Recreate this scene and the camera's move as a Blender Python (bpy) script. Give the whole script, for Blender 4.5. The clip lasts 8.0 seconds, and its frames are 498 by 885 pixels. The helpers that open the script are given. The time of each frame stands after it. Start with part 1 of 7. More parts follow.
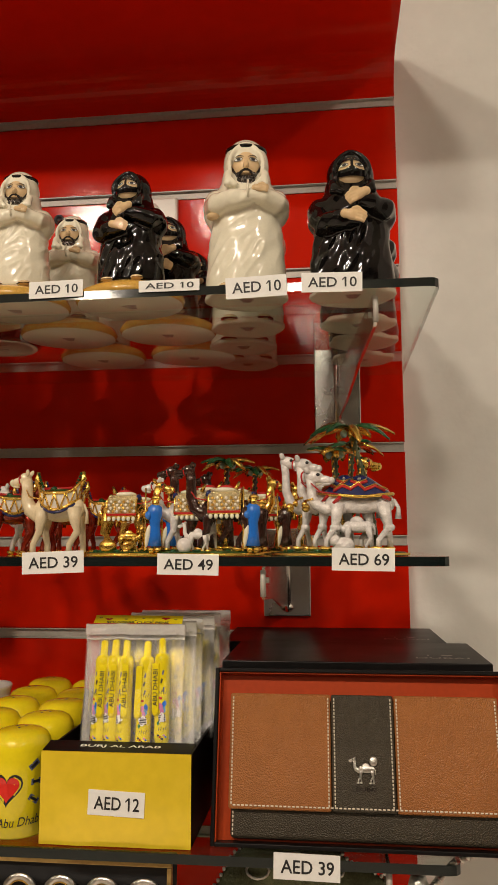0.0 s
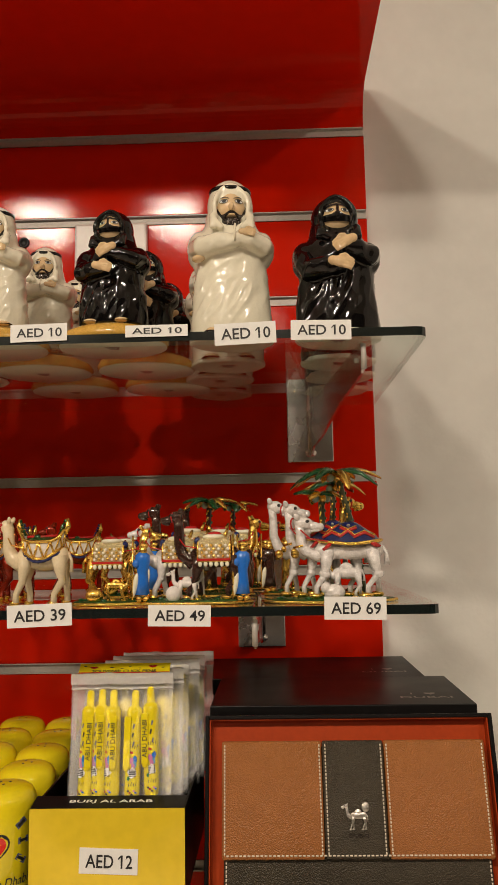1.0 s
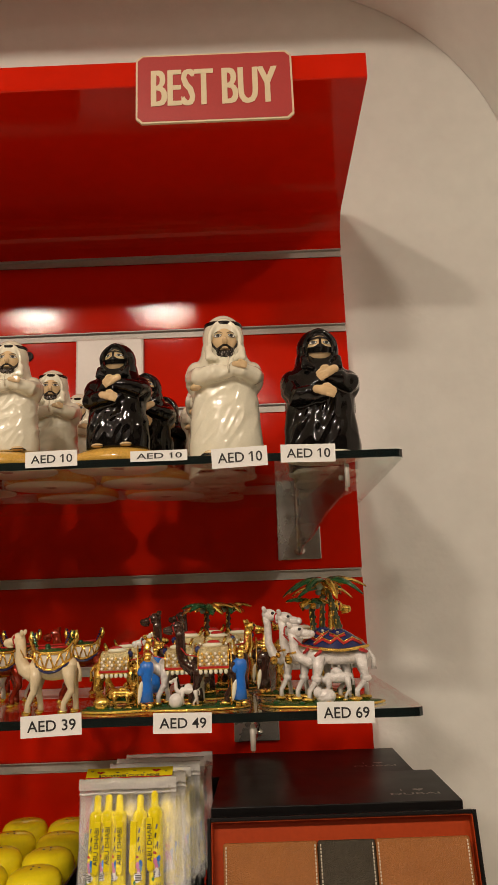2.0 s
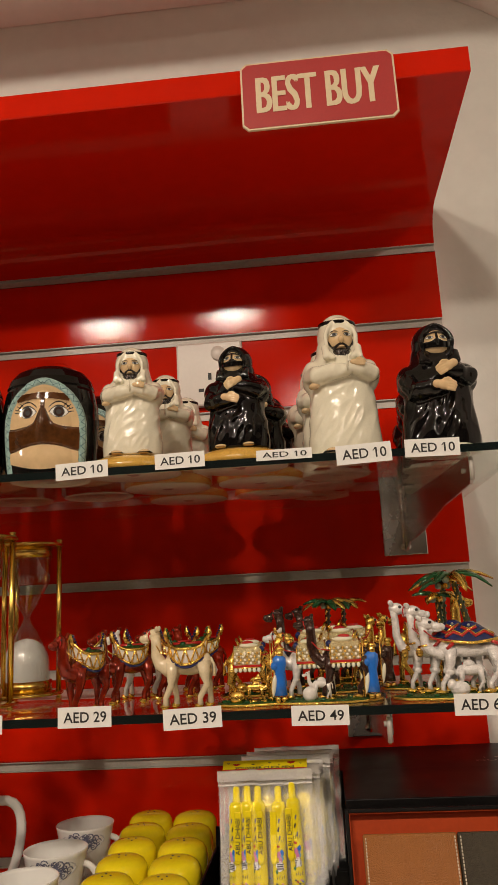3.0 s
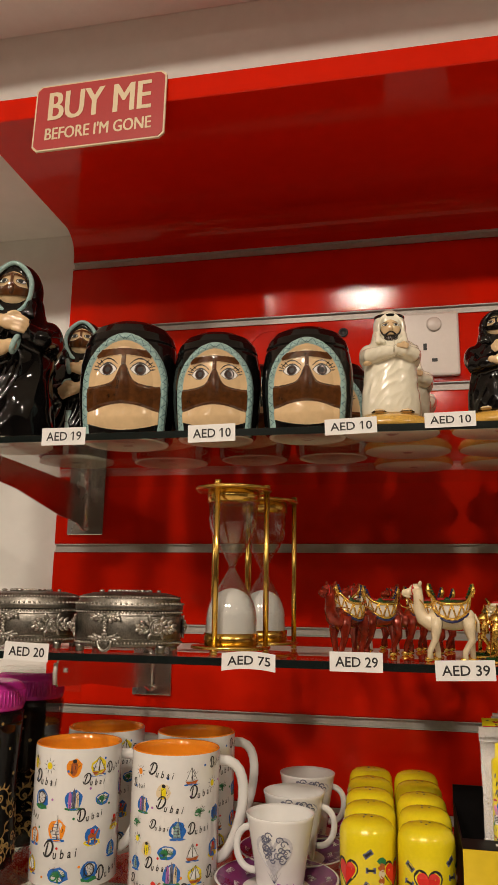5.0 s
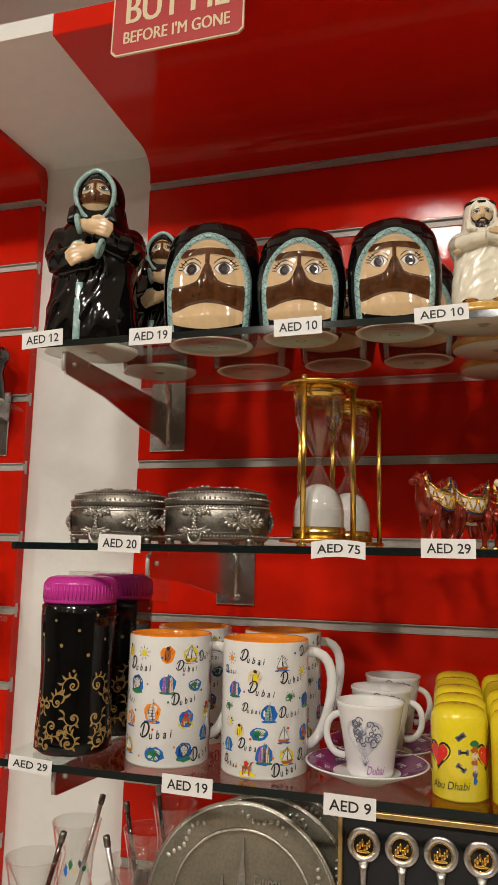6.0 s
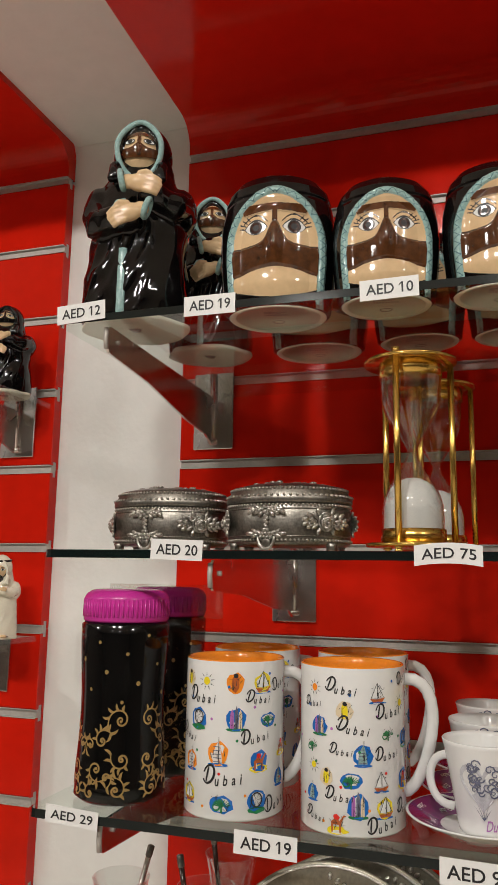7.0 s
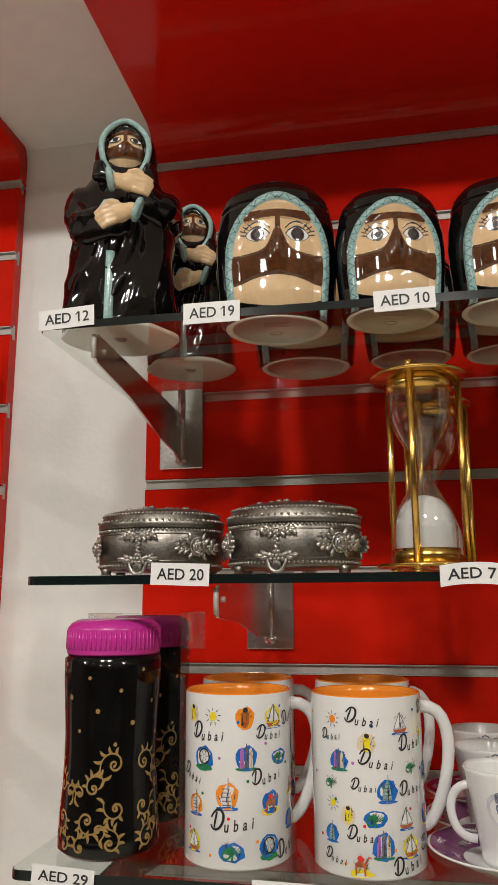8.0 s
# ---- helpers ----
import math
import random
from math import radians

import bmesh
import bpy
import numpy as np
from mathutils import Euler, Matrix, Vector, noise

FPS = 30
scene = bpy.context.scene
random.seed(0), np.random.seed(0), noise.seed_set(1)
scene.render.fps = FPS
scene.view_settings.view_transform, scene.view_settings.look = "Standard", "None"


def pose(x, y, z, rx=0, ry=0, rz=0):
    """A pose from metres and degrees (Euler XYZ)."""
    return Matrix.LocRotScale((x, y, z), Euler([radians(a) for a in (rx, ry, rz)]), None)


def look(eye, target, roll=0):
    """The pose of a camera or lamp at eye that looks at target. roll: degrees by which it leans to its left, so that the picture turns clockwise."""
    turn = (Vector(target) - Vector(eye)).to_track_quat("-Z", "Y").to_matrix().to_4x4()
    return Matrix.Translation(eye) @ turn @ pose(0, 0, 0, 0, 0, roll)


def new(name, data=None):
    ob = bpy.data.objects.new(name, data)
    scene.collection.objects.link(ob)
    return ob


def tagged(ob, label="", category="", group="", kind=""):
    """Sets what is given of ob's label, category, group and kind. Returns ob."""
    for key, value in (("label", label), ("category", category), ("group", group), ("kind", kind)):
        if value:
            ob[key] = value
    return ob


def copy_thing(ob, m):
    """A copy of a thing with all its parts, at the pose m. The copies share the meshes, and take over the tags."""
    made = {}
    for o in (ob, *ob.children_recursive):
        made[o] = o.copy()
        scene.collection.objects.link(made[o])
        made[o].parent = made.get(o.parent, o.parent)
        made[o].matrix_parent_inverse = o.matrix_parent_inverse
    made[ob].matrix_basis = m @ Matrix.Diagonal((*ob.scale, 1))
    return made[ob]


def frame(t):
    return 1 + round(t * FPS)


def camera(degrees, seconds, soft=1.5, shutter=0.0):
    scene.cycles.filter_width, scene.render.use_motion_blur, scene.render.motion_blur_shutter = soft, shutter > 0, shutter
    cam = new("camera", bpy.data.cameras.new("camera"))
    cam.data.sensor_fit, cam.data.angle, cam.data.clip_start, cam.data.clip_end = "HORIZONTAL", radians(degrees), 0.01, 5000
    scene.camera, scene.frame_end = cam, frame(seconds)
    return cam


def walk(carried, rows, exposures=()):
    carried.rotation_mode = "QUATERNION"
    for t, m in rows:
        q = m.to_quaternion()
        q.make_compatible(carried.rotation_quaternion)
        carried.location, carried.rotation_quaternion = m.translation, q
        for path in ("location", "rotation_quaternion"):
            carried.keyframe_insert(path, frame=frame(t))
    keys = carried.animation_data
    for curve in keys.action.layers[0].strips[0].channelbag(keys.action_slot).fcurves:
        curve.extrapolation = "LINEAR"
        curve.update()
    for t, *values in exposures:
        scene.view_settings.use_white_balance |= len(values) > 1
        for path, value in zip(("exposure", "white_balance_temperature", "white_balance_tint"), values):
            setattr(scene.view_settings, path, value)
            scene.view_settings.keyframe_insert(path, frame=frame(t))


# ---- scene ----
cam = camera(36.6, 8.0, soft=0.9)
PATH = [
    (0, (0.014, 0.015, 1.501), (-0.203, 1.986, 1.761), -0.2),
    (0.5, (0.01, 0.024, 1.536), (-0.136, 2.008, 1.74), -0.3),
    (1, (-0.022, 0.01, 1.54), (-0.082, 1.994, 1.787), -1.0),
    (1.2, (-0.018, -0.004, 1.555), (-0.044, 1.973, 1.853), -1.2),
    (2.3, (-0.04, -0.058, 1.571), (-0.071, 1.894, 2.003), -2.6),
    (2.5, (-0.052, -0.059, 1.571), (-0.116, 1.892, 2.003), -2.7),
    (3, (-0.084, -0.065, 1.568), (-0.245, 1.881, 2.0), -2.9),
    (3.5, (-0.138, -0.063, 1.567), (-0.373, 1.881, 1.971), -2.7),
    (4, (-0.171, -0.072, 1.561), (-0.497, 1.861, 1.959), -1.9),
    (4.5, (-0.204, -0.092, 1.557), (-0.582, 1.83, 1.96), -0.5),
    (4.8, (-0.217, -0.097, 1.553), (-0.626, 1.82, 1.951), 0.1),
    (5, (-0.233, -0.098, 1.539), (-0.642, 1.816, 1.949), 0.9),
    (5.2, (-0.23, -0.105, 1.528), (-0.696, 1.8, 1.924), 1.3),
    (6.3, (-0.273, -0.077, 1.465), (-0.869, 1.809, 1.757), 0.9),
    (6.5, (-0.288, -0.063, 1.462), (-0.896, 1.82, 1.755), 0.7),
    (7, (-0.34, 0.004, 1.472), (-0.947, 1.878, 1.816), 0.9),
    (7.1, (-0.353, 0.014, 1.473), (-0.947, 1.889, 1.832), 1.0),
    (7.5, (-0.387, 0.042, 1.479), (-0.913, 1.933, 1.863), 0.3),
    (8, (-0.426, 0.02, 1.471), (-0.785, 1.944, 1.882), -0.3),
]
walk(cam, [(t, look(eye, target, roll)) for t, eye, target, roll in PATH],
     [(0, -0.1, 6600, 10), (1.2, -0.1, 6650, 10), (2.5, -0.22, 6700, 12), (5.2, -0.1, 6450, 12), (6.3, 0.0, 5750, 8), (8, 0.0, 5600, 8)])
# ---- light ----
world = bpy.data.worlds.new("shop_air")
scene.world = world
world.use_nodes = True
world.node_tree.nodes["Background"].inputs[0].default_value = (1.0, 0.9, 0.8, 1)
world.node_tree.nodes["Background"].inputs[1].default_value = 0.05

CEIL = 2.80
# First two are mirrored in the red boards; the other four are added fill.
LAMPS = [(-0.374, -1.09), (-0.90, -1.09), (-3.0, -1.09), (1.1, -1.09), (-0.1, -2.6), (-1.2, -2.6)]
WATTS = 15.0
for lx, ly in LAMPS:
    d = bpy.data.lights.new("downlight_or_fill_beam", "AREA")
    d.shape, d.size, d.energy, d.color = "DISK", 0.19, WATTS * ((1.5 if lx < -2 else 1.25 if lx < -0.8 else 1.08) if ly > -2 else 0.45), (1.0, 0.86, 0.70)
    beam = new("downlight_or_fill_beam", d)
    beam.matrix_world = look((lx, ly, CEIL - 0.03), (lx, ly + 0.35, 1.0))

# ---- dimensions ----
WALL = 0.862              # front of the red boards
X0, X1 = -0.708, 0.0955   # bay width
PITCH, G0 = 0.1033, 2.018
Z1, Z2, Z3, Z4 = 1.693, 1.490, 1.287, 1.084
FRONT = 0.559             # front edge of the glass


# ---- materials ----
def mat(name, col, rough=0.4, metal=0.0, var=0.12, scale=30.0, bump=0.0, bscale=200.0, coat=0.0, emit=0.0, trans=0.0, ior=1.5, rvar=0.0, spec=0.5, pebbled=False):
    m = bpy.data.materials.new(name)
    m.use_nodes = True
    nt = m.node_tree
    b = nt.nodes["Principled BSDF"]
    i = b.inputs
    i["Base Color"].default_value = (*col, 1)
    i["Roughness"].default_value, i["Metallic"].default_value, i["IOR"].default_value = rough, metal, ior
    i["Coat Weight"].default_value, i["Coat Roughness"].default_value = coat, 0.05
    i["Transmission Weight"].default_value, i["Specular IOR Level"].default_value = trans, spec
    if emit:
        i["Emission Color"].default_value, i["Emission Strength"].default_value = (*col, 1), emit
    if var or bump or rvar:
        tc = nt.nodes.new("ShaderNodeTexCoord")
    if var:
        n1, n2, mix = nt.nodes.new("ShaderNodeTexNoise"), nt.nodes.new("ShaderNodeTexNoise"), nt.nodes.new("ShaderNodeMath")
        n1.inputs["Scale"].default_value, n2.inputs["Scale"].default_value = scale, scale * 9
        n1.inputs["Detail"].default_value = 4
        mix.operation = "ADD"
        ramp = nt.nodes.new("ShaderNodeMapRange")
        ramp.inputs[1].default_value, ramp.inputs[2].default_value = 0.6, 1.4
        ramp.inputs[3].default_value, ramp.inputs[4].default_value = 1 - var, 1 + var
        hsv = nt.nodes.new("ShaderNodeHueSaturation")
        hsv.inputs["Color"].default_value = (*col, 1)
        for n in (n1, n2):
            nt.links.new(tc.outputs["Object"], n.inputs["Vector"])
        nt.links.new(n1.outputs["Fac"], mix.inputs[0])
        nt.links.new(n2.outputs["Fac"], mix.inputs[1])
        nt.links.new(mix.outputs[0], ramp.inputs[0])
        nt.links.new(ramp.outputs[0], hsv.inputs["Value"])
        nt.links.new(hsv.outputs[0], i["Base Color"])
    if rvar:
        n4, r4 = nt.nodes.new("ShaderNodeTexNoise"), nt.nodes.new("ShaderNodeMapRange")
        n4.inputs["Scale"].default_value = 14
        n4.inputs["Detail"].default_value = 6
        r4.inputs[1].default_value, r4.inputs[2].default_value = 0.35, 0.7
        r4.inputs[3].default_value, r4.inputs[4].default_value = rough, rough + rvar
        nt.links.new(tc.outputs["Object"], n4.inputs["Vector"])
        nt.links.new(n4.outputs["Fac"], r4.inputs[0])
        nt.links.new(r4.outputs[0], i["Roughness"])
    if bump:
        n3, bp = nt.nodes.new("ShaderNodeTexVoronoi" if pebbled else "ShaderNodeTexNoise"), nt.nodes.new("ShaderNodeBump")
        n3.inputs["Scale"].default_value = bscale
        if not pebbled:
            n3.inputs["Detail"].default_value = 3
        bp.invert = pebbled
        bp.inputs["Strength"].default_value, bp.inputs["Distance"].default_value = bump, 0.002
        nt.links.new(tc.outputs["Object"], n3.inputs["Vector"])
        nt.links.new(n3.outputs[0], bp.inputs["Height"])
        nt.links.new(bp.outputs[0], i["Normal"])
    return m


RED = mat("red_lacquer", (0.62, 0.013, 0.002), 0.055, var=0.06, scale=6, bump=0.05, bscale=240, rvar=0.03, spec=0.17)
PAINT = mat("cream_wall_paint", (0.80, 0.80, 0.76), 0.6, var=0.04, scale=5, bump=0.15, bscale=160)
TAUPE = mat("taupe_wall_paint", (0.16, 0.13, 0.11), 0.7, var=0.1, scale=3)
CEILING = mat("ceiling_paint", (0.78, 0.72, 0.64), 0.7, var=0.03, scale=4, bump=0.1)
FLOOR = mat("floor_tile", (0.72, 0.66, 0.58), 0.25, var=0.15, scale=3)
ALU = mat("brushed_aluminium", (0.50, 0.47, 0.43), 0.55, 0.35, var=0.12, scale=25, bump=0.05, bscale=300)
CHROME = mat("chrome", (0.66, 0.63, 0.60), 0.18, 1.0, var=0.08, scale=20, rvar=0.12)
GLASS = mat("clear_glass", (0.93, 0.97, 0.95), 0.0, trans=1.0, var=0, ior=1.5)
GLASS.node_tree.nodes.clear()


def sheet_glass(m, tint, power=5.0, least=0.04):
    """Clear flat glass: straight through, with gloss that grows towards grazing views."""
    nt = m.node_tree
    out, mix = nt.nodes.new("ShaderNodeOutputMaterial"), nt.nodes.new("ShaderNodeMixShader")
    clear, gloss = nt.nodes.new("ShaderNodeBsdfTransparent"), nt.nodes.new("ShaderNodeBsdfGlossy")
    clear.inputs[0].default_value, gloss.inputs[0].default_value = (*tint, 1), (1, 1, 1, 1)
    gloss.inputs["Roughness"].default_value = 0.004
    lw, pw, mr = nt.nodes.new("ShaderNodeLayerWeight"), nt.nodes.new("ShaderNodeMath"), nt.nodes.new("ShaderNodeMapRange")
    lw.inputs[0].default_value = 0.5
    pw.operation, pw.inputs[1].default_value = "POWER", power
    mr.inputs[3].default_value, mr.inputs[4].default_value = least, 0.95
    nt.links.new(lw.outputs["Facing"], pw.inputs[0])
    nt.links.new(pw.outputs[0], mr.inputs[0])
    nt.links.new(mr.outputs[0], mix.inputs[0])
    nt.links.new(clear.outputs[0], mix.inputs[1])
    nt.links.new(gloss.outputs[0], mix.inputs[2])
    nt.links.new(mix.outputs[0], out.inputs[0])


sheet_glass(GLASS, (0.93, 0.965, 0.945))
THIN = mat("drinking_glass", (0.95, 0.94, 0.93), 0.0, trans=1.0, var=0, ior=1.45)
EDGE = mat("polished_glass_edge", (0.004, 0.009, 0.009), 0.12, var=0.3, scale=8, coat=0.5)
FILM = mat("clear_plastic_film", (0.94, 0.94, 0.94), 0.08, trans=0.93, var=0, ior=1.15, bump=0.6, bscale=60)
CLEAR = mat("clear_rigid_plastic", (0.97, 0.97, 0.97), 0.03, trans=1.0, var=0, ior=1.2)
BAGTOP = mat("frosted_plastic", (0.90, 0.88, 0.85), 0.12, trans=0.60, var=0.08, scale=60, bump=0.5, bscale=120, ior=1.2)
SOCKET = mat("white_socket_plastic", (0.72, 0.66, 0.60), 0.3, var=0.03)
DARK = mat("dark_hole", (0.01, 0.01, 0.01), 0.5, var=0)
CARD = mat("white_card", (0.80, 0.80, 0.78), 0.5, var=0.04, scale=60)
INK = mat("black_ink", (0.015, 0.015, 0.016), 0.5, var=0)
SIGNRED = mat("sign_red_print", (0.42, 0.035, 0.035), 0.35, var=0.06, scale=40)
CREAM = mat("cream_print", (0.72, 0.60, 0.40), 0.4, var=0.05, scale=40)
CW = mat("white_glaze", (0.80, 0.76, 0.61), 0.12, var=0.05, scale=60, coat=0.6)
CK = mat("black_glaze", (0.004, 0.0035, 0.0035), 0.07, var=0.3, scale=80, spec=0.45)
SKIN = mat("peach_glaze", (0.70, 0.50, 0.28), 0.08, var=0.10, scale=16, coat=0.7)
BEARD = mat("dark_grey_glaze", (0.024, 0.019, 0.016), 0.22, var=0.6, scale=250, coat=0.3)
MASK = mat("brown_glaze", (0.085, 0.030, 0.008), 0.06, var=0.55, scale=22, coat=0.7)
TEAL = mat("teal_glaze", (0.30, 0.46, 0.44), 0.15, var=0.35, scale=300, coat=0.5)
SAND = mat("ochre_glaze", (0.62, 0.36, 0.07), 0.18, var=0.35, scale=120, coat=0.4)
UNDER = mat("unglazed_base", (0.72, 0.68, 0.55), 0.5, var=0.08)
GOLD = mat("bright_gold", (0.92, 0.60, 0.14), 0.2, 1.0, var=0.2, scale=120, bump=0.3, bscale=500)
BRASS = mat("polished_brass", (0.76, 0.50, 0.12), 0.17, 1.0, var=0.15, scale=60, rvar=0.1)
PEWTER = mat("antique_pewter", (0.24, 0.225, 0.195), 0.38, 1.0, var=0.45, scale=60, bump=0.10, bscale=300)
ORNAMENT = mat("worn_pewter", (0.46, 0.44, 0.40), 0.36, 1.0, var=0.35, scale=150, bump=0.3, bscale=500)
SILVER = mat("bright_pewter", (0.72, 0.70, 0.66), 0.28, 1.0, var=0.3, scale=150, bump=0.3, bscale=500)
PEARL = mat("pearl_enamel", (0.74, 0.70, 0.66), 0.2, var=0.15, scale=200, coat=0.5, bump=0.25, bscale=500)
BEIGE = mat("beige_enamel", (0.72, 0.60, 0.40), 0.18, var=0.12, scale=100, coat=0.5)
ROAN = mat("red_brown_enamel", (0.28, 0.020, 0.005), 0.14, 0.5, var=0.7, scale=150, coat=0.6)
UMBER = mat("dark_brown_enamel", (0.045, 0.018, 0.012), 0.15, 0.2, var=0.5, scale=150, coat=0.6)
NAVY = mat("navy_enamel", (0.012, 0.018, 0.09), 0.12, var=0.3, scale=200, coat=0.6)
CRIMSON = mat("crimson_enamel", (0.45, 0.02, 0.02), 0.12, var=0.2, scale=200, coat=0.6)
AZURE = mat("azure_enamel", (0.02, 0.16, 0.62), 0.15, var=0.15, scale=200, coat=0.6)
LEAFG = mat("green_enamel", (0.010, 0.075, 0.022), 0.14, 0.3, var=0.6, scale=220, coat=0.6)
SANDW = mat("white_sand", (0.62, 0.61, 0.58), 0.9, var=0.06, scale=400, bump=0.3, bscale=1500)
YELLOW = mat("yellow_glaze", (0.82, 0.67, 0.014), 0.10, var=0.05, scale=40, coat=0.6)
GOLDFOIL = mat("gold_foil_card", (0.92, 0.68, 0.035), 0.24, 0.30, var=0.08, scale=14, bump=0.8, bscale=24, coat=0.6)
BLACKBOX = mat("black_gloss_card", (0.007, 0.006, 0.006), 0.32, var=0.3, scale=20, rvar=0.12, spec=0.13)
GREYPRINT = mat("grey_print", (0.24, 0.20, 0.18), 0.4, var=0.1)
LINING = mat("orange_lining", (0.40, 0.045, 0.005), 0.5, var=0.12, scale=30, spec=0.2)
TAN = mat("tan_leather", (0.33, 0.122, 0.032), 0.40, var=0.12, scale=60, bump=0.45, bscale=950, spec=0.35, pebbled=True)
SLATE = mat("dark_leather", (0.052, 0.042, 0.028), 0.42, var=0.25, scale=40, bump=0.45, bscale=950, spec=0.3, pebbled=True)
THREAD = mat("cream_thread", (0.72, 0.64, 0.52), 0.7, var=0.1)
PORC = mat("white_porcelain", (0.80, 0.80, 0.78), 0.08, var=0.02, scale=20, coat=0.5)
ORANGE = mat("orange_glaze", (0.85, 0.28, 0.02), 0.1, var=0.05, coat=0.5)
PURPLE = mat("purple_print", (0.18, 0.035, 0.15), 0.15, var=0.1, coat=0.5)
MAGENTA = mat("magenta_plastic", (0.52, 0.03, 0.30), 0.25, var=0.08, scale=50)
FLASK = mat("black_flask_lacquer", (0.003, 0.003, 0.003), 0.10, var=0.2, spec=0.4)
GOLDINK = mat("gold_ink", (0.55, 0.37, 0.13), 0.3, 0.6, var=0.2, scale=200)
BLUE = mat("blue_print", (0.025, 0.15, 0.52), 0.15, var=0.2, scale=300, coat=0.4)
GREEN = mat("green_print", (0.03, 0.20, 0.07), 0.15, var=0.2, scale=300, coat=0.4)
RUST = mat("rust_print", (0.45, 0.12, 0.03), 0.15, var=0.2, scale=300, coat=0.4)
HEART = mat("heart_red", (0.70, 0.03, 0.02), 0.12, var=0.08, coat=0.5)
LILAC = mat("lilac_ink", (0.42, 0.16, 0.46), 0.2, var=0.1)
GREYBLUE = mat("blue_grey_ink", (0.14, 0.15, 0.22), 0.2, var=0.7, scale=350)
VELVET = mat("black_velvet", (0.008, 0.008, 0.009), 0.8, var=0.3, scale=200)
PEARLM = mat("silvery_pearl_enamel", (0.74, 0.71, 0.69), 0.24, 0.08, var=0.30, scale=260, coat=0.5, bump=0.6, bscale=350)
GLITTER = mat("gem_glitter", (0.90, 0.74, 0.42), 0.25, 0.7, var=0.5, scale=700, bump=1.0, bscale=900)
GLITGREEN = mat("green_gold_glitter", (0.05, 0.12, 0.03), 0.2, 0.6, var=0.9, scale=300, bump=0.8, bscale=500)
TRIMLINE = mat("dark_teal_line", (0.10, 0.19, 0.21), 0.2, var=0.2)
BAGSIDE = mat("milky_film", (0.92, 0.90, 0.87), 0.10, trans=0.85, var=0.10, scale=50, bump=0.9, bscale=110, ior=1.2)
PINK = mat("pink_print", (0.62, 0.22, 0.42), 0.2, var=0.2)
SKYB = mat("sky_blue_print", (0.16, 0.38, 0.62), 0.2, var=0.2)
TEAG = mat("tea_glass", (0.98, 0.98, 0.98), 0.0, trans=1.0, var=0, ior=1.2)
PLATEM = mat("warm_pewter", (0.25, 0.23, 0.175), 0.36, 0.6, var=0.25, scale=40, bump=0.12, bscale=300)
BRONZE = mat("green_bronze", (0.10, 0.11, 0.06), 0.3, 0.8, var=0.5, scale=90, bump=0.4, bscale=300)
for clear_m, power, least in ((THIN, 2.8, 0.06), (TEAG, 2.6, 0.06), (CLEAR, 5.0, 0.03)):
    clear_m.node_tree.nodes.clear()
    sheet_glass(clear_m, (0.965, 0.97, 0.965), power, least)
LENS = mat("lamp_diffuser", (1.0, 0.88, 0.72), 0.4, var=0, emit=6.0)


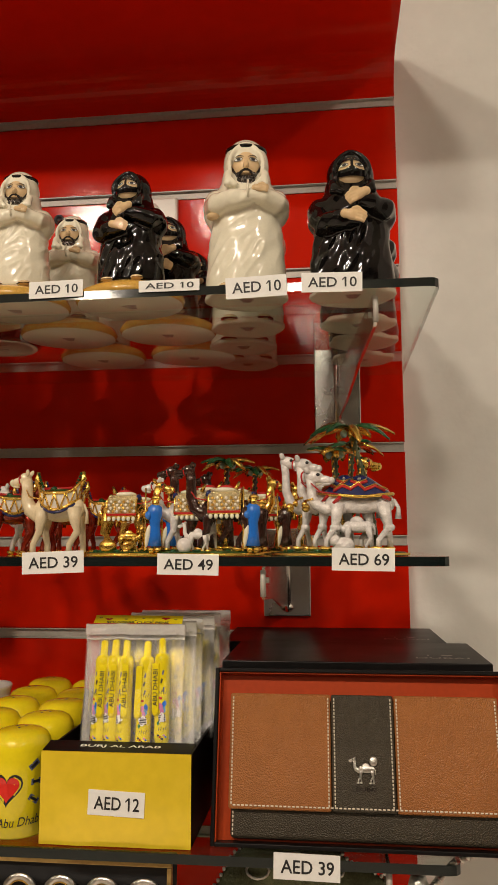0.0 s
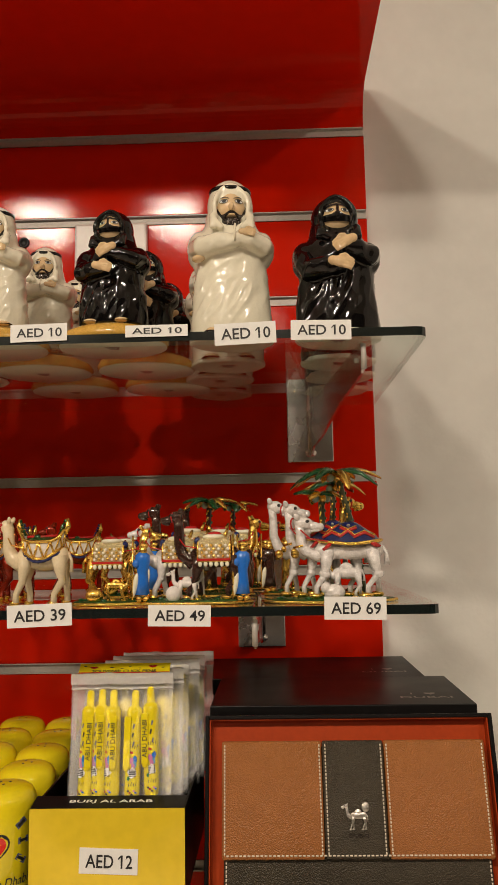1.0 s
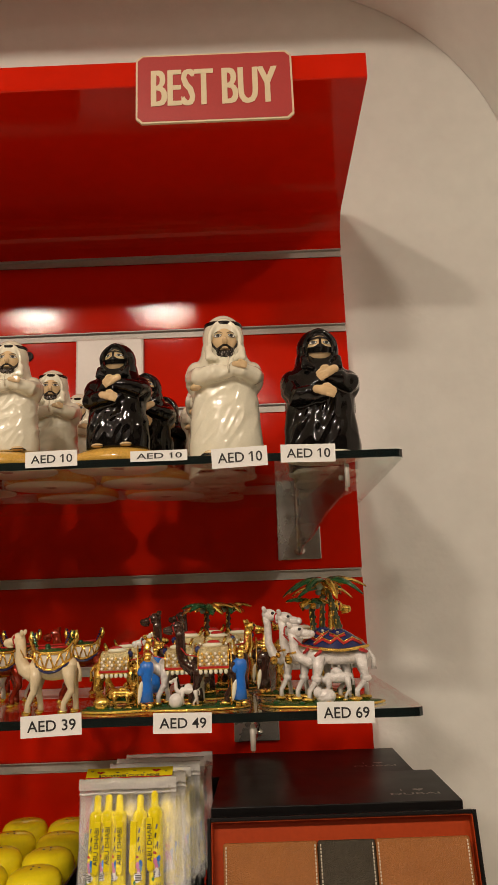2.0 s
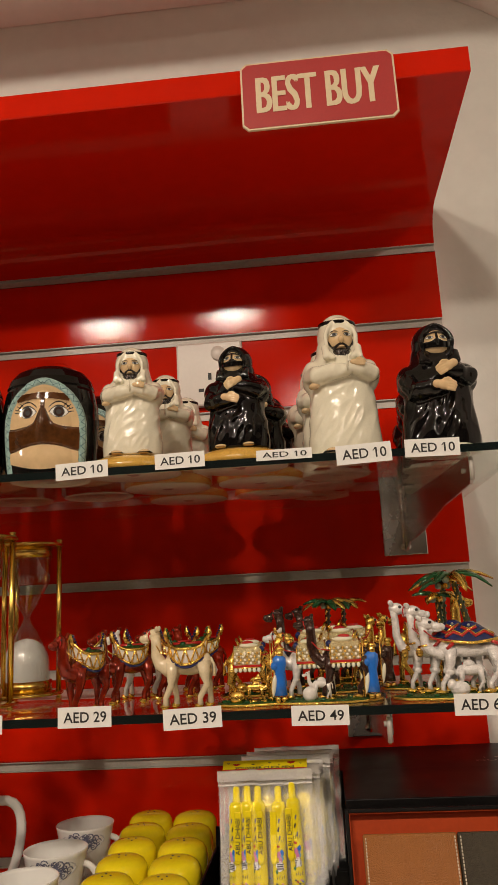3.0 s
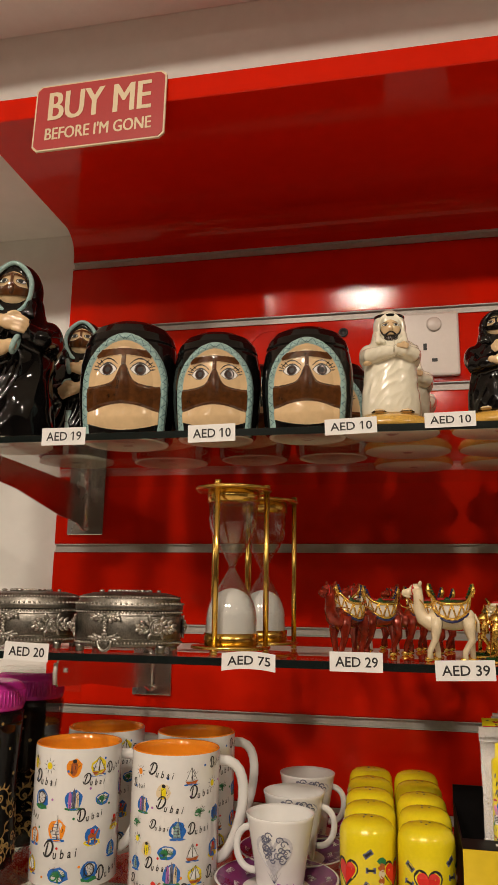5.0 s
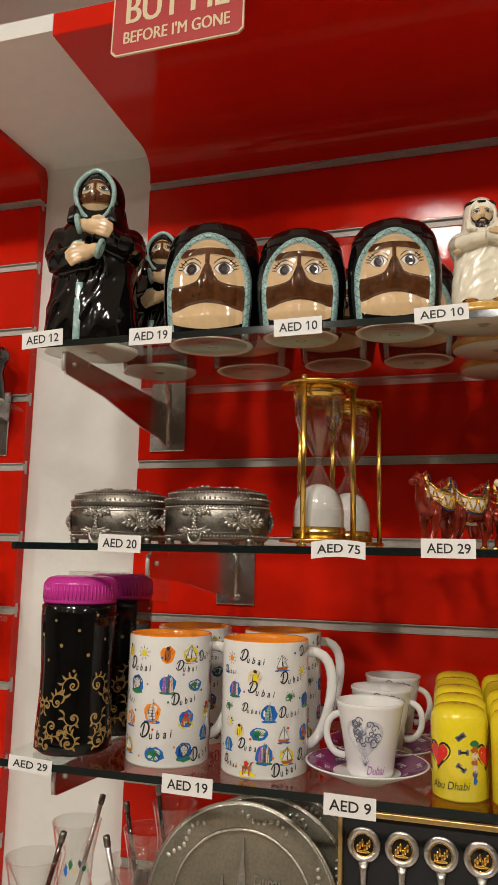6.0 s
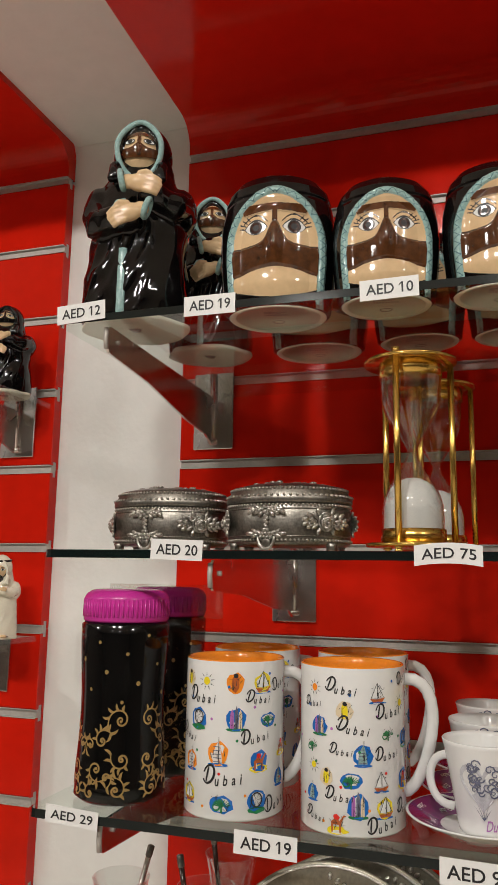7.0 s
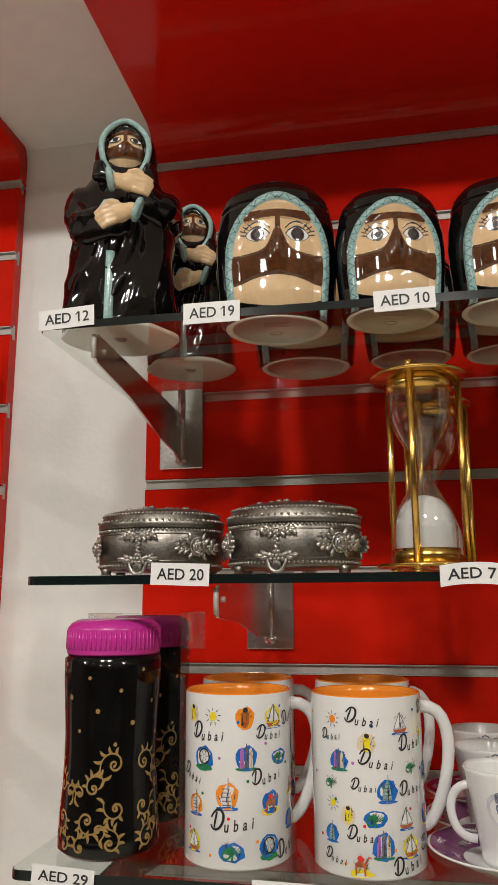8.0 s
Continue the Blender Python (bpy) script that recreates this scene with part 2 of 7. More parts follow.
# ---- mesh helpers ----
class Shape:
    """Gathers solids, each with a material, for one mesh."""

    def __init__(self):
        self.bm, self.mats = bmesh.new(), []

    def idx(self, m):
        if m not in self.mats:
            self.mats.append(m)
        return self.mats.index(m)

    def faces(self, verts, quads, m, smooth=True):
        k = self.idx(m)
        vs = [self.bm.verts.new(v) for v in verts]
        for q in quads:
            try:
                f = self.bm.faces.new([vs[j] for j in q])
            except ValueError:
                continue
            f.material_index, f.smooth = k, smooth
        return vs

    def grid(self, rows, m, closed=True, caps=(True, True), smooth=True):
        n = len(rows[0])
        verts = [v for r in rows for v in r]
        quads = []
        for a in range(len(rows) - 1):
            for b in range(n if closed else n - 1):
                c = (b + 1) % n
                quads.append((a * n + b, a * n + c, (a + 1) * n + c, (a + 1) * n + b))
        if closed and caps[0]:
            quads.append(tuple(reversed(range(n))))
        if closed and caps[1]:
            quads.append(tuple((len(rows) - 1) * n + j for j in range(n)))
        return self.faces(verts, quads, m, smooth)

    def lathe(self, prof, m, c=(0, 0, 0), seg=28, sx=1.0, sy=1.0, caps=(True, True)):
        rows = [[(c[0] + r * sx * math.cos(2 * math.pi * k / seg), c[1] + r * sy * math.sin(2 * math.pi * k / seg), c[2] + z) for k in range(seg)] for r, z in prof]
        return self.grid(rows, m, True, caps)

    def ell(self, c, r, m, rot=(0, 0, 0), seg=16, rings=9, floor=None):
        e = Euler([radians(a) for a in rot]).to_matrix()
        rows = []
        for a in range(rings + 1):
            t = math.pi * (0.02 + 0.96 * a / rings) - math.pi / 2
            row = []
            for k in range(seg):
                p = 2 * math.pi * k / seg
                v = Vector(c) + e @ Vector((r[0] * math.cos(t) * math.cos(p), r[1] * math.cos(t) * math.sin(p), r[2] * math.sin(t)))
                if floor is not None:
                    v.z = max(v.z, floor)
                row.append(v)
            rows.append(row)
        return self.grid(rows, m)

    def tube(self, pts, rad, m, seg=8, flat=1.0, closed=False):
        pts = [Vector(p) for p in pts]
        n = len(pts)
        rads = rad if isinstance(rad, (list, tuple)) else [rad] * n
        rows, up = [], None
        for a in range(n):
            d = (pts[(a + 1) % n] - pts[a - 1]) if closed else (pts[min(a + 1, n - 1)] - pts[max(a - 1, 0)])
            d.normalize()
            if up is None:
                up = Vector((0, 1, 0)) if abs(d.y) < 0.8 else Vector((0, 0, 1))
            s = d.cross(up).normalized()
            up = s.cross(d).normalized()
            rows.append([pts[a] + rads[a] * (s * math.cos(2 * math.pi * k / seg) + up * flat * math.sin(2 * math.pi * k / seg)) for k in range(seg)])
        if closed:
            rows.append(rows[0])
        return self.grid(rows, m, True, (not closed, not closed))

    def box(self, lo, hi, m, bev=0.0, smooth=False):
        tmp = bmesh.new()
        bmesh.ops.create_cube(tmp, size=1)
        for v in tmp.verts:
            v.co = Vector([(lo[k] + hi[k]) / 2 + v.co[k] * (hi[k] - lo[k]) for k in range(3)])
        if bev:
            bmesh.ops.bevel(tmp, geom=tmp.edges[:], offset=bev, segments=2, affect="EDGES", profile=0.5)
        tmp.verts.index_update()
        out = self.faces([v.co.copy() for v in tmp.verts], [[v.index for v in f.verts] for f in tmp.faces], m, smooth)
        tmp.free()
        return out

    def prism(self, poly, a, b, m, axis="x", smooth=False):
        """A flat outline drawn out along an axis from a to b."""
        def at(p, q):
            return {"x": (q, p[0], p[1]), "y": (p[0], q, p[1]), "z": (p[0], p[1], q)}[axis]
        n = len(poly)
        verts = [at(p, a) for p in poly] + [at(p, b) for p in poly]
        quads = [(k, (k + 1) % n, n + (k + 1) % n, n + k) for k in range(n)] + [tuple(range(n)), tuple(reversed(range(n, 2 * n)))]
        return self.faces(verts, quads, m, smooth)

    def patch(self, c, r, m, x0, x1, z0, z1, lift=1.03, nx=10, nz=8, shape=None):
        """A piece of the front (-y) of an ellipsoid, a little proud of it."""
        rows = []
        for a in range(nz + 1):
            z = z0 + (z1 - z0) * a / nz
            row = []
            for b in range(nx + 1):
                f = b / nx
                lo, hi = (x0, x1) if shape is None else shape(a / nz, x0, x1)
                x = lo + (hi - lo) * f
                q = 1 - ((x - c[0]) / (r[0] * lift)) ** 2 - ((z - c[2]) / (r[2] * lift)) ** 2
                row.append((x, c[1] - r[1] * lift * math.sqrt(max(q, 0.0)), z))
            rows.append(row)
        return self.grid(rows, m, False)

    def veil(self, c, r, m, x0, x1, lo, hi, lift=1.04, nx=24, nz=6):
        """Like patch, between two heights that change across the width."""
        rows = []
        for b in range(nx + 1):
            x = x0 + (x1 - x0) * b / nx
            row = []
            for a in range(nz + 1):
                z = lo(x) + (hi(x) - lo(x)) * a / nz
                q = 1 - ((x - c[0]) / (r[0] * lift)) ** 2 - ((z - c[2]) / (r[2] * lift)) ** 2
                row.append((x, c[1] - r[1] * lift * math.sqrt(max(q, 0.0)), z))
            rows.append(row)
        return self.grid(rows, m, False)

    def disc(self, c, r, m, x, z, rx, rz, lift=1.03, seg=14):
        ring = []
        for k in range(seg):
            px, pz = x + rx * math.cos(2 * math.pi * k / seg), z + rz * math.sin(2 * math.pi * k / seg)
            q = 1 - ((px - c[0]) / (r[0] * lift)) ** 2 - ((pz - c[2]) / (r[2] * lift)) ** 2
            ring.append((px, c[1] - r[1] * lift * math.sqrt(max(q, 0.0)), pz))
        return self.faces(ring, [tuple(range(seg))], m)

    def leaf(self, base, turn, length, droop, width, m, under=None):
        rows = []
        for a in range(7):
            f = a / 6
            o = length * f
            w = width * math.sin(math.pi * (0.12 + 0.86 * f)) * (1 if a % 2 else 0.75)
            cx, cy = base[0] + o * math.cos(turn), base[1] + o * math.sin(turn)
            cz = base[2] + length * 0.45 * f - droop * f * f
            sx, sy = -math.sin(turn) * w, math.cos(turn) * w
            rows.append([(cx - sx, cy - sy, cz - w * 0.5), (cx, cy, cz + 0.0006), (cx + sx, cy + sy, cz - w * 0.5), (cx, cy, cz - 0.0006)])
        self.grid(rows, m)
        if under:   # ribbed lighter underside
            low = [[(p[0] * 0.82 + q[0] * 0.18, p[1] * 0.82 + q[1] * 0.18, p[2] * 0.82 + q[2] * 0.18 - 0.0005) for p, q in ((r[0], r[3]), (r[3], r[0]), (r[2], r[3]))] for r in rows]
            self.grid(low, under, False)

    def mesh(self, name):
        bmesh.ops.recalc_face_normals(self.bm, faces=self.bm.faces)
        me = bpy.data.meshes.new(name)
        self.bm.to_mesh(me)
        self.bm.free()
        for m in self.mats:
            me.materials.append(m)
        return me


def thing(name, label, category, group="", kind="", m=None):
    ob = tagged(new(name), label, category, group, kind)
    if m is not None:
        ob.matrix_basis = m
    return ob


def part(name, sh, parent, label=""):
    ob = new(name, sh.mesh(name))
    ob.parent = parent
    return tagged(ob, label)


def solid(name, sh, label, category, m=None, group="", kind=""):
    ob = tagged(new(name, sh.mesh(name)), label, category, group, kind)
    if m is not None:
        ob.matrix_basis = m
    return ob


def words(text, size, m, width=None, bold=0.0, slant=0.0, depth=0.0002, spacing=1.0):
    """Lettering as a mesh in x and z, centred, facing -y, with the fitted width."""
    cu = bpy.data.curves.new("lettering", "FONT")
    cu.body, cu.size, cu.shear, cu.offset, cu.extrude = text, 1.0, slant, bold, 0.0
    cu.space_character, cu.resolution_u = spacing, 3
    tmp = bpy.data.objects.new("lettering", cu)
    scene.collection.objects.link(tmp)
    me = bpy.data.meshes.new_from_object(tmp.evaluated_get(bpy.context.evaluated_depsgraph_get()))
    bpy.data.objects.remove(tmp)
    bpy.data.curves.remove(cu)
    co = np.zeros(len(me.vertices) * 3)
    me.vertices.foreach_get("co", co)
    co = co.reshape(-1, 3)
    lo, hi = co.min(0), co.max(0)
    sz = size / (hi[1] - lo[1])
    sx = width / (hi[0] - lo[0]) if width else sz
    verts = [((c[0] - (lo[0] + hi[0]) / 2) * sx, -depth, (c[1] - (lo[1] + hi[1]) / 2) * sz) for c in co]
    faces = [tuple(p.vertices) for p in me.polygons]
    bpy.data.meshes.remove(me)
    return verts, faces


def put_words(sh, text, size, m, at=(0, 0, 0), width=None, bold=0.0, slant=0.0, turn=0.0, spacing=1.0, flat=None, wrap=None):
    """wrap: the radius of an upright cylinder round the local axis; flat='z' lays the words on a level face."""
    verts, faces = words(text, size, m, width, bold, slant, 0.0, spacing)
    c, s = math.cos(radians(turn)), math.sin(radians(turn))
    out = []
    for x, y, z in verts:
        x, z = x * c - z * s, x * s + z * c
        if wrap:
            a = (at[0] + x) / wrap
            out.append((wrap * math.sin(a), -wrap * math.cos(a), at[2] + z))
        elif flat == "z":
            out.append((at[0] + x, at[1] + z, at[2]))
        else:
            out.append((at[0] + x, at[1], at[2] + z))
    return sh.faces(out, faces, m, False)


def wrapped(sh, poly, m, R, x, z):
    """A small flat print on an upright cylinder."""
    out = []
    for px, pz in poly:
        a = (x + px) / R
        out.append((R * math.sin(a), -R * math.cos(a), z + pz))
    return sh.faces(out, [tuple(range(len(out)))], m, False)


def blob(rx, rz, n=14, rough=0.15, seed=1):
    r = random.Random(seed)
    return [(rx * (1 + r.uniform(-rough, rough)) * math.cos(2 * math.pi * k / n), rz * (1 + r.uniform(-rough, rough)) * math.sin(2 * math.pi * k / n)) for k in range(n)]


def swirl(cx, cz, r, turns=1.6, hand=1, w=0.0008, n=22):
    """Outline of a tapering spiral stroke."""
    out, back = [], []
    for k in range(n + 1):
        f = k / n
        a, rr = hand * turns * 2 * math.pi * f, r * (1 - 0.85 * f)
        ww = w * (1.1 - 0.6 * f)
        out.append((cx + (rr + ww) * math.cos(a), cz + (rr + ww) * math.sin(a)))
        back.append((cx + (rr - ww) * math.cos(a), cz + (rr - ww) * math.sin(a)))
    return out, back


def ribbon(pts, w):
    """Both sides of a pen stroke along points."""
    out, back = [], []
    for k, (x, z) in enumerate(pts):
        (ax, az), (bx, bz) = pts[max(k - 1, 0)], pts[min(k + 1, len(pts) - 1)]
        l = math.hypot(bx - ax, bz - az) or 1.0
        ww = w * (0.55 + 0.45 * math.sin(math.pi * (k + 0.5) / len(pts)))
        nx, nz = -(bz - az) / l * ww, (bx - ax) / l * ww
        out.append((x + nx, z + nz))
        back.append((x - nx, z - nz))
    return out, back


def stroke(sh, pairs, m, R, x=0, z=0):
    out, back = pairs
    verts = []
    for px, pz in out + back:
        a = (x + px) / R
        verts.append((R * math.sin(a), -R * math.cos(a), z + pz))
    n = len(out)
    return sh.faces(verts, [(k, k + 1, n + k + 1, n + k) for k in range(n - 1)], m, False)


# ---- structure ----
def setting(name, sh, label, category):
    return solid(name, sh, label, category, kind="structure")


s = Shape()
s.box((-4.0, -4.5, -0.1), (3.0, 1.2, 0.0), FLOOR)
setting("floor", s, "beige polished tile floor of the shop", "floor")
s = Shape()
s.box((-4.0, -4.5, CEIL), (3.0, 0.43, CEIL + 0.1), CEILING)
setting("ceiling", s, "cream painted plaster ceiling of the shop", "ceiling")
NICHE = 0.88
s = Shape()
s.box((-4.0, NICHE, 0.0), (0.62, NICHE + 0.12, 2.9), PAINT)
setting("wall_north", s, "cream painted plaster wall behind the displays", "wall")
# rounded niche: level soffit, quarter round and upright jamb in one thickness
TOP, JAMB, RAD = 2.446, 0.346, 0.345
prof = [(-4.0, TOP)] + [(JAMB - RAD + RAD * math.sin(radians(a)), TOP - RAD + RAD * math.cos(radians(a))) for a in range(0, 91, 5)] + [(JAMB, 0.0)]
outer = [(JAMB + 0.22, 0.0), (JAMB + 0.22, TOP + 0.25), (-4.0, TOP + 0.25)]
s = Shape()
n = len(prof)
ring = prof + outer
s.prism(ring, 0.43, NICHE - 0.001, PAINT, "y")
setting("niche_surround", s, "cream plaster arch with a rounded corner round the display", "wall")
s = Shape()
s.box((-4.0, 0.43, TOP + 0.252), (3.0, 0.55, CEIL + 0.1), PAINT)
s.box((JAMB + 0.222, 0.43, 0.0), (3.0, 0.55, TOP + 0.252), PAINT)
setting("wall_front", s, "cream painted wall above and beside the niche", "wall")
for nm, lo, hi in (("wall_south", (-4.0, -4.6, 0), (3.0, -4.5, CEIL)), ("wall_west", (-4.1, -4.5, 0), (-4.0, 1.0, CEIL)), ("wall_east", (3.0, -4.5, 0), (3.1, 0.55, CEIL))):
    s = Shape()
    s.box(lo, hi, TAUPE)
    setting(nm, s, "taupe painted wall of the shop", "wall")

# Fixtures at all six spots; the last four are added with their fill lamps.
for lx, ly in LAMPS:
    dl = thing("downlight_or_fill", "round recessed ceiling lamp with a frosted lens, four of six added", "ceiling light", "ceiling downlights", m=pose(lx, ly, CEIL))
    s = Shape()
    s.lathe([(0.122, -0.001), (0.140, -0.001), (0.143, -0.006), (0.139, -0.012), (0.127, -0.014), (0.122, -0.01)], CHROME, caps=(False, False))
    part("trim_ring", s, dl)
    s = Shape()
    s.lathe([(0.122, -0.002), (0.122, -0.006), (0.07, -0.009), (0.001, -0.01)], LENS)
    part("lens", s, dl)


# ---- slatted display bays ----
def slat_bay(x0, x1, label):
    bay = thing("slat_wall", label, "display wall", kind="structure")
    h = (PITCH - 0.0105) / 2
    shape = [(0.0015, -h), (0, -h + 0.0015), (0, h - 0.0015), (0.0015, h), (0.006, h), (0.006, h - 0.005), (0.0135, h - 0.005), (0.0135, h + 0.005), (0.0175, h + 0.005),
             (0.0175, -h - 0.005), (0.0135, -h - 0.005), (0.0135, -h + 0.005), (0.006, -h + 0.005), (0.006, -h)]
    s = Shape()
    s.prism([(WALL + y, z) for y, z in shape], x0, x1, RED)
    me = s.mesh("slat")
    s = Shape()
    strip = [(-0.0008, 0.0056), (-0.0008, 0.0044), (0.0030, 0.0040), (0.0030, -0.0040), (-0.0008, -0.0044), (-0.0008, -0.0056), (0.0002, -0.0050), (0.0064, -0.0050),
             (0.0064, -0.0098), (0.0130, -0.0098), (0.0130, 0.0098), (0.0064, 0.0098), (0.0064, 0.0050), (0.0002, 0.0050)]
    s.prism([(WALL + y, z) for y, z in strip], x0 + 0.0005, x1 - 0.0005, ALU)
    ms = s.mesh("groove_strip")
    for k in range(11):
        o = new("slat", me)
        o.parent, o.location = bay, (0, 0, G0 - PITCH * (k + 0.5))
        o = new("groove_strip", ms)
        o.parent, o.location = bay, (0, 0, G0 - PITCH * k)
    s = Shape()
    s.box((x0, WALL, 0.0), (x1, WALL + 0.0175, G0 - PITCH * 11 + 0.045), RED, 0.001)
    part("lower_board", s, bay)
    # curved top board that turns out into the flat canopy
    r = 0.034
    zc, yf = 2.066, 0.588
    under = [(WALL, G0 + 0.0055)] + [(WALL - r + r * math.cos(radians(a)), zc - r + r * math.sin(radians(a))) for a in range(0, 91, 9)] + [(yf + 0.001, zc), (yf, zc + 0.001)]
    over = [(yf, zc + 0.027), (yf + 0.001, zc + 0.028)] + [(WALL + 0.0175 - 0.04 + 0.04 * math.sin(radians(a)), zc + 0.028 - 0.04 + 0.04 * math.cos(radians(a))) for a in range(0, 91, 15)] + [(WALL + 0.0175, G0 + 0.0055)]
    s = Shape()
    s.prism(under + over, x0, x1, RED)
    part("canopy", s, bay, "glossy red canopy curving out of the wall")
    return bay


slat_bay(X0, X1, "glossy red slatted display wall with metal grooves and canopy")
slat_bay(-1.70, -0.893, "neighbouring glossy red slatted display wall with metal grooves")


s = Shape()
s.prism([(0.588, 2.072), (NICHE - 0.0005, 2.078), (NICHE - 0.0005, 2.094), (0.588, 2.094)], -0.8925, X0 - 0.0005, PAINT)
setting("filler_soffit", s, "cream painted board between the two red canopies", "soffit")


# ---- glass shelves and brackets ----
def glass_shelf(x0, x1, z, y0=FRONT):
    s = Shape()
    r, t = 0.008, 0.007
    poly = [(x0, 0.857), (x0, y0 + r)] + [(x0 + r - r * math.cos(radians(a)), y0 + r - r * math.sin(radians(a))) for a in (30, 60, 90)]
    poly += [(x1 - r + r * math.sin(radians(a)), y0 + r - r * math.cos(radians(a))) for a in (0, 30, 60, 90)] + [(x1, 0.857)]
    ob = thing("glass_shelf", "clear glass shelf with a dark polished front edge", "shelf", "glass shelves")
    s.prism(poly, z - t, z, GLASS, "z")
    pane = part("pane", s, ob)
    pane.visible_shadow = False
    # polished front edge, a hair proud of the pane
    out = [p for p in poly if p[1] < y0 + r + 1e-6]
    mid = (x0 + x1) / 2
    rim = [(q[0] + (0.0003 if q[0] > mid else -0.0003), q[1] - 0.0003) for q in out]
    s = Shape()
    rows = [[(*a, z - t + 0.0002), (*a, z - 0.0002), (*b, z - 0.0002), (*b, z - t + 0.0002)] for a, b in zip(rim, [(q[0] + (0.00005 if q[0] > mid else -0.00005), q[1] - 0.00005) for q in out])]
    s.grid(rows, EDGE, smooth=False)
    part("front_edge", s, ob, "dark green polished edge")
    return ob


for z in (Z1, Z2, Z3, Z4):
    glass_shelf(-0.700, X1, z)
for z in (1.692, 1.391, 1.087):
    glass_shelf(-1.66, -0.896, z)


def bracket(x, z, dx=0.0):
    """Wall plate and a bent blade that carries the glass at height z; dx: how far its tip leans sideways."""
    b = thing("shelf_bracket", "polished steel shelf bracket hooked into the slat wall", "bracket", "shelf brackets", m=pose(x, WALL, z - 0.007))
    s = Shape()
    s.box((-0.026, -0.004, -0.064), (0.026, -0.0005, 0.032), CHROME, 0.0012)
    part("wall_plate", s, b)
    f = FRONT - WALL
    turned = pose(0, -0.003, 0, 0, 0, math.degrees(math.atan2(dx, 0.28)))
    s = Shape()
    blade = [(0.0, -0.0003), (f + 0.018, -0.0003), (f + 0.014, -0.004), (f + 0.013, -0.020), (f + 0.018, -0.0245), (-0.20, -0.030), (-0.09, -0.046), (-0.03, -0.050), (-0.010, -0.058), (0.0, -0.060)]
    s.prism(blade, -0.0012, 0.0012, CHROME)
    bl = part("blade", s, b, "mirror-polished steel blade")
    bl.matrix_basis = turned
    s = Shape()
    s.tube([(0, -0.006, -0.058), (0, -0.006, 0.03)], 0.0042, CHROME, 10)
    s.ell((0.0, -0.006, -0.054), (0.007, 0.004, 0.005), CHROME)
    part("hook_rod", s, b)
    s = Shape()
    s.tube([(0, f + 0.0125, -0.003), (0, f + 0.0115, -0.012), (0, f + 0.013, -0.022)], 0.0021, ALU, 10)
    o = part("tip", s, b, "bright rounded tip")
    o.matrix_basis = turned
    s = Shape()
    s.tube([(-0.0028, f + 0.032, -0.011), (0.0028, f + 0.032, -0.011)], 0.0022, ALU, 10)
    o = part("screw", s, b)
    o.matrix_basis = turned
    return b


for x, z, dx in ((0.022, Z1, 0.026), (-0.037, Z2, 0), (-0.6635, Z1, 0.0075), (-0.5595, Z2, 0.006), (-0.645, Z3, 0.005), (0.048, Z3, 0), (-0.60, Z4, 0), (-0.02, Z4, 0), (-0.945, 1.692, 0), (-0.96, 1.391, 0)):
    bracket(x, z, dx)

# ---- wall fittings ----
so = thing("wall_socket", "white plastic switched wall socket on the red boards", "socket", m=pose(-0.206, WALL - 0.0005, 1.866))
s = Shape()
s.box((-0.043, -0.009, -0.043), (0.043, 0, 0.043), SOCKET, 0.003)
part("face_plate", s, so)
s = Shape()
s.lathe([(0.0095, 0), (0.0095, 0.002), (0.008, 0.003), (0.001, 0.0032)], SOCKET, seg=20, sx=1.0, sy=1.0)
rk = part("rocker_switch", s, so)
rk.matrix_basis = pose(0.012, -0.009, 0.026, 90)
for x, z, w, h in ((0.0, -0.004, 0.0022, 0.0045), (-0.0115, -0.022, 0.0035, 0.0022), (0.0115, -0.022, 0.0035, 0.0022)):
    s = Shape()
    s.box((x - w, -0.0094, z - h), (x + w, -0.0086, z + h), DARK)
    part("pin_hole", s, so)
s = Shape()
s.lathe([(0.0065, 0), (0.0065, 0.0015), (0.004, 0.002), (0.0035, 0.0004), (0.0005, 0.0004)], DARK, seg=16)
solid("screw_hole", s, "small dark screw hole in the red board", "screw hole", pose(-0.3115, WALL - 0.0004, 1.891, 90), kind="structure")
s = Shape()
s.tube([(0.027 * math.cos(k * math.pi / 18), 0.027 * math.sin(k * math.pi / 18), 0) for k in range(36)], 0.0005, RED, 6, closed=True)
solid("hole_cap", s, "round red cover cap in the slat wall", "cover cap", pose(-0.411, WALL - 0.0004, 1.872, 90), kind="structure")


# ---- hanging signs ----
def sign(x0, x1, z0, z1, y, roll, lines, label):
    w, h = x1 - x0, z1 - z0
    ob = thing("promotion_sign", label, "sign", m=pose((x0 + x1) / 2, y, (z0 + z1) / 2, -3, roll, 0))
    def outline(a, c):
        hw, hh = w / 2 - a, h / 2 - a
        return [(-hw + c, -hh), (hw - c, -hh), (hw, -hh + c), (hw, hh - c), (hw - c, hh), (-hw + c, hh), (-hw, hh - c), (-hw, -hh + c)]
    s = Shape()
    s.prism(outline(0, 0.0055), 0, 0.0025, CREAM, "y")
    part("backing_board", s, ob, "cream edged card board")
    s = Shape()
    s.prism(outline(0.0018, 0.005), -0.0004, 0.0002, SIGNRED, "y")
    part("printed_face", s, ob)
    for text, size, width, x, z in lines:
        s = Shape()
        for k in (-1, 0, 1):   # heavy strokes
            put_words(s, text, size, CREAM, (x + 0.03 * size * k, -0.0008 - 0.00012 * k, z), width)
        part("lettering", s, ob)
    return ob


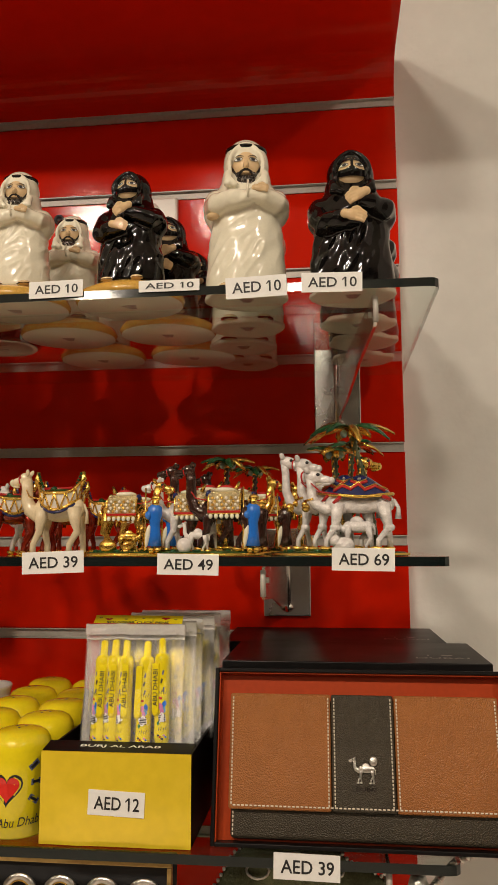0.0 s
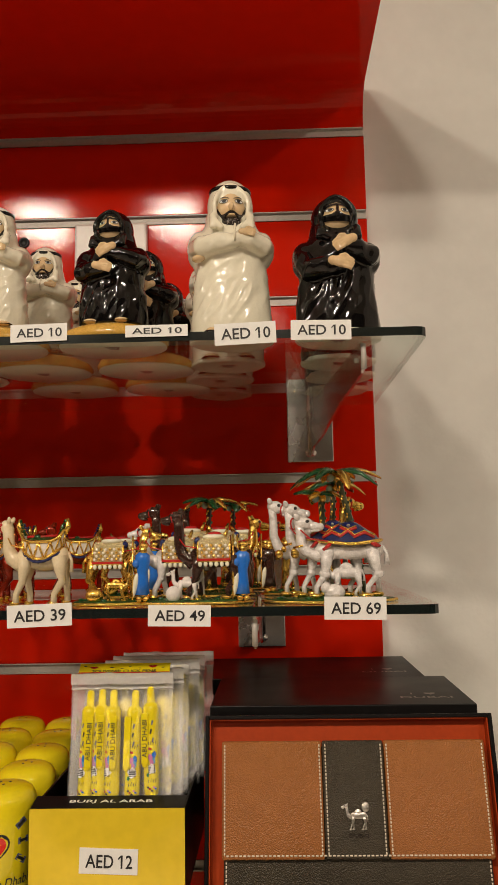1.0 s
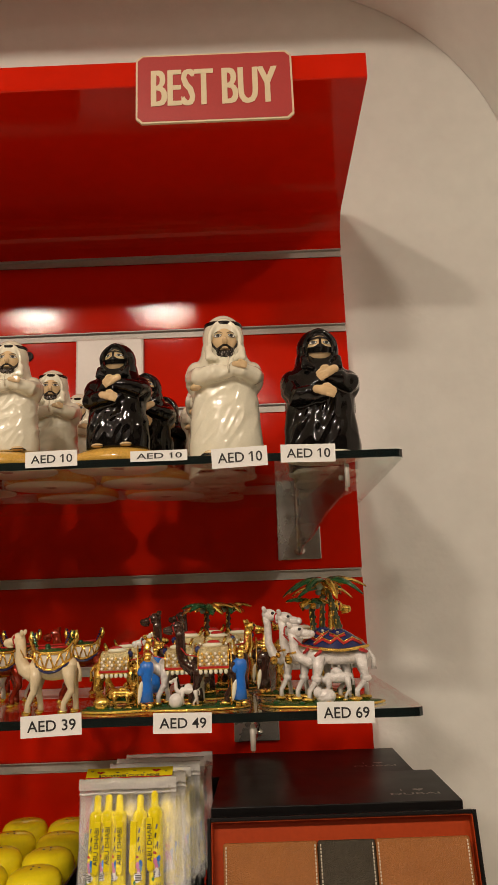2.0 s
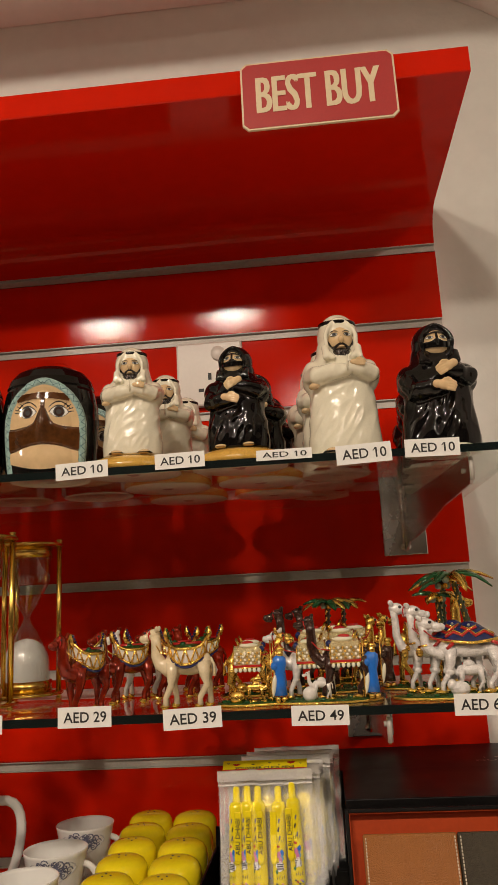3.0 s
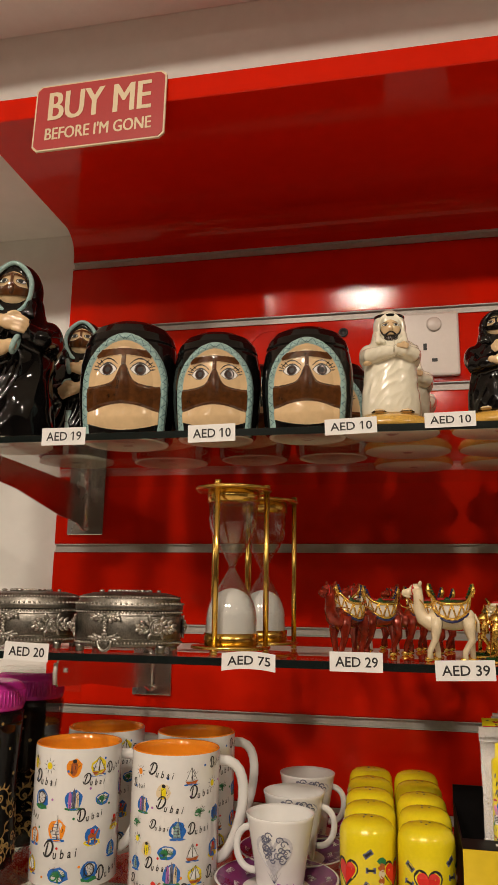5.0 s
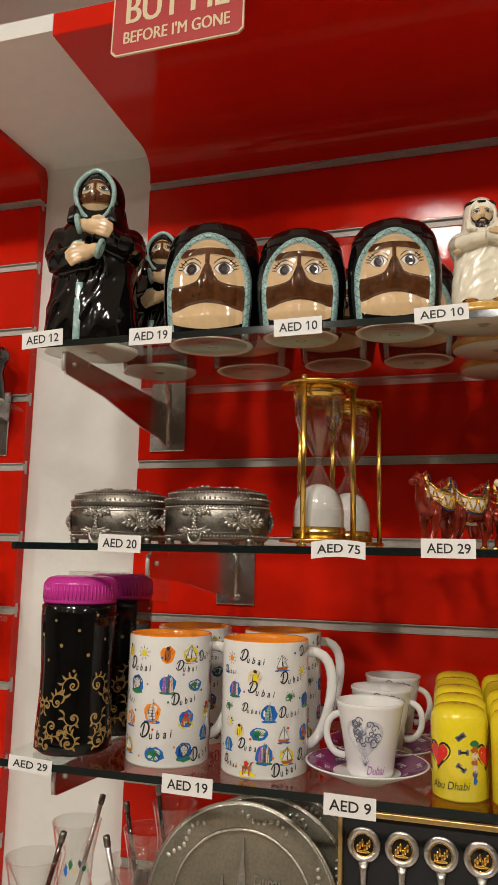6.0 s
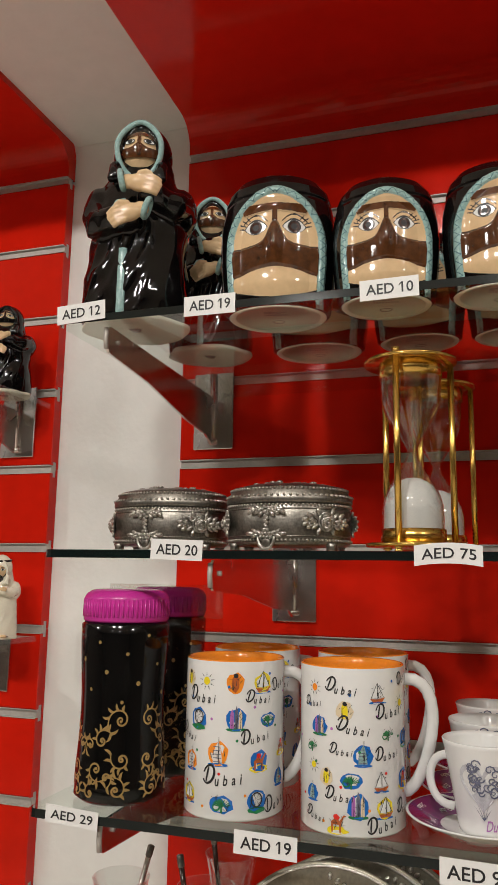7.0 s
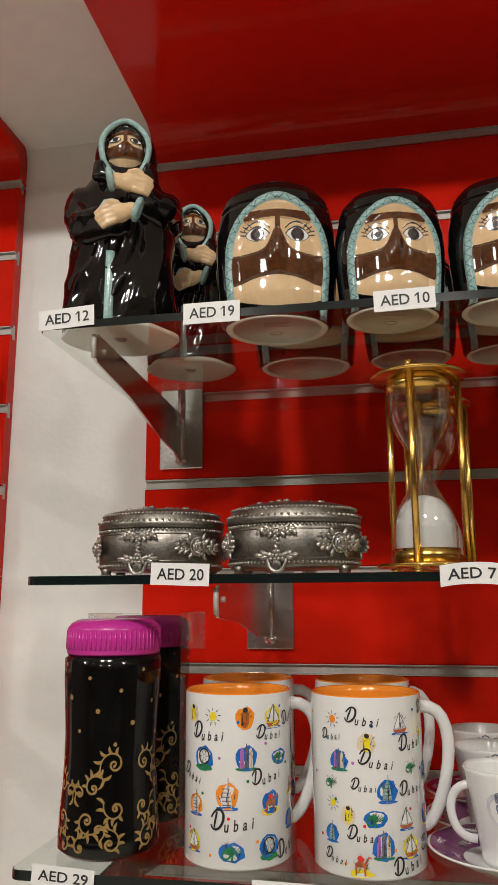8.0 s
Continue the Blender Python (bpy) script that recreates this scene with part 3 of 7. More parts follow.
sign(-0.128, 0.0225, 2.019, 2.096, 0.5815, 0, [("BEST BUY", 0.0415, 0.119, 0, 0.0)], "red card sign reading BEST BUY with cream border")
sign(-0.628, -0.4755, 2.017, 2.101, 0.5815, -0.4, [("BUY ME", 0.036, 0.118, 0, 0.0135), ("BEFORE I'M GONE", 0.0155, 0.122, 0, -0.0215)], "red card sign reading BUY ME BEFORE I'M GONE")


# ---- price labels ----
def price(text, x0, x1, z0, z1, roll=0.0, y=FRONT - 0.0012, bend=0.0, back=0.0):
    w, h = x1 - x0, z1 - z0
    ob = thing("price_label", "small white paper price label reading " + text + " on the shelf edge", "price label", "price labels", m=pose((x0 + x1) / 2, y, (z0 + z1) / 2, back, roll, 0))
    def arc(x, z):
        return -0.0008 - bend * 0.25 * (2 * x / w) ** 2, z - bend * (2 * x / w) ** 2
    s = Shape()
    rows = []
    for k in range(9):
        x = -w / 2 + w * k / 8
        ya, za = arc(x, -h / 2)
        yb, zb = arc(x, h / 2)
        rows.append([(x, ya, za), (x, yb, zb), (x, yb + 0.0006, zb), (x, ya + 0.0006, za)])
    s.grid(rows, CARD, smooth=False)
    part("card", s, ob)
    s = Shape()
    verts, faces = words(text, h * 0.52, INK, w * 0.80, bold=0.012)
    s.faces([(x + 0.0004, arc(x, z)[0] - 0.0003, arc(x, z)[1]) for x, y2, z in verts], faces, INK, False)
    if "1" in text:   # a flag for the plain stroke of the figure one
        em = h * 0.52
        owner = list(range(len(verts)))
        def root(j):
            while owner[j] != j:
                j = owner[j]
            return j
        for f in faces:
            for j in f[1:]:
                owner[root(j)] = root(f[0])
        glyphs = {}
        for j, v in enumerate(verts):
            glyphs.setdefault(root(j), []).append(v[0])
        spans = sorted((min(g), max(g)) for g in glyphs.values())
        x1 = spans[text.replace(" ", "").index("1")][0] + 0.0005
        flag = [(x1, em * 0.5), (x1 - 0.24 * em, em * 0.26), (x1 - 0.24 * em, em * 0.13), (x1, em * 0.34)]
        s.faces([(x, arc(x, z)[0] - 0.0003, arc(x, z)[1]) for x, z in flag], [(0, 1, 2, 3)], INK, False)
    part("lettering", s, ob)
    return ob


for row in (("AED 12", -0.699, -0.652, 1.6865, 1.7035, -3), ("AED 19", -0.578, -0.533, 1.682, 1.699, 0), ("AED 10", -0.431, -0.386, 1.681, 1.6975, -1), ("AED 10", -0.304, -0.258, 1.6845, 1.699, -2),
            ("AED 10", -0.217, -0.174, 1.688, 1.7015, -1), ("AED 10", -0.063, -0.017, 1.682, 1.6985, -2), ("AED 10", -0.006, 0.039, 1.684, 1.699, 1),
            ("AED 20", -0.600, -0.556, 1.482, 1.498, 2), ("AED 29", -0.301, -0.257, 1.482, 1.498, 0), ("AED 39", -0.215, -0.168, 1.478, 1.494, -2), ("AED 49", -0.113, -0.068, 1.477, 1.492, 1), ("AED 69", 0.013, 0.057, 1.480, 1.496, 1),
            ("AED 29", -0.682, -0.636, 1.278, 1.291, 3), ("AED 19", -0.526, -0.479, 1.274, 1.290, 1), ("AED 9", -0.382, -0.339, 1.272, 1.289, 1), ("AED 39", -0.030, 0.015, 1.274, 1.291, 1)):
    price(*row)
price("AED 75", -0.394, -0.347, 1.4815, 1.496, 0, bend=0.0022)
price("AED 10", -0.130, -0.083, 1.6895, 1.6985, 0)


# ---- top shelf: glazed figurines ----
def melt(sh, voxel, rounds):
    """Fuses overlapping solids into one softly moulded skin: points and faces."""
    tmp = bpy.data.objects.new("moulding", sh.mesh("moulding"))
    scene.collection.objects.link(tmp)
    rm = tmp.modifiers.new("fuse", "REMESH")
    rm.mode, rm.voxel_size = "VOXEL", voxel
    me = bpy.data.meshes.new_from_object(tmp.evaluated_get(bpy.context.evaluated_depsgraph_get()))
    old = tmp.data
    bpy.data.objects.remove(tmp)
    bpy.data.meshes.remove(old)
    n = len(me.vertices)
    co, ed = np.zeros(n * 3), np.zeros(len(me.edges) * 2, dtype=np.int32)
    me.vertices.foreach_get("co", co)
    me.edges.foreach_get("vertices", ed)
    co, ed = co.reshape(-1, 3), ed.reshape(-1, 2)
    faces = [tuple(p.vertices) for p in me.polygons]
    bpy.data.meshes.remove(me)
    deg = np.bincount(ed.ravel(), minlength=n)[:, None]
    for k in range(rounds):
        acc = np.zeros_like(co)
        np.add.at(acc, ed[:, 0], co[ed[:, 1]])
        np.add.at(acc, ed[:, 1], co[ed[:, 0]])
        co = 0.4 * co + 0.6 * acc / deg
    return co, faces


def palm_of(s, c, size, turn, flip):
    """A moulded hand lying on the robe: back of the hand, thumb and four fingers."""
    t = Shape()
    t.ell((0, 0, 0), (0.50, 0.26, 0.36), SKIN, seg=16, rings=9)
    t.ell((-0.42, 0.05, 0), (0.34, 0.24, 0.30), SKIN, seg=14, rings=8)
    for j in range(4):
        z = 0.27 - 0.18 * j
        t.tube([(0.20, -0.10, z), (0.55, -0.12, z * 1.05 - 0.02), (0.86 - 0.05 * abs(j - 1), 0.00, z * 1.0 - 0.06)], [0.13, 0.115, 0.085], SKIN, 8)
    t.tube([(-0.10, -0.12, 0.30), (0.20, -0.18, 0.42), (0.42, -0.12, 0.40)], [0.12, 0.11, 0.08], SKIN, 8)
    co, faces = melt(t, 0.045, 2)
    a, b = math.cos(radians(turn)), math.sin(radians(turn))
    out = []
    for x, y, z in co:
        x *= flip
        out.append((c[0] + size * (x * a - z * b), c[1] + size * y, c[2] + size * (x * b + z * a)))
    s.faces(out, faces, SKIN)


def hood_rim(r, H, b, mid):
    """The rim of the hood opening, leaning back towards the top."""
    out = []
    for k in range(32):
        c, q = math.cos(k * math.pi / 16), math.sin(k * math.pi / 16)
        out.append((0.385 * r * c * (1 - 0.28 * max(q, 0) ** 2), (-0.475 + 0.13 * max(q, 0) ** 1.5 + 0.09 * max(-q, 0)) * r, b + H * (mid + 0.140 * q)))
    return out


def robed(h, w, kind, base=False):
    """A standing robed figurine as one plain mesh; kind: 'white', 'black' or 'teal'."""
    s = Shape()
    cloth = CW if kind == "white" else CK
    b = 0.0
    if base:
        b = 0.013
        s.lathe([(0.001, 0), (0.044, 0), (0.0455, 0.003), (0.043, 0.008), (0.034, 0.0125), (0.001, 0.015)], SAND, seg=40, sy=0.85)
        s.lathe([(0.001, -0.0006), (0.0435, -0.0006), (0.0435, 0.0)], UNDER, seg=40, sy=0.85)
    H, r = h - b, w / 2
    lady = kind != "white"
    t = Shape()
    prof = [(0.02, 0.0), (0.86, 0.0), (0.92, 0.02), (0.93, 0.10), (0.90, 0.22), (0.85, 0.34), (0.83, 0.44), (0.83, 0.54), (0.78, 0.61), (0.68, 0.67), (0.58, 0.72), (0.50, 0.78), (0.05, 0.80)]
    if lady:
        prof = [(q * (1.02 if z < 0.3 else 1.0), z) for q, z in prof]
    t.lathe([(q * r, z * H + b) for q, z in prof], cloth, seg=40, sy=0.76)
    for q in (-1, 1):
        t.ell((q * 0.66 * r, 0.02 * r, b + 0.555 * H), (0.33 * r, 0.46 * r, 0.125 * H), cloth, (0, q * 10, 0))
    # crossed sleeves
    za, zb = (0.545, 0.575) if not lady else (0.445, 0.565)
    t.tube([(-0.74 * r, -0.15 * r, b + 0.56 * H), (-0.66 * r, -0.52 * r, b + (za - 0.01) * H), (-0.28 * r, -0.74 * r, b + za * H), (0.10 * r, -0.74 * r, b + (za + 0.01) * H)], [0.25 * r, 0.25 * r, 0.22 * r, 0.17 * r], cloth, 14)
    t.tube([(0.74 * r, -0.15 * r, b + 0.57 * H), (0.66 * r, -0.50 * r, b + (zb - 0.03) * H), (0.36 * r, -0.72 * r, b + (zb - 0.01) * H), (0.08 * r, -0.76 * r, b + zb * H)], [0.25 * r, 0.24 * r, 0.21 * r, 0.16 * r], cloth, 14)
    # hood or headscarf falling on the shoulders
    t.ell((0, 0.03 * r, b + 0.835 * H), (0.535 * r, 0.50 * r, 0.165 * H), cloth, seg=28, rings=16)
    t.lathe([(0.04 * r, 0.60 * H), (0.74 * r, 0.61 * H), (0.67 * r, 0.67 * H), (0.59 * r, 0.73 * H), (0.55 * r, 0.79 * H), (0.04 * r, 0.84 * H)], cloth, (0, 0.07 * r, b), 30, sy=0.86)
    mid = 0.822 if lady else 0.795
    t.tube(hood_rim(r, H, b, mid), 0.060 * r, cloth, 8, closed=True)
    for k in range(2):
        for q in (-1, 1):   # lower hem of the scarf in front
            t.tube([(q * 0.42 * r, -0.44 * r, b + 0.74 * H), (q * 0.40 * r, -0.56 * r, b + 0.685 * H), (q * (0.20 + 0.25 * k) * r, -0.62 * r, b + 0.640 * H)], [0.10 * r, 0.11 * r, 0.07 * r], cloth, 8)
    for v in t.bm.verts:
        v.co.z = max(v.co.z, b + 0.002)
        v.co /= H
    co, faces = melt(t, 0.0085, 3)
    co = co * H
    amp = 0.052 * r if lady else 0.032 * r
    pts = []
    for x, y, z in co:
        f = (z - b) / H
        if 0.02 < f < 0.70:
            fade = min((f - 0.02) / 0.16, 1) * min((0.70 - f) / 0.12, 1)
            u, g = x / r, math.atan2(y, x)
            d = noise.noise(Vector((u * 2.0 + f * 2.0, y / r * 1.4, f * (5.0 if lady else 9.0) - u * (2.8 if lady else 3.4) + 150 * b)))
            e = noise.noise(Vector((u * 4.0 - f * 3.0, y / r * 3.0, f * 4.5 + u * 3.0)))
            k = amp * fade * ((1 - 2.8 * abs(d)) * 0.65 + 0.35 * e)
            x, y = x + k * math.cos(g), y + k * math.sin(g)
        pts.append((x, y, z))
    s.faces(pts, faces, cloth)
    # pale unglazed foot with a wavy outline, hollow in the middle
    n = 48
    foot = [[(q * r * (1 + 0.035 * math.cos(6 * g + 1)) * math.cos(g), q * 0.84 * r * (1 + 0.05 * math.cos(5 * g)) * math.sin(g), z) for g in [2 * math.pi * k / n for k in range(n)]] for q, z in ((0.92, 0.004), (0.93, 0.0012), (0.91, 0.0), (0.72, 0.0002), (0.66, 0.0012), (0.02, 0.0014))]
    if not base:
        s.grid(foot, UNDER)
    for k in range(4):
        s.box((-0.006 + 0.001 * k, -0.004 + 0.0026 * k, -0.0009 if base else 0.0008), (0.006 - 0.0008 * k, -0.0028 + 0.0026 * k, -0.0006 if base else 0.0013), GREYPRINT)
    if base or not lady:
        for q in (-1, 1):
            s.ell((q * 0.42 * r, -0.60 * r, b + 0.024 * H), (0.25 * r, 0.22 * r, 0.024 * H), CK, floor=b + 0.003)
            s.ell((q * 0.42 * r, -0.67 * r, b + 0.036 * H), (0.18 * r, 0.14 * r, 0.020 * H), SKIN, floor=b + 0.002)
    # face set in the opening
    hc, hr = (0, -0.12 * r, b + (mid - 0.004) * H), (0.385 * r, 0.42 * r, 0.130 * H)
    s.ell(hc, hr, SKIN, seg=24, rings=14)
    if kind == "white":
        s.tube([(0.455 * r * math.cos(k * math.pi / 14), 0.03 * r + 0.430 * r * math.sin(k * math.pi / 14), b + H * (0.926 + 0.012 * math.sin(k * math.pi / 14))) for k in range(28)], 0.040 * r, CK, 8, flat=1.5, closed=True)
        rr = random.Random(5)
        s.ell((0, hc[1] - 0.17 * r, hc[2] - 0.098 * H), (0.275 * r, 0.27 * r, 0.046 * H), BEARD, seg=22, rings=10)
        s.veil(hc, hr, BEARD, -0.33 * r, 0.33 * r, lambda x: hc[2] - 0.112 * H, lambda x: hc[2] - H * (0.074 - 0.075 * (abs(x) / (0.33 * r)) ** 3), 1.055, 22, 5)
        s.veil(hc, hr, BEARD, -0.20 * r, 0.20 * r, lambda x: hc[2] - H * (0.052 + 0.030 * (abs(x) / (0.2 * r)) ** 1.5), lambda x: hc[2] - H * (0.034 + 0.026 * (abs(x) / (0.2 * r)) ** 1.5), 1.075, 16, 3)
        for q in (-1, 1):
            s.tube([(q * 0.17 * r, hc[1] - 0.40 * r, hc[2] - 0.060 * H), (q * 0.19 * r, hc[1] - 0.38 * r, hc[2] - 0.085 * H)], 0.04 * r, BEARD, 8)
        for j in range(34):
            a, f = rr.uniform(-1, 1), rr.uniform(0, 1)
            x, z = 0.25 * r * a, hc[2] - H * (0.075 + 0.045 * f)
            y = hc[1] - 0.17 * r - 0.275 * r * math.sqrt(max(1 - a * a * 0.86 - ((z - hc[2] + 0.098 * H) / (0.048 * H)) ** 2, 0.02))
            s.tube([(x, y, z), (x * 0.92, y + 0.01 * r, z - 0.012 * H)], 0.010 * r, GREYPRINT, 4)
        s.ell((0, hc[1] - 0.425 * r, hc[2] - 0.060 * H), (0.085 * r, 0.05 * r, 0.008 * H), SKIN, seg=12, rings=6)
        s.ell((0, hc[1] - 0.42 * r, hc[2] - 0.012 * H), (0.070 * r, 0.11 * r, 0.026 * H), SKIN, seg=12, rings=8)
    else:
        m = MASK if kind == "teal" else CK
        s.veil(hc, hr, m, -0.355 * r, 0.355 * r, lambda x: hc[2] - H * (0.050 - 0.012 * (x / (0.35 * r)) ** 2), lambda x: hc[2] + H * (-0.010 + 0.030 * math.exp(-(x / (0.10 * r)) ** 2) + 0.012 * abs(x) / (0.35 * r)), 1.06, 26, 6)
        s.veil(hc, hr, m, -0.030 * r, 0.030 * r, lambda x: hc[2], lambda x: hc[2] + 0.080 * H, 1.06, 4, 5)
        s.veil(hc, hr, m, -0.27 * r, 0.27 * r, lambda x: hc[2] + H * (0.064 - 0.020 * (x / (0.27 * r)) ** 2), lambda x: hc[2] + H * (0.080 - 0.022 * (x / (0.27 * r)) ** 2), 1.055, 18, 2)
        s.ell((0, hc[1] - 0.41 * r, hc[2] - 0.012 * H), (0.055 * r, 0.07 * r, 0.032 * H), m, seg=12, rings=8)
    for q in (-1, 1):
        ez = hc[2] + (0.030 if lady else 0.024) * H
        s.disc(hc, hr, INK, q * 0.170 * r, ez + 0.0015 * H, 0.096 * r, 0.0135 * H, 1.025)
        s.disc(hc, hr, PORC, q * 0.170 * r, ez, 0.082 * r, 0.0095 * H, 1.035)
        s.disc(hc, hr, INK, q * 0.165 * r, ez + 0.001 * H, 0.046 * r, 0.0098 * H, 1.045)
        if not lady:
            s.veil(hc, hr, BEARD, q * 0.165 * r - 0.115 * r, q * 0.165 * r + 0.115 * r, lambda x: ez + H * (0.026 - 0.012 * ((x - q * 0.17 * r) / (0.115 * r)) ** 2), lambda x: ez + H * (0.032 - 0.015 * ((x - q * 0.17 * r) / (0.115 * r)) ** 2), 1.03, 8, 1)
    if kind == "white":
        palm_of(s, (0.30 * r, -0.93 * r, b + 0.588 * H), 0.24 * r, -4, 1)
        s.ell((-0.74 * r, -0.46 * r, b + 0.475 * H), (0.16 * r, 0.15 * r, 0.024 * H), SKIN, (0, -15, 20))
        s.tube([(0.05 * r, -0.93 * r, b + 0.635 * H), (0.03 * r, -0.98 * r, b + 0.585 * H), (0.05 * r, -0.90 * r, b + 0.535 * H)], 0.025 * r, cloth, 8)
    else:
        hs = 0.45 * r if kind == "teal" else 0.36 * r
        palm_of(s, (0.10 * r, -0.93 * r, b + 0.588 * H), hs, -10 if kind == "teal" else 24, 1 if kind == "teal" else -1)
        palm_of(s, (-0.04 * r, -0.96 * r, b + 0.448 * H), hs, 22 if kind == "teal" else -12, -1 if kind == "teal" else 1)
        if kind == "teal":
            s.tube([(x * 1.01, y - 0.030 * r, z) for x, y, z in hood_rim(r, H, b, mid)], 0.052 * r, TEAL, 8, closed=True)
            for cx, cz, lean in ((-0.20, 0.600, -0.03), (0.24, 0.474, 0.05)):
                s.tube([(cx * r + lean * r * math.sin(k * math.pi / 10), (-0.92 - 0.12 * math.cos(k * math.pi / 10)) * r, b + cz * H + 0.15 * r * math.sin(k * math.pi / 10)) for k in range(20)], 0.055 * r, TEAL, 8, closed=True)
            s.tube([(-0.14 * r, -0.84 * r, b + 0.520 * H), (-0.26 * r, -0.90 * r, b + 0.505 * H), (-0.40 * r, -0.86 * r, b + 0.450 * H)], 0.035 * r, TEAL, 8)
            rows = []
            for k in range(15):
                f = 0.012 + 0.31 * k / 14
                yy = -0.76 * r * float(np.interp(f, [p[1] for p in prof], [p[0] for p in prof])) - 0.005 * r
                rows.append([(-0.24 * r + 0.14 * r * c, yy - 0.020 * r + 0.02 * r * abs(2 * c - 1), b + f * H) for c in (0, 0.25, 0.5, 0.75, 1)] + [(-0.17 * r, -0.50 * r, b + f * H)])
            s.grid(rows, TEAL)
    return s


man = "glazed ceramic figurine in white robe and headscarf"
lady = "glazed ceramic figurine in black robe and veil"
G = "ceramic figurines on the top shelf"
m1 = solid("robed_figurine", robed(0.138, 0.071, "white"), man, "figurine", pose(-0.052, 0.600, Z1, 0, 0, 6), G)
copy_thing(m1, pose(-0.060, 0.682, Z1, 0, 0, 4))
m2 = solid("robed_figurine", robed(0.122, 0.059, "white", True), man + " on an ochre base", "figurine", pose(-0.246, 0.600, Z1, 0, 0, 6), G)
copy_thing(m2, pose(-0.232, 0.690, Z1, 0, 0, 6))
w1 = solid("robed_figurine", robed(0.121, 0.072, "black"), lady, "figurine", pose(0.033, 0.600, Z1, 0, 0, 3), G)
copy_thing(w1, pose(0.040, 0.682, Z1, 0, 0, 3))
w2 = solid("robed_figurine", robed(0.1145, 0.060, "black", True), lady + " on an ochre base", "figurine", pose(-0.148, 0.600, Z1, 0, 0, -6), G)
copy_thing(w2, pose(-0.136, 0.690, Z1, 0, 0, 4))
for k in (2, 3):
    copy_thing(m1, pose(-0.064 - 0.004 * k, 0.600 + 0.074 * k, Z1, 0, 0, 5 * k))
    copy_thing(w1, pose(0.043 + 0.002 * k, 0.600 + 0.072 * k, Z1, 0, 0, -4 * k))
copy_thing(m2, pose(-0.226, 0.780, Z1, 0, 0, 3))
copy_thing(w2, pose(-0.128, 0.780, Z1, 0, 0, 8))
t1 = solid("robed_figurine", robed(0.209, 0.107, "teal"), "tall glazed ceramic figurine in a black robe with teal trim", "figurine", pose(-0.650, 0.613, Z1, 0, 0, 18), G)
solid("robed_figurine", robed(0.176, 0.092, "teal"), "smaller glazed ceramic figurine in a black robe with teal trim", "figurine", pose(-0.613, 0.712, Z1, 0, 0, 16), G)


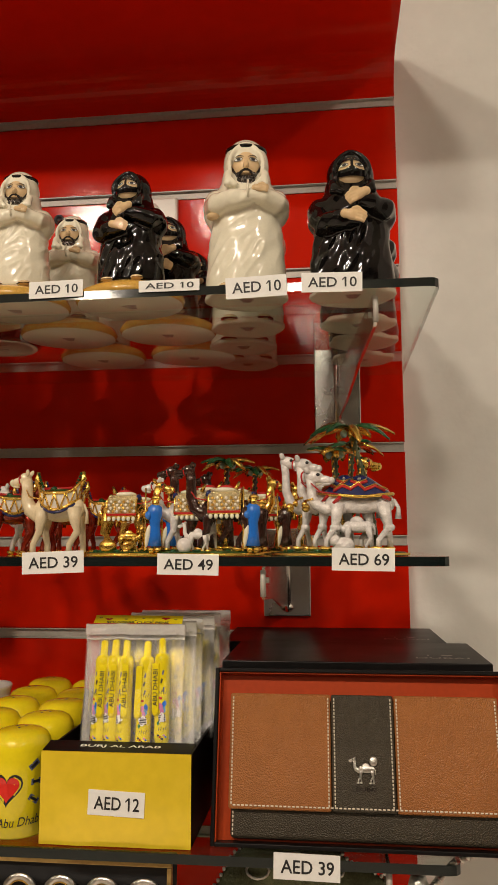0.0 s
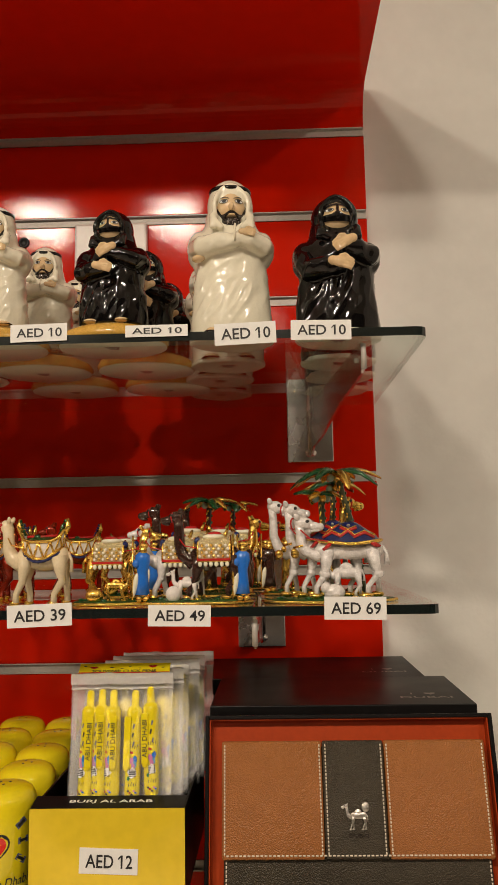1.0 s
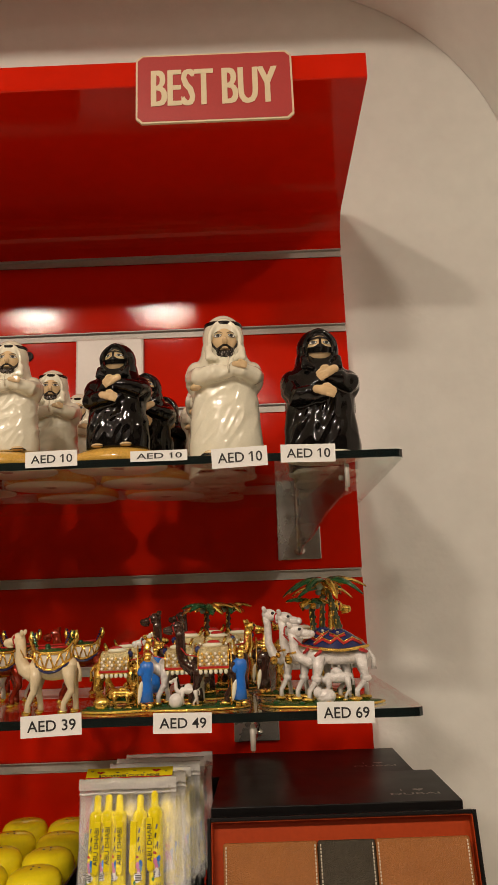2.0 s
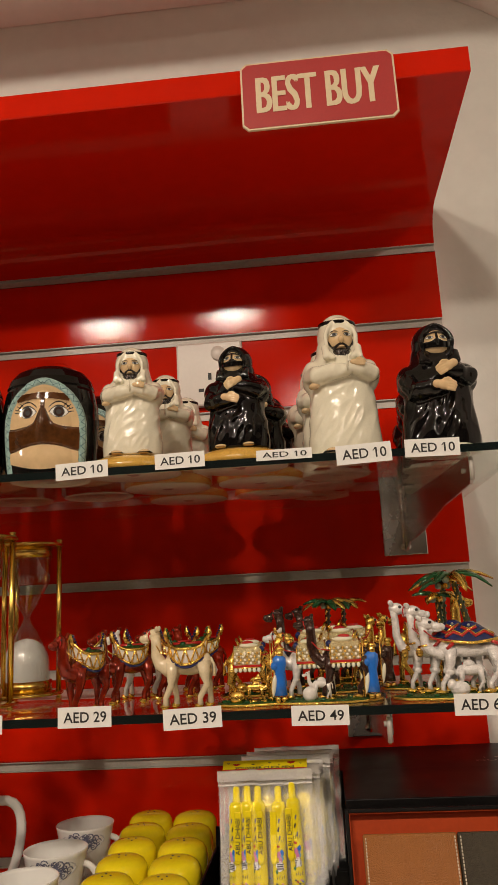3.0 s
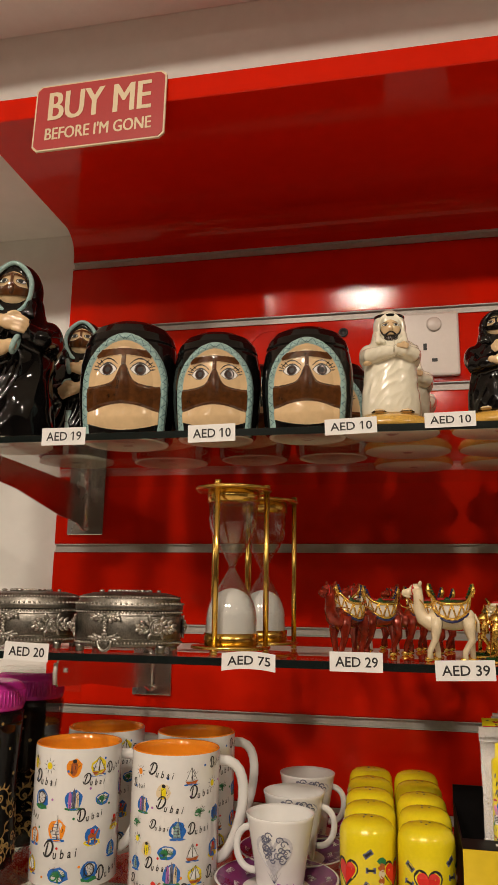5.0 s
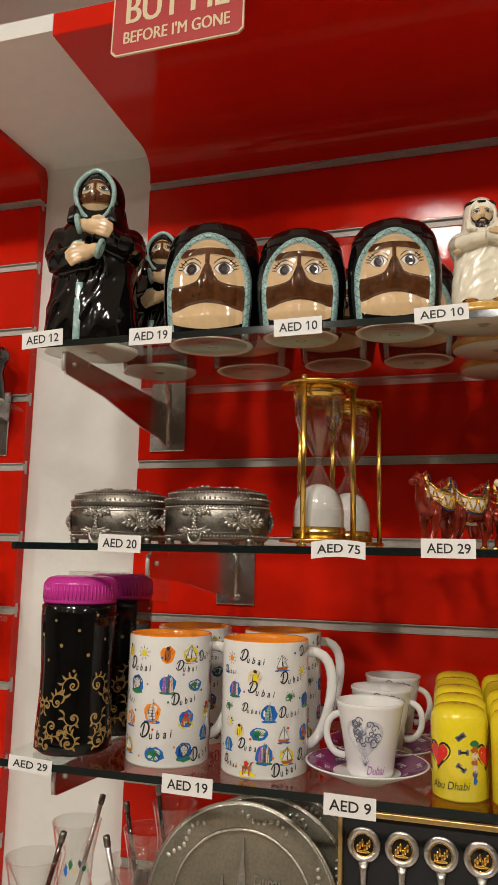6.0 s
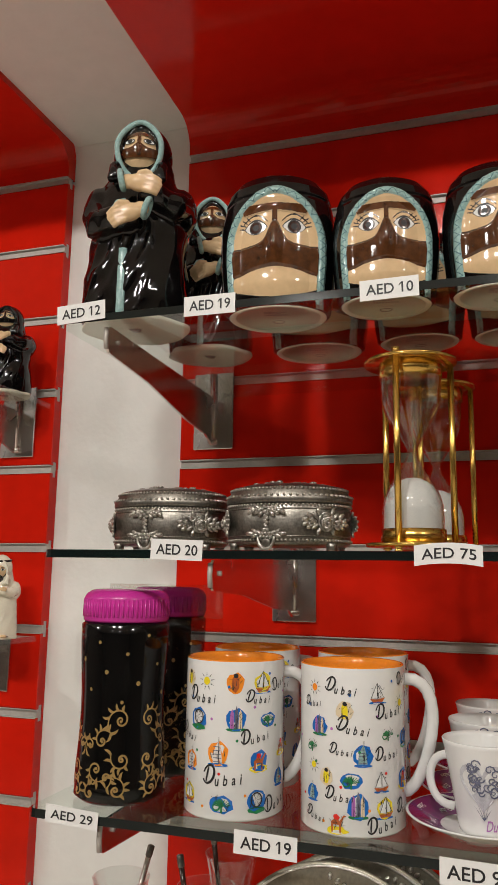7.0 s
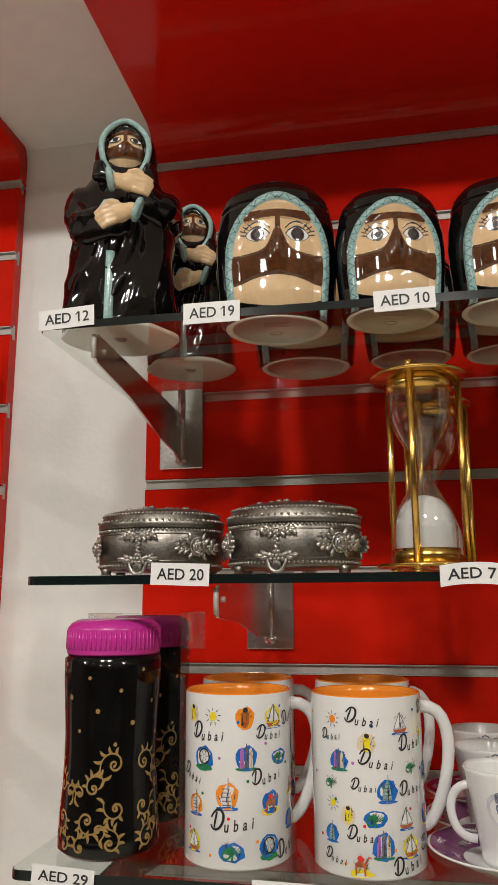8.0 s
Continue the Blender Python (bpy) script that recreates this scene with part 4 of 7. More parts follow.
def head_jar(w, h):
    """A hooded, masked ceramic money jar, one plain mesh with moulded and painted regions."""
    s = Shape()
    r = w / 2
    prof = [(0.83, 0.0), (0.90, 0.02), (0.95, 0.16), (0.99, 0.36), (1.0, 0.50), (0.985, 0.63), (0.93, 0.745), (0.900, 0.772), (0.915, 0.79), (0.86, 0.855), (0.72, 0.925), (0.50, 0.97), (0.25, 0.992), (0.02, 1.0)]
    pz, pq = [p[1] for p in prof], [p[0] for p in prof]
    eyes = [(q, q * 0.335, 0.530) for q in (-1, 1)]
    lashes = []
    for q, eu, ev in eyes:
        for j in range(4):
            a0 = radians(56 - 20 * j)
            lashes.append((eu + q * 0.20 * math.cos(a0) - q * 0.01, ev + 0.055 * math.sin(a0) + 0.008, eu + q * 0.265 * math.cos(a0), ev + 0.080 * math.sin(a0) + 0.012))

    def near(u, v, g):
        x0, z0, x1, z1 = g
        dx, dz, px, pzz = x1 - x0, (z1 - z0) * 2.5, u - x0, (v - z0) * 2.5
        f = min(max((px * dx + pzz * dz) / (dx * dx + dz * dz), 0), 1)
        return math.hypot(px - f * dx, pzz - f * dz)

    def region(u, v):
        """Paint and relief at a point of the front."""
        up = max(v - 0.42, 0)
        inner = (abs(u) / (0.700 - 0.05 * max(0.3 - v, 0) / 0.3)) ** 1.75 + (up / 0.345) ** 2.0
        outer = (abs(u) / (0.835 - 0.06 * max(0.3 - v, 0) / 0.3)) ** 1.75 + (up / 0.408) ** 2.0
        if outer > 1:
            return CK, 0.0
        if inner > 1:
            f = (inner - 1) / (inner - 1 + 1 - outer)
            turn = math.atan2(v - 0.36, abs(u) * 0.42) * 11 if v > 0.36 else (v - 0.36) * 26
            zig = abs((turn % 2) - 1)
            line = abs(f - (0.16 + 0.68 * zig)) < 0.075
            return (TRIMLINE if line else TEAL), 0.045 * min(f, 1 - f, 0.3) / 0.3
        if v < 0.055 + 0.065 * (u / 0.72) ** 2:
            return CK, 0.0
        sunk = -0.05 * min((1 - inner) * 4, 1)
        low = 0.255 - 0.060 * (u / 0.72) ** 2
        high = 0.405 + 0.13 * math.exp(-(u / 0.13) ** 2) + 0.045 * math.exp(-(u / 0.30) ** 2)
        nose = 0.10 * math.exp(-(u / 0.10) ** 2) * math.exp(-((v - 0.42) / 0.14) ** 2)
        if low < v < high:
            return MASK, sunk + 0.035 * min((v - low) / 0.02, (high - v) / 0.02, 1) + nose
        if abs(u) < 0.040 and high <= v < 0.685:
            return MASK, sunk + 0.03 + nose
        mid = 0.672 - 0.028 * (u / 0.55) ** 2
        if abs(u) < 0.52 and abs(v - mid) < 0.030:
            return MASK, sunk + 0.035
        for q, eu, ev in eyes:
            a, dv = (u - eu) / 0.185, v - ev
            if abs(a) < 1.15:
                if abs(a) < 1 and abs(dv) < 0.046 * (1 - a * a) ** 0.8:
                    k = math.hypot((u - eu) / 0.112, dv / 0.046)
                    return (INK if k < 0.50 or 0.82 < k < 1 else (UMBER if k < 1 else PORC)), sunk
                if abs(a) < 1.12 and -0.050 * (1 - (a / 1.13) ** 2) < dv < 0.060 * (1 - (a / 1.13) ** 2):
                    return INK, sunk
                if abs(dv - (0.088 - 0.040 * a * a)) < 0.0055:
                    return BEARD, sunk
        for g in lashes:
            if near(u, v, g) < 0.010:
                return INK, sunk
        return SKIN, sunk + nose + (0.03 * math.exp(-((v - 0.15) / 0.07) ** 2) if v < low else 0)

    front = [-math.pi / 2 + radians(-97 + 194 * k / 280) for k in range(281)]
    ring = front + [front[-1] + (2 * math.pi - radians(194)) * k / 20 for k in range(1, 20)]
    n, levels = len(ring), [0.98 * k / 280 for k in range(281)] + [0.988, 0.994, 0.998, 1.0]
    rows, paint = [], []
    for v in levels:
        row, marks = [], []
        q = float(np.interp(v, pz, pq))
        for a in ring:
            x, y = q * math.cos(a), q * 0.92 * math.sin(a)
            m, d = CK, 0.0
            if y < 0:
                y *= 0.84
                if v < 0.93:
                    m, d = region(x, v)
            row.append(((x + d * math.cos(a)) * r, (y + d * math.sin(a)) * r, v * h))
            marks.append(m)
        rows.append(row)
        paint.append(marks)
    for marks in paint:
        for m in marks:
            s.idx(m)
    vs = s.grid(rows, CK, True, (False, True))
    s.bm.verts.index_update()
    first = vs[0].index
    for f in s.bm.faces:
        if len(f.verts) == 4:
            k = f.verts[0].index - first
            f.material_index = s.idx(paint[min(k // n, len(paint) - 1)][k % n])
    foot = [[(q * r * math.cos(a), q * r * math.sin(a) * (0.92 if math.sin(a) > 0 else 0.775), z) for a in [2 * math.pi * k / 48 for k in range(48)]] for q, z in ((0.83, 0.0), (0.815, -0.0008), (0.74, -0.0006), (0.70, 0.0006), (0.02, 0.0010))]
    s.grid(foot, UNDER)
    s.box((-0.013, -0.018, 0.0002), (0.013, -0.006, 0.0006), CARD)
    for k in range(18):
        s.box((-0.011 + 0.0012 * k, -0.0105, -0.0001), (-0.0104 + 0.0012 * k, -0.0070, 0.0001), GREYPRINT)
    for k in range(3):
        s.box((-0.011, -0.0165 + 0.0018 * k, -0.0001), (0.010 - 0.003 * k, -0.0158 + 0.0018 * k, 0.0001), GREYPRINT)
    s.tube([(0.005 * math.cos(k * math.pi / 9), 0.009 + 0.0036 * math.sin(k * math.pi / 9), 0.0002) for k in range(18)], 0.0006, GREYPRINT, 5, closed=True)
    s.box((-0.009, 0.0008, 0.0), (0.009, 0.0018, 0.0003), GREYPRINT)
    s.box((-0.007, -0.0014, 0.0), (0.008, -0.0007, 0.0003), GREYPRINT)
    return s


jar = "glazed ceramic jar, black hood, teal trim, brown mask"
j1 = solid("head_jar", head_jar(0.103, 0.129), "large " + jar, "ceramic jar", pose(-0.512, 0.612, Z1, 0, 0, 10), "hooded jars")
j2 = solid("head_jar", head_jar(0.089, 0.110), jar, "ceramic jar", pose(-0.417, 0.606, Z1, 0, 0, 9), "hooded jars")
copy_thing(j2, pose(-0.326, 0.606, Z1, 0, 0, 6))
copy_thing(j1, pose(-0.500, 0.722, Z1, 0, 0, 3))
copy_thing(j2, pose(-0.400, 0.715, Z1, 0, 0, -3))
copy_thing(j2, pose(-0.312, 0.715, Z1))


# ---- middle shelf: enamelled camels ----
def camel_into(s, coat_m, style, trim, at=(0, 0, 0), k=1.0, face=1, turn=0.0, neck=1.0, fat=0.80, gem=None, back=False, long=1.0, big=1.0):
    """Adds a camel that faces -x (face=1) or +x (-1), about 65 mm long and high at k=1; style: 'boat', 'rug', 'cape' or None."""
    start = len(s.bm.verts)
    s.ell((0.002, 0, 0.0370), (0.0205, 0.0090 * (0.6 + 0.4 * fat), 0.0105 * (0.5 + 0.5 * fat)), coat_m)
    s.ell((0.0, 0, 0.0440), (0.0105, 0.0060, 0.0085), coat_m)
    s.ell((-0.013, 0, 0.0365), (0.0082, 0.0068, 0.0085), coat_m)
    s.ell((0.016, 0, 0.0370), (0.0078, 0.0070, 0.0082), coat_m)
    n = neck
    s.tube([(-0.013, 0, 0.0375), (-0.0205, 0, 0.0325), (-0.0265, 0, 0.0345 + 0.002 * n), (-0.0298, 0, 0.0430 + 0.006 * (n - 1)), (-0.0300, 0, 0.0530 + 0.012 * (n - 1)), (-0.0310, 0, 0.060 + 0.014 * (n - 1))], [q * (0.35 + 0.65 * fat) for q in (0.0088, 0.0074, 0.0062, 0.0053, 0.0048, 0.0048)], coat_m, 10)
    hz = 0.0605 + 0.014 * (n - 1)
    head = len(s.bm.verts)
    s.ell((-0.0330, 0, hz), (0.0068, 0.0044, 0.0050), coat_m, (0, -14, 0), 12, 7)
    s.ell((-0.0400, 0, hz - 0.0024), (0.0056, 0.0035, 0.0034), coat_m, (0, -12, 0), 12, 7)
    s.ell((-0.0440, 0, hz - 0.0030), (0.0026, 0.0031, 0.0030), coat_m, seg=10, rings=6)
    s.ell((-0.0410, 0, hz - 0.0058), (0.0038, 0.0024, 0.0014), coat_m, (0, 8, 0), 10, 6)
    for q in (-1, 1):
        s.ell((-0.0285, q * 0.0042, hz + 0.0046), (0.0020, 0.0013, 0.0032), coat_m, (q * -26, 22, 0), 8, 5)
        s.ell((-0.0355, q * 0.0041, hz + 0.0014), (0.0013, 0.0007, 0.0013), gem or INK, (0, 0, 0), 8, 5)
    if back:   # head turned round over the shoulder
        s.bm.verts.ensure_lookup_table()
        for v in s.bm.verts[head:]:
            v.co.x = -0.061 - v.co.x
    for q in (-1, 1):
        for x0, x1, x2 in ((-0.013, -0.0150, -0.0165 + 0.004 * q), (0.016, 0.0195, 0.0165 + 0.004 * q)):
            s.tube([(x0, q * 0.0050, 0.037), ((x0 + x1) / 2, q * 0.0060, 0.0265), (x1, q * 0.0060, 0.0190), (x2, q * 0.0060, 0.0090), (x2, q * 0.0060, 0.003)], [g * (0.45 + 0.55 * fat) for g in (0.0068, 0.0050, 0.0033, 0.0026, 0.0029)], coat_m, 8)
            s.ell((x1, q * 0.0060, 0.0185), (0.0035, 0.0030, 0.0034), coat_m, seg=8, rings=6)
            s.ell((x2 - 0.0012, q * 0.0060, 0.0022), (0.0046, 0.0032, 0.0024), trim, seg=10, rings=6, floor=0)
    s.tube([(0.0225, 0, 0.040), (0.0258, 0, 0.034), (0.0255, 0, 0.025)], [0.0016, 0.0013, 0.0021], coat_m, 6)
    saddle = len(s.bm.verts)
    if style == "boat":
        # hull-shaped saddle: pearl band, gold zigzag, prow and stern, jewelled top
        N = 24
        ang = [2 * math.pi * c / N for c in range(N)]
        def lip(c):
            return 0.0475 + 0.0085 * abs(math.cos(ang[c])) ** 5
        def keel(c):
            return 0.0355 + 0.0075 * math.cos(ang[c]) ** 2
        hull = [[(0.001 + 0.0168 * (0.90 + 0.10 * f) * math.cos(a), (0.0112 + 0.0010 * f) * math.sin(a), keel(c) + (lip(c) - keel(c)) * f) for c, a in enumerate(ang)] for f in (0, 0.33, 0.66, 1)]
        s.grid(hull, PEARL, True, (True, False))
        for row, m, g, dz in ((hull[3], trim, 0.0011, 0), (hull[0], trim, 0.0011, 0.0008), (hull[0], NAVY, 0.0010, -0.0010)):
            s.tube([(x, y * 1.03, z + dz) for x, y, z in row], g, m, 6, closed=True)
        for c in range(N):
            a, b = hull[0 if c % 2 else 3][c], hull[3 if c % 2 else 0][(c + 1) % N]
            s.tube([(a[0], a[1] * 1.05, a[2]), (b[0], b[1] * 1.05, b[2])], 0.0008, trim, 5)
        s.ell((0.001, 0, 0.0472), (0.0158, 0.0112, 0.0042), GLITGREEN, seg=16, rings=8)
        s.tube([(-0.010, -0.0035, 0.0508), (0.001, -0.0045, 0.0505), (0.013, -0.0030, 0.0512)], 0.0012, CRIMSON, 6)
        s.ell((-0.002, -0.0050, 0.0500), (0.0030, 0.0022, 0.0024), LEAFG, seg=8, rings=6)
        for q in (-1, 1):
            horn = [(0.001 + q * 0.0160, 0, 0.0535), (0.001 + q * 0.0185, 0, 0.0580), (0.001 + q * 0.0180, 0, 0.0625)]
            s.tube(horn, [0.0030, 0.0024, 0.0014], trim, 8)
            for j in range(5):
                f = j / 4
                s.ell((0.001 + q * (0.0130 + 0.0038 * f), -0.0030 + 0.0012 * f, 0.0525 + 0.0085 * f), (0.0011, 0.0011, 0.0011), LEAFG if gem else NAVY, seg=6, rings=4)
    elif style == "rug":
        # stiff blanket set with beads and a fringe of pearls
        rows = []
        for a in range(13):
            g = radians(-96 + 16 * a)
            rows.append([(x, 0.0118 * math.sin(g) * (1.06 if a in (0, 12) else 1), 0.0410 + 0.0125 * math.cos(g) - (0.0065 if a in (0, 12) else 0)) for x in (-0.0125, -0.006, 0.0, 0.007, 0.0145)])
        s.grid(rows, GLITTER, False, (False, False))
        for q in (-1, 1):
            y = q * 0.0130
            for i in range(7):
                for j in range(4):
                    s.ell((-0.0110 + 0.0040 * i + 0.002 * (j % 2), y * (1.0 if j < 2 else 0.94 - 0.03 * (j - 2)), 0.0372 + 0.0030 * j), (0.0013, 0.0010, 0.0013), (PEARL, trim)[(i + j) % 2], seg=6, rings=4)
            s.box((-0.0132, y * 1.0 - 0.0006, 0.0334), (0.0152, y + 0.0006, 0.0352), CRIMSON)
            s.tube([(-0.0132, y, 0.0328), (0.0152, y, 0.0328)], 0.0008, trim, 5)
            for i in range(6):
                s.ell((-0.0105 + 0.0046 * i, y, 0.0305), (0.0019, 0.0014, 0.0023), CW, seg=8, rings=5)
            s.tube([(-0.0128, y * 0.98, 0.034), (-0.0128, y * 0.86, 0.047), (-0.0128, 0, 0.0540)], 0.0009, trim, 5)
            s.tube([(0.0148, y * 0.98, 0.034), (0.0148, y * 0.86, 0.047), (0.0148, 0, 0.0540)], 0.0009, trim, 5)
        s.ell((0.000, 0, 0.0535), (0.0100, 0.0085, 0.0028), CW, seg=14, rings=7)
        s.ell((0.001, 0, 0.0560), (0.0062, 0.0056, 0.0022), CRIMSON, seg=12, rings=6)
        s.tube([(0.0100, -0.004, 0.0545), (0.0125, 0, 0.0600), (0.0100, 0.004, 0.0545)], 0.0014, trim, 6)
        s.ell((-0.0135, -0.0050, 0.0500), (0.0030, 0.0030, 0.0034), NAVY, seg=10, rings=6)
    elif style == "cape":
        # peaked navy cape with a roped gold rim and red scrolls
        rows = []
        for a in range(9):
            f = a / 8
            rows.append([(0.002 + (0.003 + 0.0185 * f) * math.cos(2 * math.pi * c / 22), (0.002 + 0.0102 * f ** 0.7) * math.sin(2 * math.pi * c / 22), 0.0600 - 0.0185 * f ** 1.15 + 0.003 * f * abs(math.cos(2 * math.pi * c / 22))) for c in range(22)])
        s.grid(rows, NAVY, True, (True, False))
        s.tube([(x, y * 1.03, z) for x, y, z in rows[8]], 0.0015, trim, 6, closed=True)
        for q in (-1, 1):
            def on(a, c):
                x, y, z = rows[a][c % 22]
                return (x, y * 1.06, z + 0.0004)
            m = 5 if q > 0 else 16
            for w in (((7, -4), (5, -3), (6, -1), (4, 0), (6, 1), (5, 3), (7, 4)), ((3, -2), (4, 0), (3, 2))):
                s.tube([on(a, m + c) for a, c in w], 0.0014, CRIMSON, 6)
                s.tube([(x, y * 1.06, z + 0.0017) for x, y, z in [on(a, m + c) for a, c in w]], 0.0006, trim, 5)
            s.ell(on(2, m), (0.0013, 0.0010, 0.0013), SILVER, seg=7, rings=5)
            s.tube([(0.016, q * 0.0098, 0.0425), (0.0215, q * 0.0075, 0.0395)], 0.0017, CRIMSON, 6)
            s.tube([(-0.012, q * 0.0098, 0.042), (-0.0165, q * 0.0078, 0.037)], 0.0015, CRIMSON, 6)
    s.bm.verts.ensure_lookup_table()
    for v in s.bm.verts[saddle:]:
        v.co = (0.002 + (v.co.x - 0.002) * big, v.co.y * (0.5 + 0.5 * big), 0.041 + (v.co.z - 0.041) * big)
    if style:
        s.tube([(-0.0300, -0.0035, 0.053), (-0.024, -0.0085, 0.046), (-0.013, -0.0105, 0.044)], 0.0006, CRIMSON if style != "boat" else trim, 5)
        s.tube([(-0.0345 + 0.0019 * math.cos(q * math.pi / 5), 0.0043 * math.cos(q * math.pi / 5), hz - 0.0004 + 0.0046 * math.sin(q * math.pi / 5)) for q in range(10)], 0.0006, CRIMSON, 5, closed=True)
        if style == "cape":
            s.tube([(-0.0290, -0.0046, 0.041), (-0.0345, 0, 0.0395), (-0.0290, 0.0046, 0.041)], 0.0009, trim, 5)
            s.ell((-0.0345, 0, 0.0365), (0.0021, 0.0021, 0.0026), trim, seg=8, rings=5)
    c, sn = math.cos(radians(turn)), math.sin(radians(turn))
    s.bm.verts.ensure_lookup_table()
    for v in s.bm.verts[start:]:
        x, y, z = v.co.x * k * face * long, v.co.y * k, v.co.z * k
        v.co = (at[0] + x * c - y * sn, at[1] + x * sn + y * c, at[2] + z)


def palm_into(s, at, h, lean, leaf_m, n=9, spread=0.026, seed=3, trunk=None):
    r = random.Random(seed)
    pts = [(at[0] + lean * (f ** 1.6), at[1], at[2] + h * f) for f in [j / 8 for j in range(9)]]
    s.tube(pts, [0.0032 - 0.0012 * j / 8 + (0.0004 if j % 2 else 0) for j in range(9)], trunk or BRONZE, 8)
    for j in range(40):
        f = (j + 0.5) / 40 * 7.9
        p = tuple(Vector(pts[int(f)]).lerp(Vector(pts[int(f) + 1]), f - int(f)))
        a = j * 2.1
        s.ell((p[0] + 0.0026 * math.cos(a), p[1] - 0.0026 * abs(math.sin(a)), p[2]), (0.0010, 0.0008, 0.0013), GOLD if j % 3 else LEAFG, seg=6, rings=4)
    top = pts[-1]
    for j in range(n):
        s.leaf(top, 2 * math.pi * j / n + r.uniform(-0.2, 0.2), spread * r.uniform(0.85, 1.1), spread * r.uniform(0.45, 0.85), 0.0075, leaf_m if j % 4 else GOLD, GOLD)
    for j in range(5):
        a = j * 1.26
        s.ell((top[0] + 0.005 * math.cos(a), top[1] + 0.005 * math.sin(a), top[2] - 0.0045), (0.0028, 0.0028, 0.0030), (TEAL, GOLD, TEAL)[j % 3], seg=8, rings=5)


def keeper_into(s, at, cloth, h=0.040):
    """A tiny plain robed marker figure: cone, head and staff."""
    x, y, z = at
    k = h / 0.046
    s.lathe([(0.001, 0), (0.0056, 0.0005), (0.0046, 0.010), (0.0040, 0.018), (0.0060, 0.025), (0.0056, 0.030), (0.0020, 0.033)], cloth, (x, y, z + 0.005), 14, sy=0.75, sx=1)
    s.ell((x - 0.0042, y - 0.002, z + 0.029), (0.0034, 0.0030, 0.0034), cloth, seg=10, rings=6)
    s.ell((x + 0.0006, y, z + 0.0385), (0.0030, 0.0030, 0.0040), GOLD, seg=10, rings=7)
    s.ell((x + 0.0010, y, z + 0.0420), (0.0038, 0.0034, 0.0026), GOLD, seg=10, rings=6)
    for q in (-0.002, 0.003):
        s.ell((x + q, y - 0.002, z + 0.0025), (0.0026, 0.0034, 0.0026), GOLD, seg=8, rings=5)
    s.tube([(x - 0.0072, y - 0.003, z + 0.002), (x - 0.0066, y - 0.003, z + 0.050)], 0.0007, GOLD, 5)
    s.ell((x - 0.0052, y - 0.002, z + 0.013), (0.0022, 0.0020, 0.0090), CW, (0, 10, 0), 10, 7)


def mound_into(s, x0, x1, y, depth, seed=1):
    r = random.Random(seed)
    n = 26
    cx, hw = (x0 + x1) / 2, (x1 - x0) / 2
    ring = [(hw * (1 + r.uniform(-0.05, 0.05)) * math.cos(2 * math.pi * j / n), depth * (1 + r.uniform(-0.1, 0.1)) * math.sin(2 * math.pi * j / n)) for j in range(n)]
    rows = [[(cx + a * f, y + b * f, z) for a, b in ring] for f, z in ((0.98, 0), (1.0, 0.0012), (0.94, 0.0030), (0.5, 0.0038), (0.02, 0.004))]
    s.grid(rows, GLITGREEN)
    s.tube([(cx + a * 1.0, y + b * 1.0, 0.0012) for a, b in ring], 0.0011, GOLD, 6, closed=True)
    for j in range(16):
        a, b = ring[(j * 5) % n]
        f = r.uniform(0.4, 0.9)
        s.ell((cx + a * f, y + b * f, 0.0038), (0.0030, 0.0022, 0.0013), (LEAFG, GOLD, LEAFG)[j % 3], seg=7, rings=4)


C = "enamelled camels on the middle shelf"


def single(coat_m, saddle, trim, label, m, k=1.0, face=1, neck=1.0):
    s = Shape()
    camel_into(s, coat_m, saddle, trim, k=k, face=face, neck=neck, fat=1.06, big=1.16, long=0.88, gem=CRIMSON if coat_m is BEIGE else None)
    return solid("camel_figurine", s, label, "figurine", m, C)


# white trio with palms
s = Shape()
mound_into(s, -0.049, 0.050, 0.0, 0.021, 2)
camel_into(s, PEARLM, 'cape', GOLD, (0.015, -0.007, 0.003), 0.96, neck=0.85, fat=0.45, back=True, long=1.2, big=0.95)
camel_into(s, PEARLM, 'cape', GOLD, (0.004, 0.005, 0.003), 1.0, neck=1.42, fat=0.45, back=True, long=1.05, big=0.9)
camel_into(s, PEARLM, None, GOLD, (-0.010, 0.014, 0.003), 1.0, neck=1.62, fat=0.45, back=True)
camel_into(s, PEARLM, None, GOLD, (0.014, -0.008, 0.003), 0.50)
s.ell((0.004, -0.016, 0.008), (0.008, 0.005, 0.0060), PEARLM)
s.ell((-0.002, -0.016, 0.011), (0.004, 0.004, 0.0045), PEARLM)
for q in (-0.036, -0.024):   # bells under the necks
    s.ell((q, -0.004, 0.036), (0.0032, 0.0030, 0.0036), GOLD, seg=10, rings=7)
palm_into(s, (0.028, 0.014, 0.003), 0.096, -0.018, LEAFG, 10, 0.036, 3)
palm_into(s, (0.000, 0.019, 0.003), 0.080, -0.002, LEAFG, 6, 0.020, 5)
solid("camel_group_figurine", s, "white enamelled camels with navy saddles and palms on a green base", "figurine", pose(0.018, 0.592, Z2), C)
